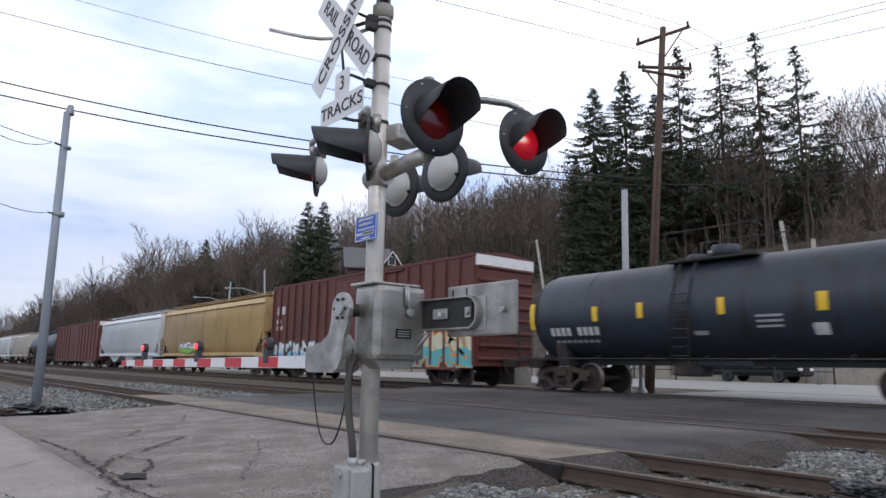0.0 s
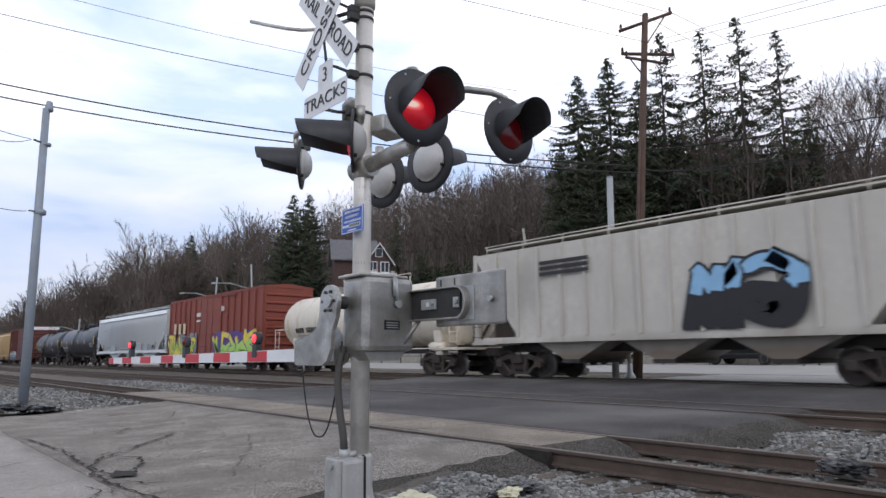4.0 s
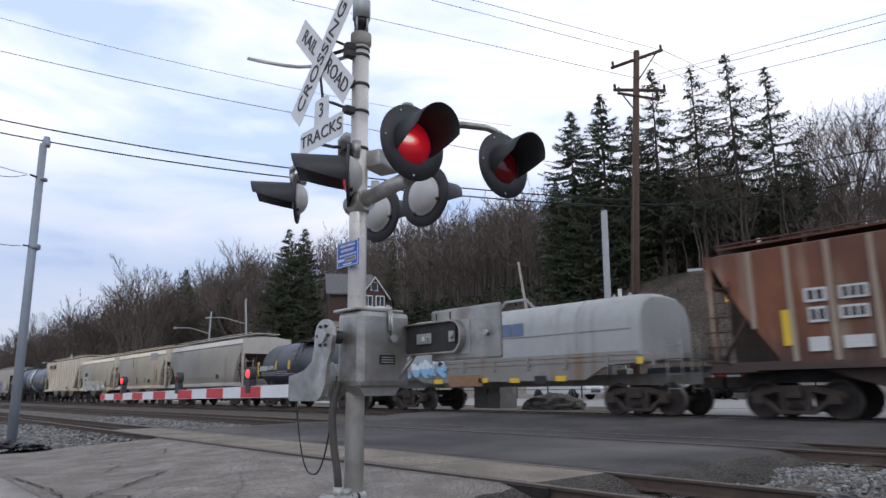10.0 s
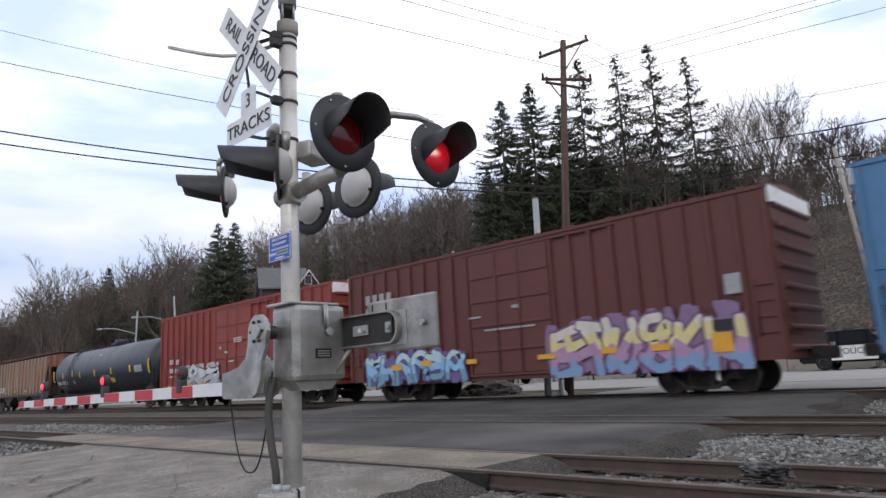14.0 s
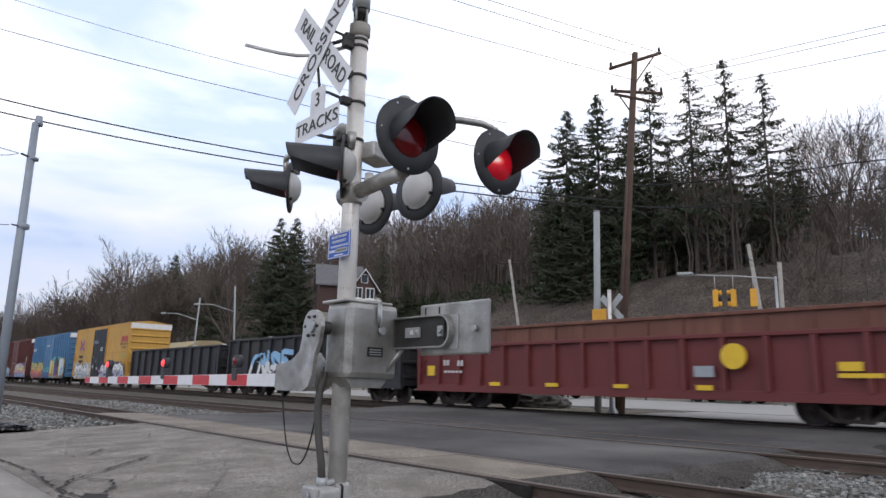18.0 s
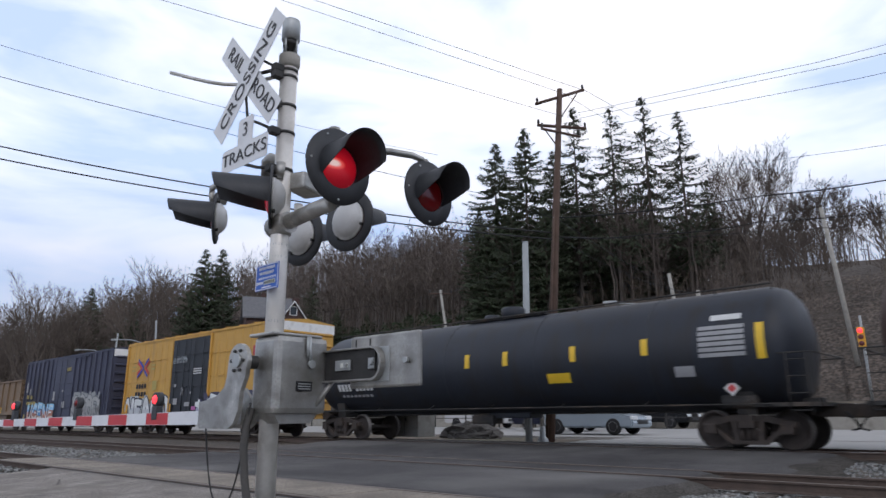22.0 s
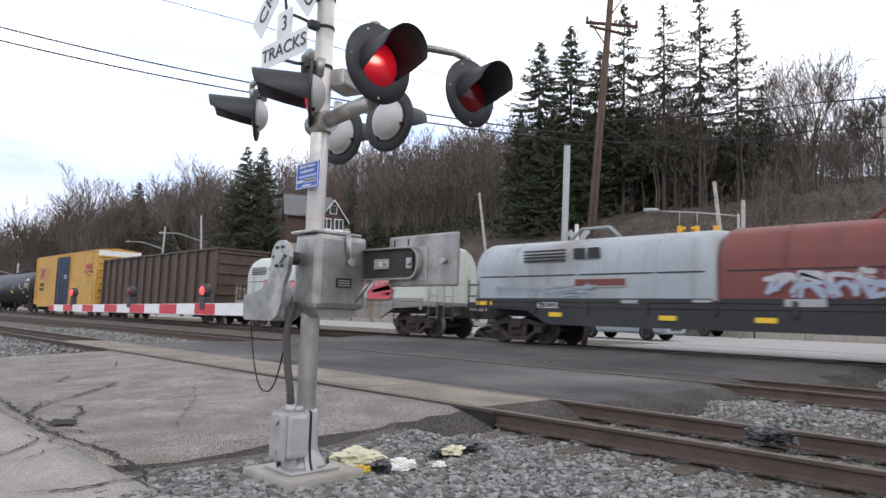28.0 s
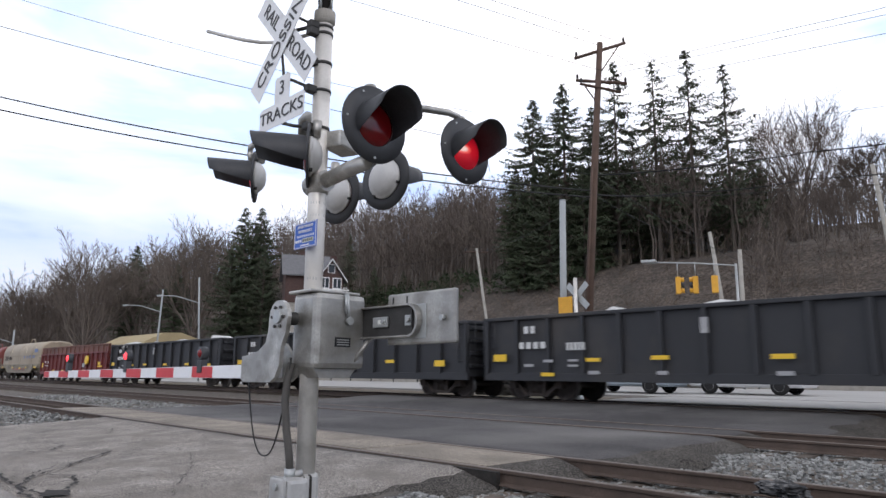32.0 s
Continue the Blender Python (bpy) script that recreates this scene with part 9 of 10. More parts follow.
gb = at(54.4, 0, 26.0)
gp, gr_ = pole("grey_pole", "plain grey steel pole behind the track", Vector((gb.x, gb.y, 0.5)), at(54.65, 14.45, 26.0), 0.13, 0.12, grey_pole)
part("cap", lathe(bmesh.new(), [(0.12, 0), (0.125, 0.05), (0.0, 0.08)], 10), grey_pole, gp, m=pose(*gr_))
for az0, el0, az1, el1, d, rr, mm, nm, lab in (
        (66.3, 11.3, 67.5, 4.5, 44, 0.15, concrete, "leaning_pole", "pale leaning concrete pole"),
        (68.4, 9.8, 68.3, 4.5, 44, 0.16, concrete, "short_pole", "short pale pole by the street"),
        (77.8, 15.17, 78.7, 4.0, 46, 0.15, concrete, "leaning_pole", "pale leaning pole at the roadside"),
        (47.25, 10.6, 48.8, 3.0, 46, 0.11, concrete, "wooden_pole", "thin pale pole with a small crossarm"),
        (24.4, 7.5, 24.9, 1.0, 64, 0.10, grey_pole, "street_light_pole", "thin street light pole"),
        (21.8, 6.4, 21.6, 1.0, 72, 0.10, grey_pole, "street_light_pole", "thin street light pole"),
        (12.2, 2.9, 12.2, 0.5, 95, 0.12, grey_pole, "street_light_pole", "thin street light pole")):
    b0 = at(az1, el1, d)
    b0.z = ground_z(b0.x, b0.y) if b0.z > ground_z(b0.x, b0.y) + 0.5 else b0.z
    p_, r_ = pole(nm, lab, b0, at(az0, el0, d), rr, rr * 0.8, mm, 8)
    if nm == "wooden_pole":
        crossarm(p_, r_ - Vector((0, 0, 0.25)), 0.8, radians(137), wood_pole, 0.05, 2)
    if nm == "street_light_pole":
        part("lamp_arm", tb([tuple(r_ * 0.75), tuple(r_ * 0.78 + Vector((-1.4, 1.6, 0.35))), tuple(r_ * 0.78 + Vector((-2.2, 2.6, 0.4)))], 0.05, 6), grey_pole, p_)
        part("lamp_head", bx(-0.15, 0.15, -0.35, 0.35, -0.08, 0.06, bevel=0.04), galv, p_, m=Matrix.Translation(r_ * 0.78 + Vector((-2.4, 2.8, 0.4))))


def wire(pts, sag=0.0, r=0.012, label="thin black overhead utility wire", parts_n=14):
    bm = bmesh.new()
    for a, b in zip(pts, pts[1:]):
        a, b = Vector(a), Vector(b)
        row = [a.lerp(b, i / parts_n) - Vector((0, 0, 4 * sag * (i / parts_n) * (1 - i / parts_n))) for i in range(parts_n + 1)]
        tube(bm, row, r, 5, cap=False)
    ob = new("overhead_wire", bm_mesh("overhead_wire", bm, wire_mat))
    return tagged(ob, label, "wire", "overhead wires")


top_u = UT - Vector((0, 0, 0.05))
mid_u = UB.lerp(UT, 0.60)
low_u = UB.lerp(UT, 0.545)
wire([at(4.0, 19.3, 30), at(28.1, 18.3, 25.5), low_u + Vector((0, 0, 0.15))], 0.15, 0.028, "thick black overhead utility cable")
wire([at(4.0, 18.4, 30), at(28.1, 17.55, 25.5), low_u - Vector((0, 0, 0.12))], 0.15, 0.028, "thick black overhead utility cable")
wire([at(3.0, 23.9, 28), at(28.2, 22.75, 25.0), at(50.6, 18.8, 26.0), mid_u], 0.1, 0.013)
wire([at(3.0, 26.1, 26), at(25.2, 25.0, 24.0), at(47.0, 22.0, 26)], 0.1, 0.008)
wire([at(5.3, 31.45, 24), at(58.5, 24.7, 27)], 0.0, 0.010)
wire([at(4.8, 34.28, 24), at(59.0, 26.4, 27.5)], 0.0, 0.010)
wire([at(4.7, 34.97, 24), UT + Vector((1.05, -0.66, 0.1))], 0.0, 0.010)
wire([UT + Vector((1.05, -0.66, 0.1)), at(70.0, 20.5, 60)], 0.1, 0.011)
wire([UT + Vector((0.2, -0.12, -0.2)), at(69.5, 19.0, 60)], 0.1, 0.011)
wire([at(59.65, 24.89, 30), at(79.03, 25.63, 30), at(86, 25.6, 30)], 0.0, 0.011)
wire([at(59.85, 24.46, 30), at(80.67, 25.12, 30), at(86, 25.0, 30)], 0.0, 0.011)
wire([at(62.0, 23.6, 30), at(81.65, 23.83, 30), at(86, 23.7, 30)], 0.0, 0.011)
wire([at(70.0, 19.3, 30), at(80.84, 18.94, 30), at(86, 18.7, 30)], 0.0, 0.009)
wire([mid_u, at(73.9, 16.65, 27), at(86, 16.5, 27)], 0.12, 0.026, "thick black overhead utility cable")
wire([low_u, at(65, 14.6, 27), at(73.6, 14.7, 27), at(86, 14.2, 27)], 0.12, 0.02, "thick black overhead utility cable")
wire([low_u, at(74, 14.0, 34), at(86, 13.6, 34)], 0.2, 0.012)
wire([mid_u, at(70, 8.0, 50)], 0.3, 0.014)
wire([low_u, at(68.4, 9.6, 44)], 0.5, 0.012)
wire([low_u, at(47.3, 10.3, 46), at(30, 8.0, 60)], 0.4, 0.01)
wire([(2.62, 18.45, 6.46), at(4.8, 16.3, 14), at(0.0, 17.6, 12)], 0.02, 0.008)
wire([(2.62, 18.45, 6.44), at(4.8, 15.65, 14), at(0.0, 16.2, 12)], 0.1, 0.008)
wire([(2.66, 18.48, 4.69), at(5.3, 10.9, 16), at(0.0, 11.4, 14)], 0.05, 0.008)


# ---- houses on the slope ----
brick_wall = mat("brick_wall", (0.085, 0.05, 0.043), 0.9, var=0.25, scale=4, bump=0.3, bscale=30)
siding = mat("pale_siding", (0.42, 0.44, 0.46), 0.8, var=0.1, scale=2)
dull_siding = mat("dull_siding", (0.20, 0.215, 0.235), 0.85, var=0.15, scale=2)
roof_grey = mat("grey_shingles", (0.15, 0.15, 0.155), 0.9, var=0.2, scale=3, bump=0.3, bscale=15)


def house(az, d, el_base, wdt, dep, wall_h, roof_h, wall_m, label, turn):
    c = at(az, el_base, d)
    h = thing("house", label, "house", "houses on the hill", m=pose(c.x, c.y, c.z, 0, 0, turn))
    part("foundation", bx(-wdt / 2 + 0.1, wdt / 2 - 0.1, -dep / 2 + 0.1, dep / 2 - 0.1, -5.0, 0.0), concrete, h)
    part("wall", fixed(prism(bmesh.new(), [(-wdt / 2, 0), (wdt / 2, 0), (wdt / 2, wall_h), (0, wall_h + roof_h), (-wdt / 2, wall_h)], -dep / 2, dep / 2, "y")), wall_m, h)
    o = 0.45
    k = roof_h / (wdt / 2)
    for s in (-1, 1):
        part("roof", fixed(prism(bmesh.new(), [(0, wall_h + roof_h + 0.05), (s * (wdt / 2 + o), wall_h - k * o + 0.05), (s * (wdt / 2 + o), wall_h - k * o + 0.22), (0, wall_h + roof_h + 0.24)], -dep / 2 - o, dep / 2 + o, "y")), roof_grey, h)
        part("gable_trim", fixed(prism(bmesh.new(), [(0, wall_h + roof_h + 0.0), (s * (wdt / 2 + o), wall_h - k * o), (s * (wdt / 2 + o), wall_h - k * o + 0.15), (0, wall_h + roof_h + 0.17)], -dep / 2 - o - 0.06, -dep / 2 - o - 0.01, "y")), white_paint, h, "white gable trim")
    for wx in (-wdt * 0.25, wdt * 0.25):
        for wz in (0.8, wall_h - 1.4):
            wn_ = part("window", bx(wx - 0.55, wx + 0.55, -dep / 2 - 0.07, -dep / 2 + 0.02, wz, wz + 1.35), white_paint, h, "white framed window")
            for q in (-0.25, 0.25):
                part("pane", bx(wx + q - 0.21, wx + q + 0.21, -dep / 2 - 0.09, -dep / 2 - 0.065, wz + 0.1, wz + 1.25), glass_dark, wn_)
    wn_ = part("window", bx(-0.45, 0.45, -dep / 2 - 0.07, -dep / 2 + 0.02, wall_h + 0.5, wall_h + 1.6), white_paint, h)
    part("pane", bx(-0.36, 0.36, -dep / 2 - 0.09, -dep / 2 - 0.065, wall_h + 0.58, wall_h + 1.52), glass_dark, wn_)
    part("porch_roof", bx(-wdt / 2 - 0.3, wdt / 2 + 0.3, -dep / 2 - 1.6, -dep / 2 - 0.0, wall_h * 0.52, wall_h * 0.52 + 0.18), white_paint, h)
    for px in (-wdt / 2, -wdt / 6, wdt / 6, wdt / 2):
        part("porch_post", bx(px - 0.08, px + 0.08, -dep / 2 - 1.5, -dep / 2 - 1.34, 0, wall_h * 0.52), white_paint, h)
    part("chimney", bx(wdt * 0.2, wdt * 0.2 + 0.7, 0.4, 1.1, wall_h, wall_h + roof_h + 1.0), brick_wall, h)
    return h


house(34.55, 84, 5.3, 3.0, 4.0, 3.7, 2.05, brick_wall, "brick house with white gable trim and porch on the hill", -20)
house(33.0, 88, 5.6, 6.0, 6.0, 3.6, 2.6, brick_wall, "brick house with grey roof partly hidden by trees", 62)
house(64.5, 76, 9.6, 4.6, 6.0, 2.2, 1.7, siding, "pale grey house among spruces", -52)
house(60.9, 78, 9.6, 6.0, 7.0, 1.6, 1.4, dull_siding, "pale grey house with a grey roof on the slope", -60)
house(69.8, 80, 9.2, 4.0, 4.0, 0.9, 0.8, dull_siding, "pale grey house high on the slope", -70)

# long tan warehouse roof down the valley
wc = at(21.6, 0.0, 92)
ware = thing("warehouse", "low tan warehouse with a rounded gable end", "warehouse", m=pose(wc.x, wc.y, 0.6, 0, 0, 0))
tan_wall = mat("tan_wall", (0.36, 0.285, 0.16), 0.85, var=0.12, scale=0.6)
part("wall", fixed(prism(bmesh.new(), [(-4.5, 0), (4.5, 0), (4.5, 3.2), (2.5, 4.7), (0.5, 5.3), (-1.5, 5.2), (-3.5, 4.2), (-4.5, 3.0)], -6, 8, "y")), tan_wall, ware)
part("roof_edge", bx(-4.6, 4.6, -6.2, -6.02, 2.9, 3.1), tan_wall, ware)

# ---- far side of the crossing: second signal, gate, cabinet ----
sx, sy = 20.75, 14.25
far_sig = thing("far_crossing_signal", "crossing signal on the far side seen from behind", "crossing signal", m=pose(sx, sy, 0.46))
part("mast", tb([(0, 0, 0), (0, 0, 4.3)], 0.07, 10), alu_mast, far_sig)
for s in (-1, 1):
    part("crossbuck_board", bx(-0.01, 0.01, -0.61, 0.61, -0.114, 0.114), galv, far_sig, m=pose(0.12 + 0.015 * s, 0, 3.65, 45 * s, 0, 0))
part("yellow_sign", bx(-0.03, 0.03, -0.3, 0.3, -0.42, 0.42, bevel=0.02), signal_yellow, far_sig, m=pose(-0.05, 0.42, 3.2))
part("lamp_cross_arm", tb([(0, -0.45, 2.7), (0, 0.45, 2.7)], 0.03, 8), alu, far_sig)
for s in (-0.42, 0.42):
    part("lamp_back", lathe(bmesh.new(), [(0.30, 0.0), (0.30, 0.02), (0.19, 0.03), (0.16, 0.14), (0.0, 0.17)], 20, "x"), black_paint, far_sig, m=pose(0, s, 2.7, 0, 0, 180))
part("mechanism", bx(-0.2, 0.2, -0.22, 0.22, 0.95, 1.45, bevel=0.04), alu, far_sig)
part("base", lathe(bmesh.new(), [(0.22, -0.2), (0.20, 0.0), (0.11, 0.12), (0.10, 0.42), (0.08, 0.45)], 16), galv, far_sig)
fa = part("gate_arm", bx(-0.02, 0.02, -9.0, -0.3, 1.05, 1.15), sign_white, far_sig, "lowered red and white gate arm")
for k in range(10):
    part("red_stripe", bx(-0.024, 0.024, -8.9 + 0.86 * k, -8.9 + 0.86 * k + 0.42, 1.054, 1.146), red_paint, fa)
cab = thing("signal_cabinet", "beige metal signal cabinet behind the track", "cabinet", m=pose(19.4 / 1.0 + 0.9, 20.3, 0.5, 0, 0, 0))
part("case", bx(-0.5, 0.5, -0.75, 0.75, 0.0, 1.25, bevel=0.02), concrete, cab)
part("lid", bx(-0.56, 0.56, -0.81, 0.81, 1.25, 1.32, bevel=0.01), concrete, cab)
part("door_seam", bx(-0.506, -0.5, -0.01, 0.01, 0.08, 1.2), steel_dark, cab)
part("hasp", bx(-0.53, -0.5, -0.1, -0.05, 0.6, 0.75), steel_dark, cab)
heap = bmesh.new()
bmesh.ops.create_icosphere(heap, subdivisions=4, radius=1.0)
for v in heap.verts:
    nn = noise.noise(v.co * 4)
    v.co = Vector((v.co.x * 1.0 * (1 + 0.2 * nn), v.co.y * 1.3 * (1 + 0.2 * nn), max(-0.1, v.co.z * 0.5 * (1 + 0.4 * nn))))
tagged(part("gravel_pile", heap, stone_mat, m=pose(20.9, 17.7, 0.55)), "small heap of grey gravel behind the track", "rubble", "", "stuff")

# low wall and railing along the far edge of the street
wall_ob = thing("retaining_wall", "low weathered concrete retaining wall along the street", "wall", "", "structure", pose(38.0, 0, 0.7))
wr = random.Random(8)
for i in range(46):
    part("wall_block", bx(0.0, 0.45, -60 + i * 4.0, -60 + i * 4.0 + 3.97, -0.6, 1.15 + wr.uniform(-0.03, 0.03), bevel=0.03), concrete, wall_ob)
for i in range(30):
    part("railing_post", bx(-6.6, -6.54, 12 + i * 2.5, 12.06 + i * 2.5, 0.0, 1.0), steel_dark, wall_ob)
part("railing_bar", bx(-6.6, -6.54, 12, 84, 0.95, 1.0), steel_dark, wall_ob)
part("railing_bar", bx(-6.6, -6.54, 12, 84, 0.5, 0.54), steel_dark, wall_ob)

# traffic lights on a mast arm
tl_c = at(65.0, 7.2, 35)
tl = thing("traffic_light", "yellow three-section traffic lights on a mast arm", "traffic light", m=pose(tl_c.x, tl_c.y, 0.65))
lamp_red = mat("traffic_lens_dark", (0.12, 0.02, 0.02), 0.3, var=0.1)
hz = tl_c.z - 0.65
part("pole", tb([(1.0, -1.6, 0), (1.0, -1.6, hz + 1.0)], 0.07, 10, 0.06), galv, tl)
part("mast_arm", tb([(1.0, -1.6, hz + 0.9), (0.3, 0.1, hz + 1.12), (-0.6, 1.9, hz + 1.25)], 0.035, 8), galv, tl)
part("lamp_head", bx(-0.3, 0.3, -0.5, 0.2, -0.06, 0.08, bevel=0.03), galv, tl, m=pose(-0.7, 2.2, hz + 1.28, 0, 0, 20))
for (dx, dy, turn) in ((-0.35, 0.72, 30), (0.02, 0.0, 200), (0.4, -0.78, 120)):
    hd = part("signal_head", bx(-0.15, 0.15, -0.12, 0.12, -0.42, 0.42, bevel=0.03), signal_yellow, tl, m=pose(dx, dy, hz, 0, 0, turn))
    for zz in (-0.27, 0.0, 0.27):
        part("visor", lathe(bmesh.new(), [(0.11, -0.12), (0.12, -0.28), (0.108, -0.28), (0.10, -0.12)], 14, "y"), signal_yellow if zz else black_paint, hd, m=pose(0, 0, zz))
        part("lens", lathe(bmesh.new(), [(0.095, -0.130), (0.0, -0.145)], 14, "y"), lamp_red, hd, m=pose(0, 0, zz))
    part("hanger", tb([(0, 0, 0.42), (0, 0, 1.12)], 0.02, 6), galv, hd)


# a second traffic light further along the street, showing red
t2 = at(79.15, 6.0, 40)
tl2 = thing("traffic_light", "yellow traffic light on a post showing red", "traffic light", m=pose(t2.x, t2.y, 0.65))
h2 = t2.z - 0.65
part("pole", tb([(0.3, 0, 0), (0.3, 0, h2 + 0.8)], 0.07, 10, 0.06), galv, tl2)
hd2 = part("signal_head", bx(-0.15, 0.15, -0.15, 0.15, -0.85, 0.18, bevel=0.03), signal_yellow, tl2, m=pose(0, 0, h2))
part("bracket", tb([(0.1, 0, -0.2), (0.32, 0, -0.2)], 0.03, 6), galv, hd2)
for zz, mm in ((0.0, gate_lit), (-0.32, lamp_red), (-0.64, lamp_red)):
    part("lens", lathe(bmesh.new(), [(0.13, -0.155), (0.12, -0.175), (0.0, -0.185)], 16, "x"), mm, hd2, m=pose(0, 0, zz))


# ---- cars in the street ----
tyre = mat("tyre", (0.015, 0.015, 0.016), 0.8, var=0.2)
rim_m = mat("wheel_rim", (0.4, 0.4, 0.42), 0.35, 0.8, var=0.1)
head_m = mat("headlight", (0.75, 0.78, 0.8), 0.15, var=0.05)


def automobile(name, label, color, x, y, heading, kind="sedan"):
    """Heading 180 drives towards -y. Body from a side outline with rounded shoulders, cabin glass, wheels and lamps."""
    pm = mat("car_paint", color, 0.25, 0.25, var=0.06, scale=1.5)
    v = thing(name, label, "car", "vehicles in the street", m=pose(x, y, road_z(x) + 0.02, 0, 0, heading))
    if kind == "sedan":
        L, Hh, body, cab_ = 4.5, 1.45, [(-2.2, 0.28), (2.2, 0.28), (2.25, 0.55), (2.15, 0.72), (1.2, 0.92), (-1.5, 0.98), (-2.2, 0.92), (-2.25, 0.55)], [(0.95, 0.93), (0.25, 1.38), (-0.9, 1.43), (-1.75, 0.98)]
    else:
        L, Hh, body, cab_ = 4.8, 1.75, [(-2.35, 0.32), (2.35, 0.32), (2.4, 0.65), (2.25, 0.9), (1.35, 1.05), (-2.3, 1.1), (-2.4, 0.6)], [(1.25, 1.06), (0.55, 1.66), (-1.9, 1.72), (-2.3, 1.1)]
    for part_name, outl, x0, x1, m_ in (("body", body, -0.88, 0.88, pm), ("cabin", cab_, -0.72, 0.72, glass_dark)):
        bm_ = fixed(prism(bmesh.new(), outl, x0, x1, "x"))
        bmesh.ops.bevel(bm_, geom=list(bm_.edges), offset=0.07, segments=2, affect="EDGES")
        part(part_name, bm_, m_, v)
    top = [p for p in cab_ if p[1] > 1.2]
    part("roof", bx(-0.66, 0.66, min(p[0] for p in top), max(p[0] for p in top), Hh - 0.06, Hh + 0.0, bevel=0.03), pm, v)
    for s in (-0.74, 0.74):
        for yy in (cab_[1][0] - 0.05, (cab_[1][0] + cab_[2][0]) / 2, cab_[2][0]):
            part("pillar", bx(s - 0.02, s + 0.02, yy - 0.04, yy + 0.04, cab_[0][1], Hh - 0.03), pm, v)
    for yy in (1.35, -1.35):
        for s in (-1, 1):
            w_ = part("wheel", fixed(lathe(bmesh.new(), [(0.20, -0.11), (0.31, -0.11), (0.33, -0.07), (0.33, 0.07), (0.31, 0.11), (0.20, 0.11)], 20, "x")), tyre, v, m=pose(s * 0.80, yy, 0.33))
            part("rim", fixed(lathe(bmesh.new(), [(0.0, -0.1), (0.05, -0.115), (0.16, -0.09), (0.205, -0.115), (0.205, 0.115), (0.16, 0.09), (0.0, 0.1)], 10, "x")), rim_m, w_)
    for s in (-0.62, 0.62):
        part("headlight", bx(s - 0.2, s + 0.2, L / 2 - 0.16, L / 2 - 0.02, 0.60, 0.75, bevel=0.03), head_m, v)
        part("tail_light", bx(s - 0.18, s + 0.18, -L / 2 + 0.02, -L / 2 + 0.1, 0.7, 0.85, bevel=0.02), red_paint, v)
    part("grille", bx(-0.45, 0.45, L / 2 - 0.10, L / 2 + 0.0, 0.42, 0.58, bevel=0.02), black_paint, v)
    return v


silver_car = automobile("silver_car", "silver sedan waiting at the crossing", (0.36, 0.42, 0.47), 26.5, 15.6, 180)
minivan = automobile("dark_minivan", "dark blue minivan driving along the street", (0.02, 0.025, 0.05), 30.5, 12.0, 180, "van")
white_van = automobile("white_van", "white van standing by the street", (0.7, 0.71, 0.72), 33.5, 27.5, 180, "van")
white_car = automobile("white_car", "white sedan driving along the street", (0.72, 0.73, 0.74), 28.0, 9.6, 180)
black_car = automobile("black_suv", "black sport utility vehicle parked beyond the street", (0.015, 0.016, 0.018), 36.2, 17.5, 180, "van")
police_car = automobile("patrol_car", "black patrol car with white doors driving slowly along the street", (0.016, 0.017, 0.02), 35.5, 22.5, 180, "van")
for s_ in (-1, 1):
    d_ = part("door_panel", bx(min(s_ * 0.875, s_ * 0.895), max(s_ * 0.875, s_ * 0.895), -1.0, 0.85, 0.42, 1.06, bevel=0.004), white_paint, police_car, "white door panels")
    lettering("letters", "POLICE", 0.36, sign_black, d_, pose(s_ * 0.90, -0.1, 0.80, 90, 0, 90 * s_), 1.0)
part("light_bar", bx(-0.55, 0.55, -0.5, -0.25, 1.75, 1.85, bevel=0.03), black_paint, police_car)

# rubbish at the foot of the signal
def crumpled(name, label, c, size, material, seed, flat=0.35):
    bm = bmesh.new()
    bmesh.ops.create_icosphere(bm, subdivisions=4, radius=1.0)
    for v in bm.verts:
        q = v.co * 1.6 + Vector((seed, 0, 0))
        k = 1 + 0.5 * noise.noise(q) + 0.28 * noise.noise(q * 3.1)
        v.co = Vector((v.co.x * size[0] * k, v.co.y * size[1] * k, max(-0.4, v.co.z) * size[2] * k + flat * size[2]))
    return tagged(part(name, bm, material, m=pose(*c), smooth=False), label, "litter", "litter on the ballast")


crumpled("plastic_bag", "crumpled white plastic bag on the ballast", (3.52, 4.55, 0.0), (0.22, 0.15, 0.075), bag_yellow, 1)
crumpled("cream_wrapper", "cream wrapper beside the white bag", (3.36, 4.24, -0.01), (0.05, 0.05, 0.04), yellow_paint, 2)
crumpled("black_bag", "torn black plastic bag on the ballast", (3.48, 4.19, 0.0), (0.10, 0.09, 0.05), bag_black, 3)
crumpled("plastic_bag", "crumpled white plastic bag on the ballast", (3.66, 4.14, 0.0), (0.12, 0.08, 0.05), bag_white, 4)
crumpled("black_bag", "torn black plastic bag on the ballast", (4.42, 4.16, 0.05), (0.20, 0.15, 0.06), bag_black, 5)
crumpled("black_bag", "torn black plastic bag on the ballast", (4.16, 4.22, 0.02), (0.09, 0.08, 0.05), bag_black, 11)
crumpled("white_rag", "dirty white rag on the black bag", (4.24, 4.13, 0.06), (0.13, 0.08, 0.04), bag_yellow, 6)
crumpled("white_rag", "dirty white scrap of paper on the ballast", (3.96, 4.02, 0.0), (0.06, 0.05, 0.025), bag_white, 12)
crumpled("dark_lump", "dark cloth lump between the rails", (7.15, 2.6, 0.09), (0.16, 0.24, 0.09), bag_black, 7)
crumpled("dark_debris", "dark heap of rotten debris at the foot of the pole", (2.75, 18.1, 0.03), (0.42, 0.30, 0.13), bag_black, 8)
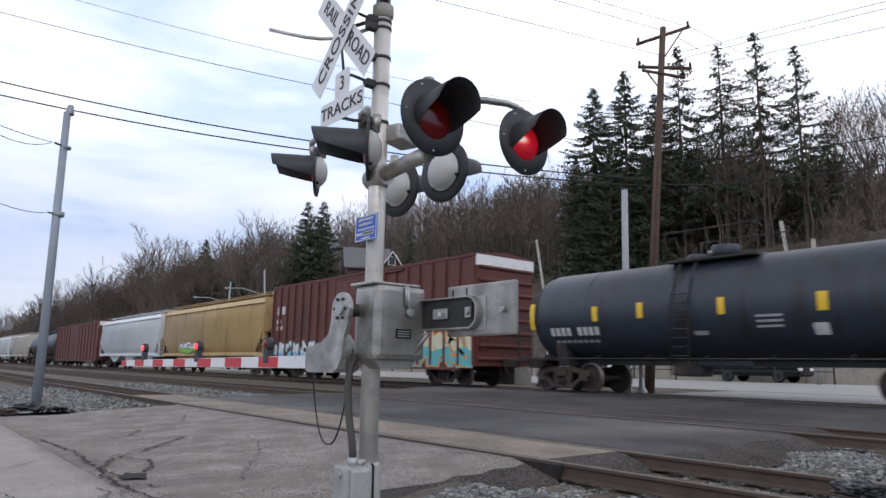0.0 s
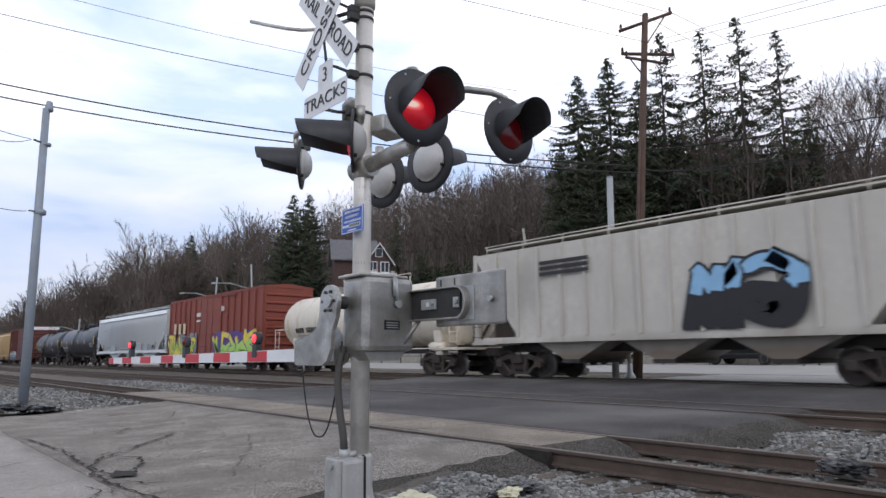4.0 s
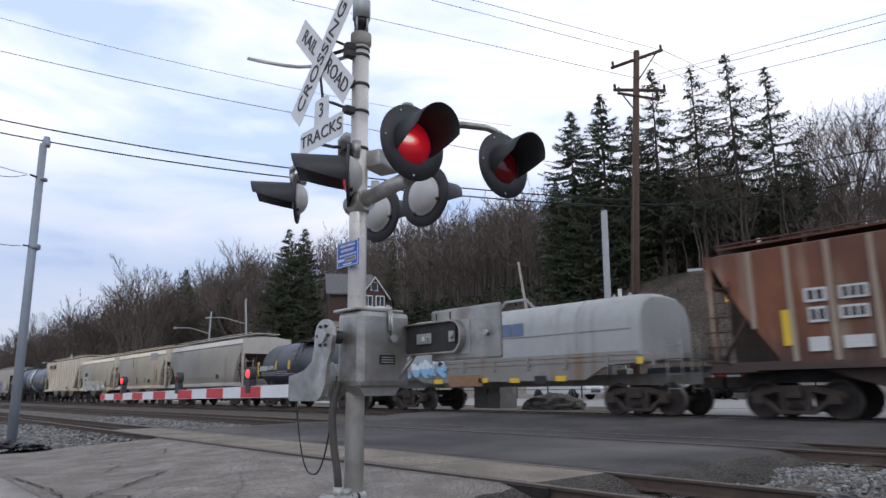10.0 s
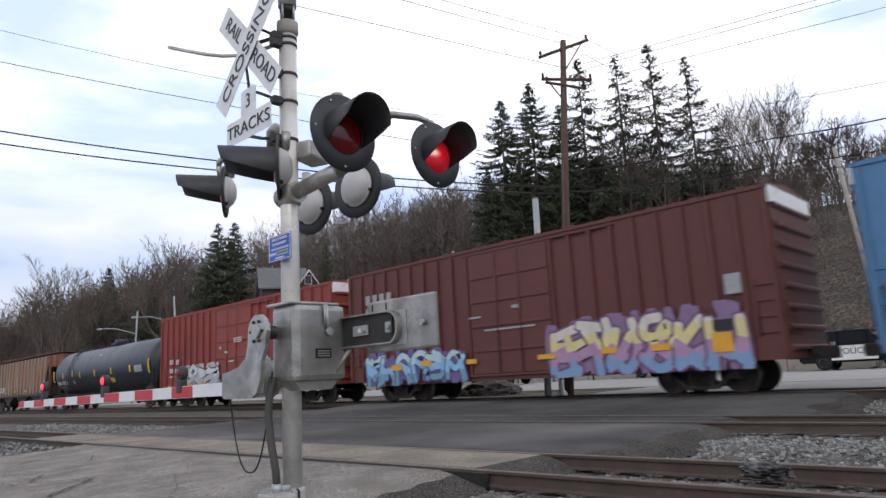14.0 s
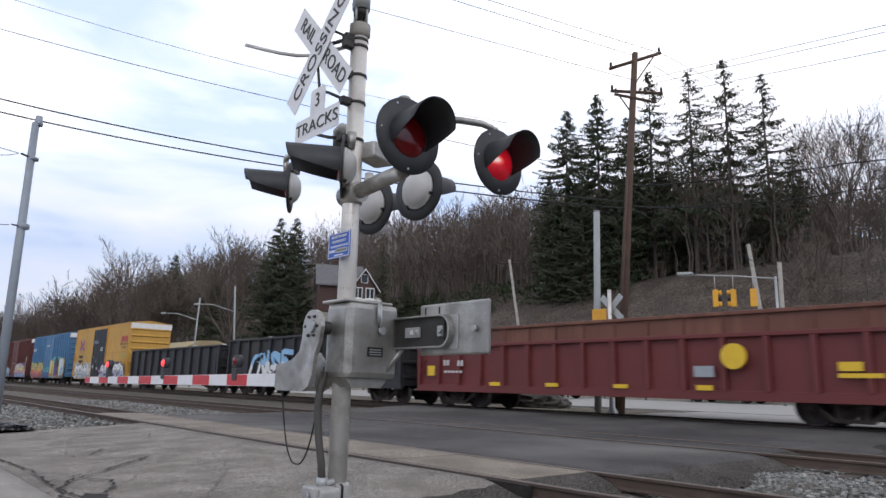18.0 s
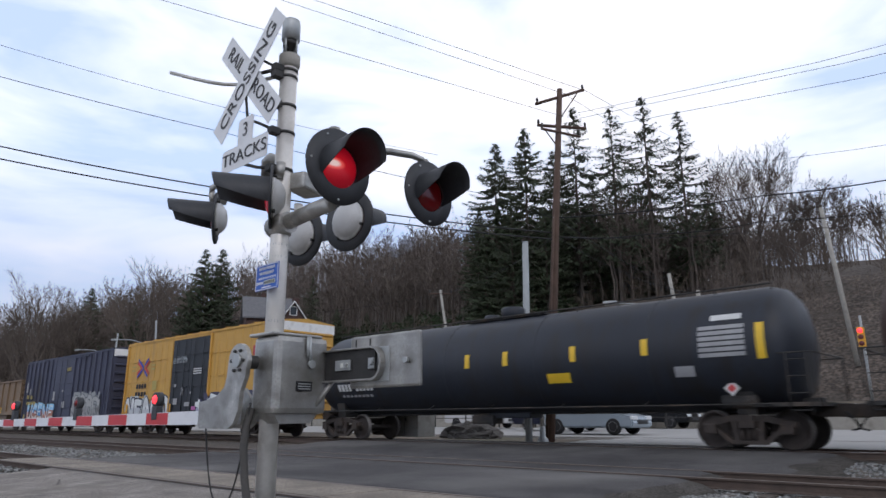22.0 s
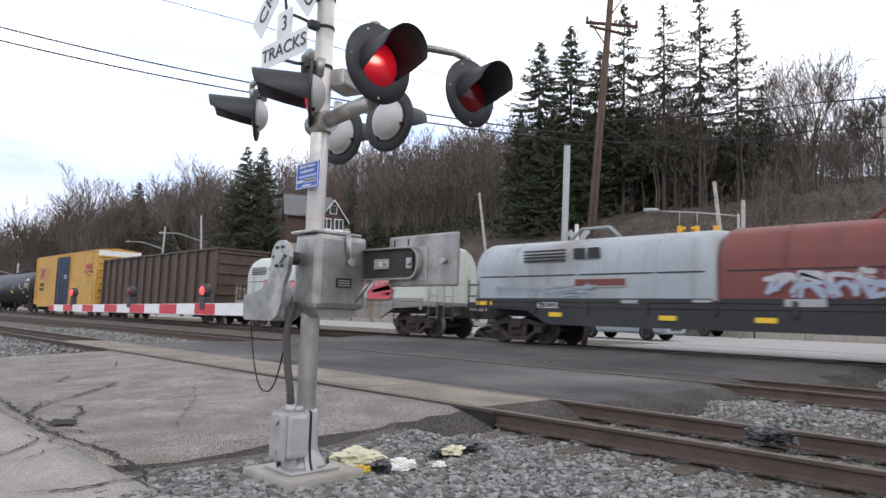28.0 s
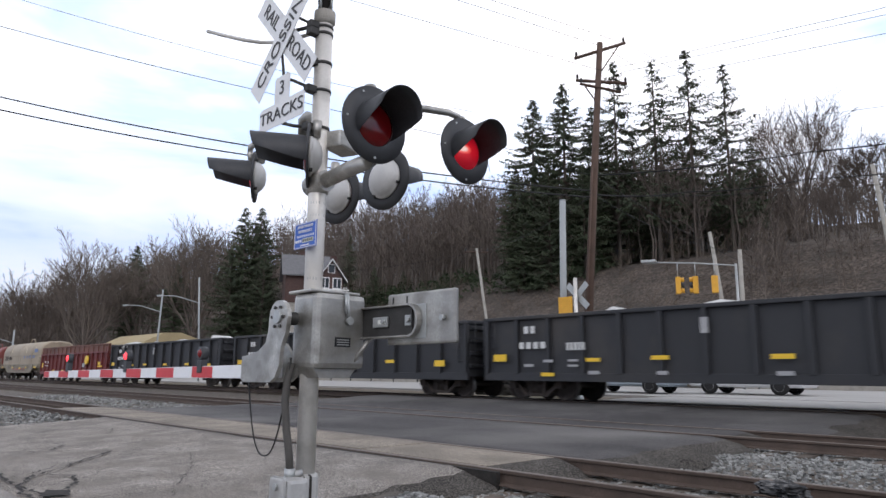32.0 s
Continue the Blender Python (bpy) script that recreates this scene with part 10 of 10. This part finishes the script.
crumpled("dark_debris", "dark heap of rotten debris at the foot of the pole", (2.15, 17.4, 0.03), (0.30, 0.22, 0.10), crumb, 9)
crumpled("dark_debris", "dark heap of rotten debris at the foot of the pole", (3.25, 17.75, 0.03), (0.28, 0.2, 0.09), bag_black, 13)
stub = thing("timber_stub", "short rotten timber post stub beside the track", "post", m=pose(1.75, 17.6, 0.0, 4, -6, 20))
part("post", bx(-0.11, 0.11, -0.11, 0.11, -0.1, 0.42, bevel=0.02), tie_mat, stub)
# ---- motion ----
def motions():
    """The train rolls by at a steady speed, its wheels turn, and the lamps flash by turning their lit half to the front and back."""
    ts_ = [0.0, 1 / 30] + [float(i) for i in range(1, 32)] + [32 - 1 / 30, 32.0]
    for car, y in TRAIN:
        walk(car, [(t, pose(TRAIN_X, y + SPEED * t, TRAIN_Z)) for t in ts_])
    step = -math.degrees(SPEED / 30 / 0.457)
    for k, obs in WHEELSETS.items():
        walk(obs[0], [(i / 30, pose(0, k * 0.889, 0.457, step * i % 360, 0, 0)) for i in range(961)])
        keys = obs[0].animation_data
        for o in obs[1:]:
            o.rotation_mode = "QUATERNION"
            o.animation_data_create()
            o.animation_data.action = keys.action
            o.animation_data.action_slot = keys.action_slot
    half, first = 0.5955, 0.265

    def flash_rows(place, side, lit_at_zero):
        """side 0 lights from `first` on, side 1 in turn; each change takes three frames."""
        rows, ang, lit = [], 0.0 if lit_at_zero else 180.0, lit_at_zero
        rows.append((0.0, ang))
        k = 0
        while first + k * half < 31.9:
            f0 = round((first + k * half) * 30)
            for i in (f0, f0 + 1):
                if i % 30 == 0:
                    f0 = i - 2 if first + k * half < i / 30 + 0.01 else i + 1
            for i in (0, 1, 2, 3):
                rows.append(((f0 - 1 + i) / 30, ang + 60.0 * i))
            ang += 180.0
            k += 1
        rows.append((32.0, ang))
        return [(t, pose(*place, 0, 0, a % 360)) for t, a in rows]

    for (lp, lens), side in LAMPS:
        walk(lens, flash_rows((0, 0.0, 0), side, side == 1))
    for lens, side, place in GATE_LENSES:
        if side < 2:
            walk(lens, flash_rows(place, side, side == 1))

    def drive(ob, heading, x, rows):
        walk(ob, [(t, pose(x, y, road_z(x) + 0.02, 0, 0, heading)) for t, y in rows])

    drive(silver_car, 180, 26.5, [(0.0, 62.0), (17.5, 62.0), (20.6, 17.5), (21.2, 15.7), (21.6, 15.5), (32.0, 15.5)])
    drive(minivan, 180, 30.5, [(0.0, 70.0), (19.0, 70.0), (22.3, 12.0), (25.0, -36.0), (32.0, -36.0)])
    drive(police_car, 180, 35.5, [(0.0, 28.0), (5.0, 26.5), (7.0, 25.0), (9.0, 22.5), (10.5, 19.2), (12.0, 15.3), (14.0, 8.0), (17.0, -8.0), (20.0, -36.0), (32.0, -36.0)])
    drive(white_car, 180, 28.0, [(0.0, 80.0), (26.5, 80.0), (30.0, 20.0), (32.0, 11.0)])


motions()
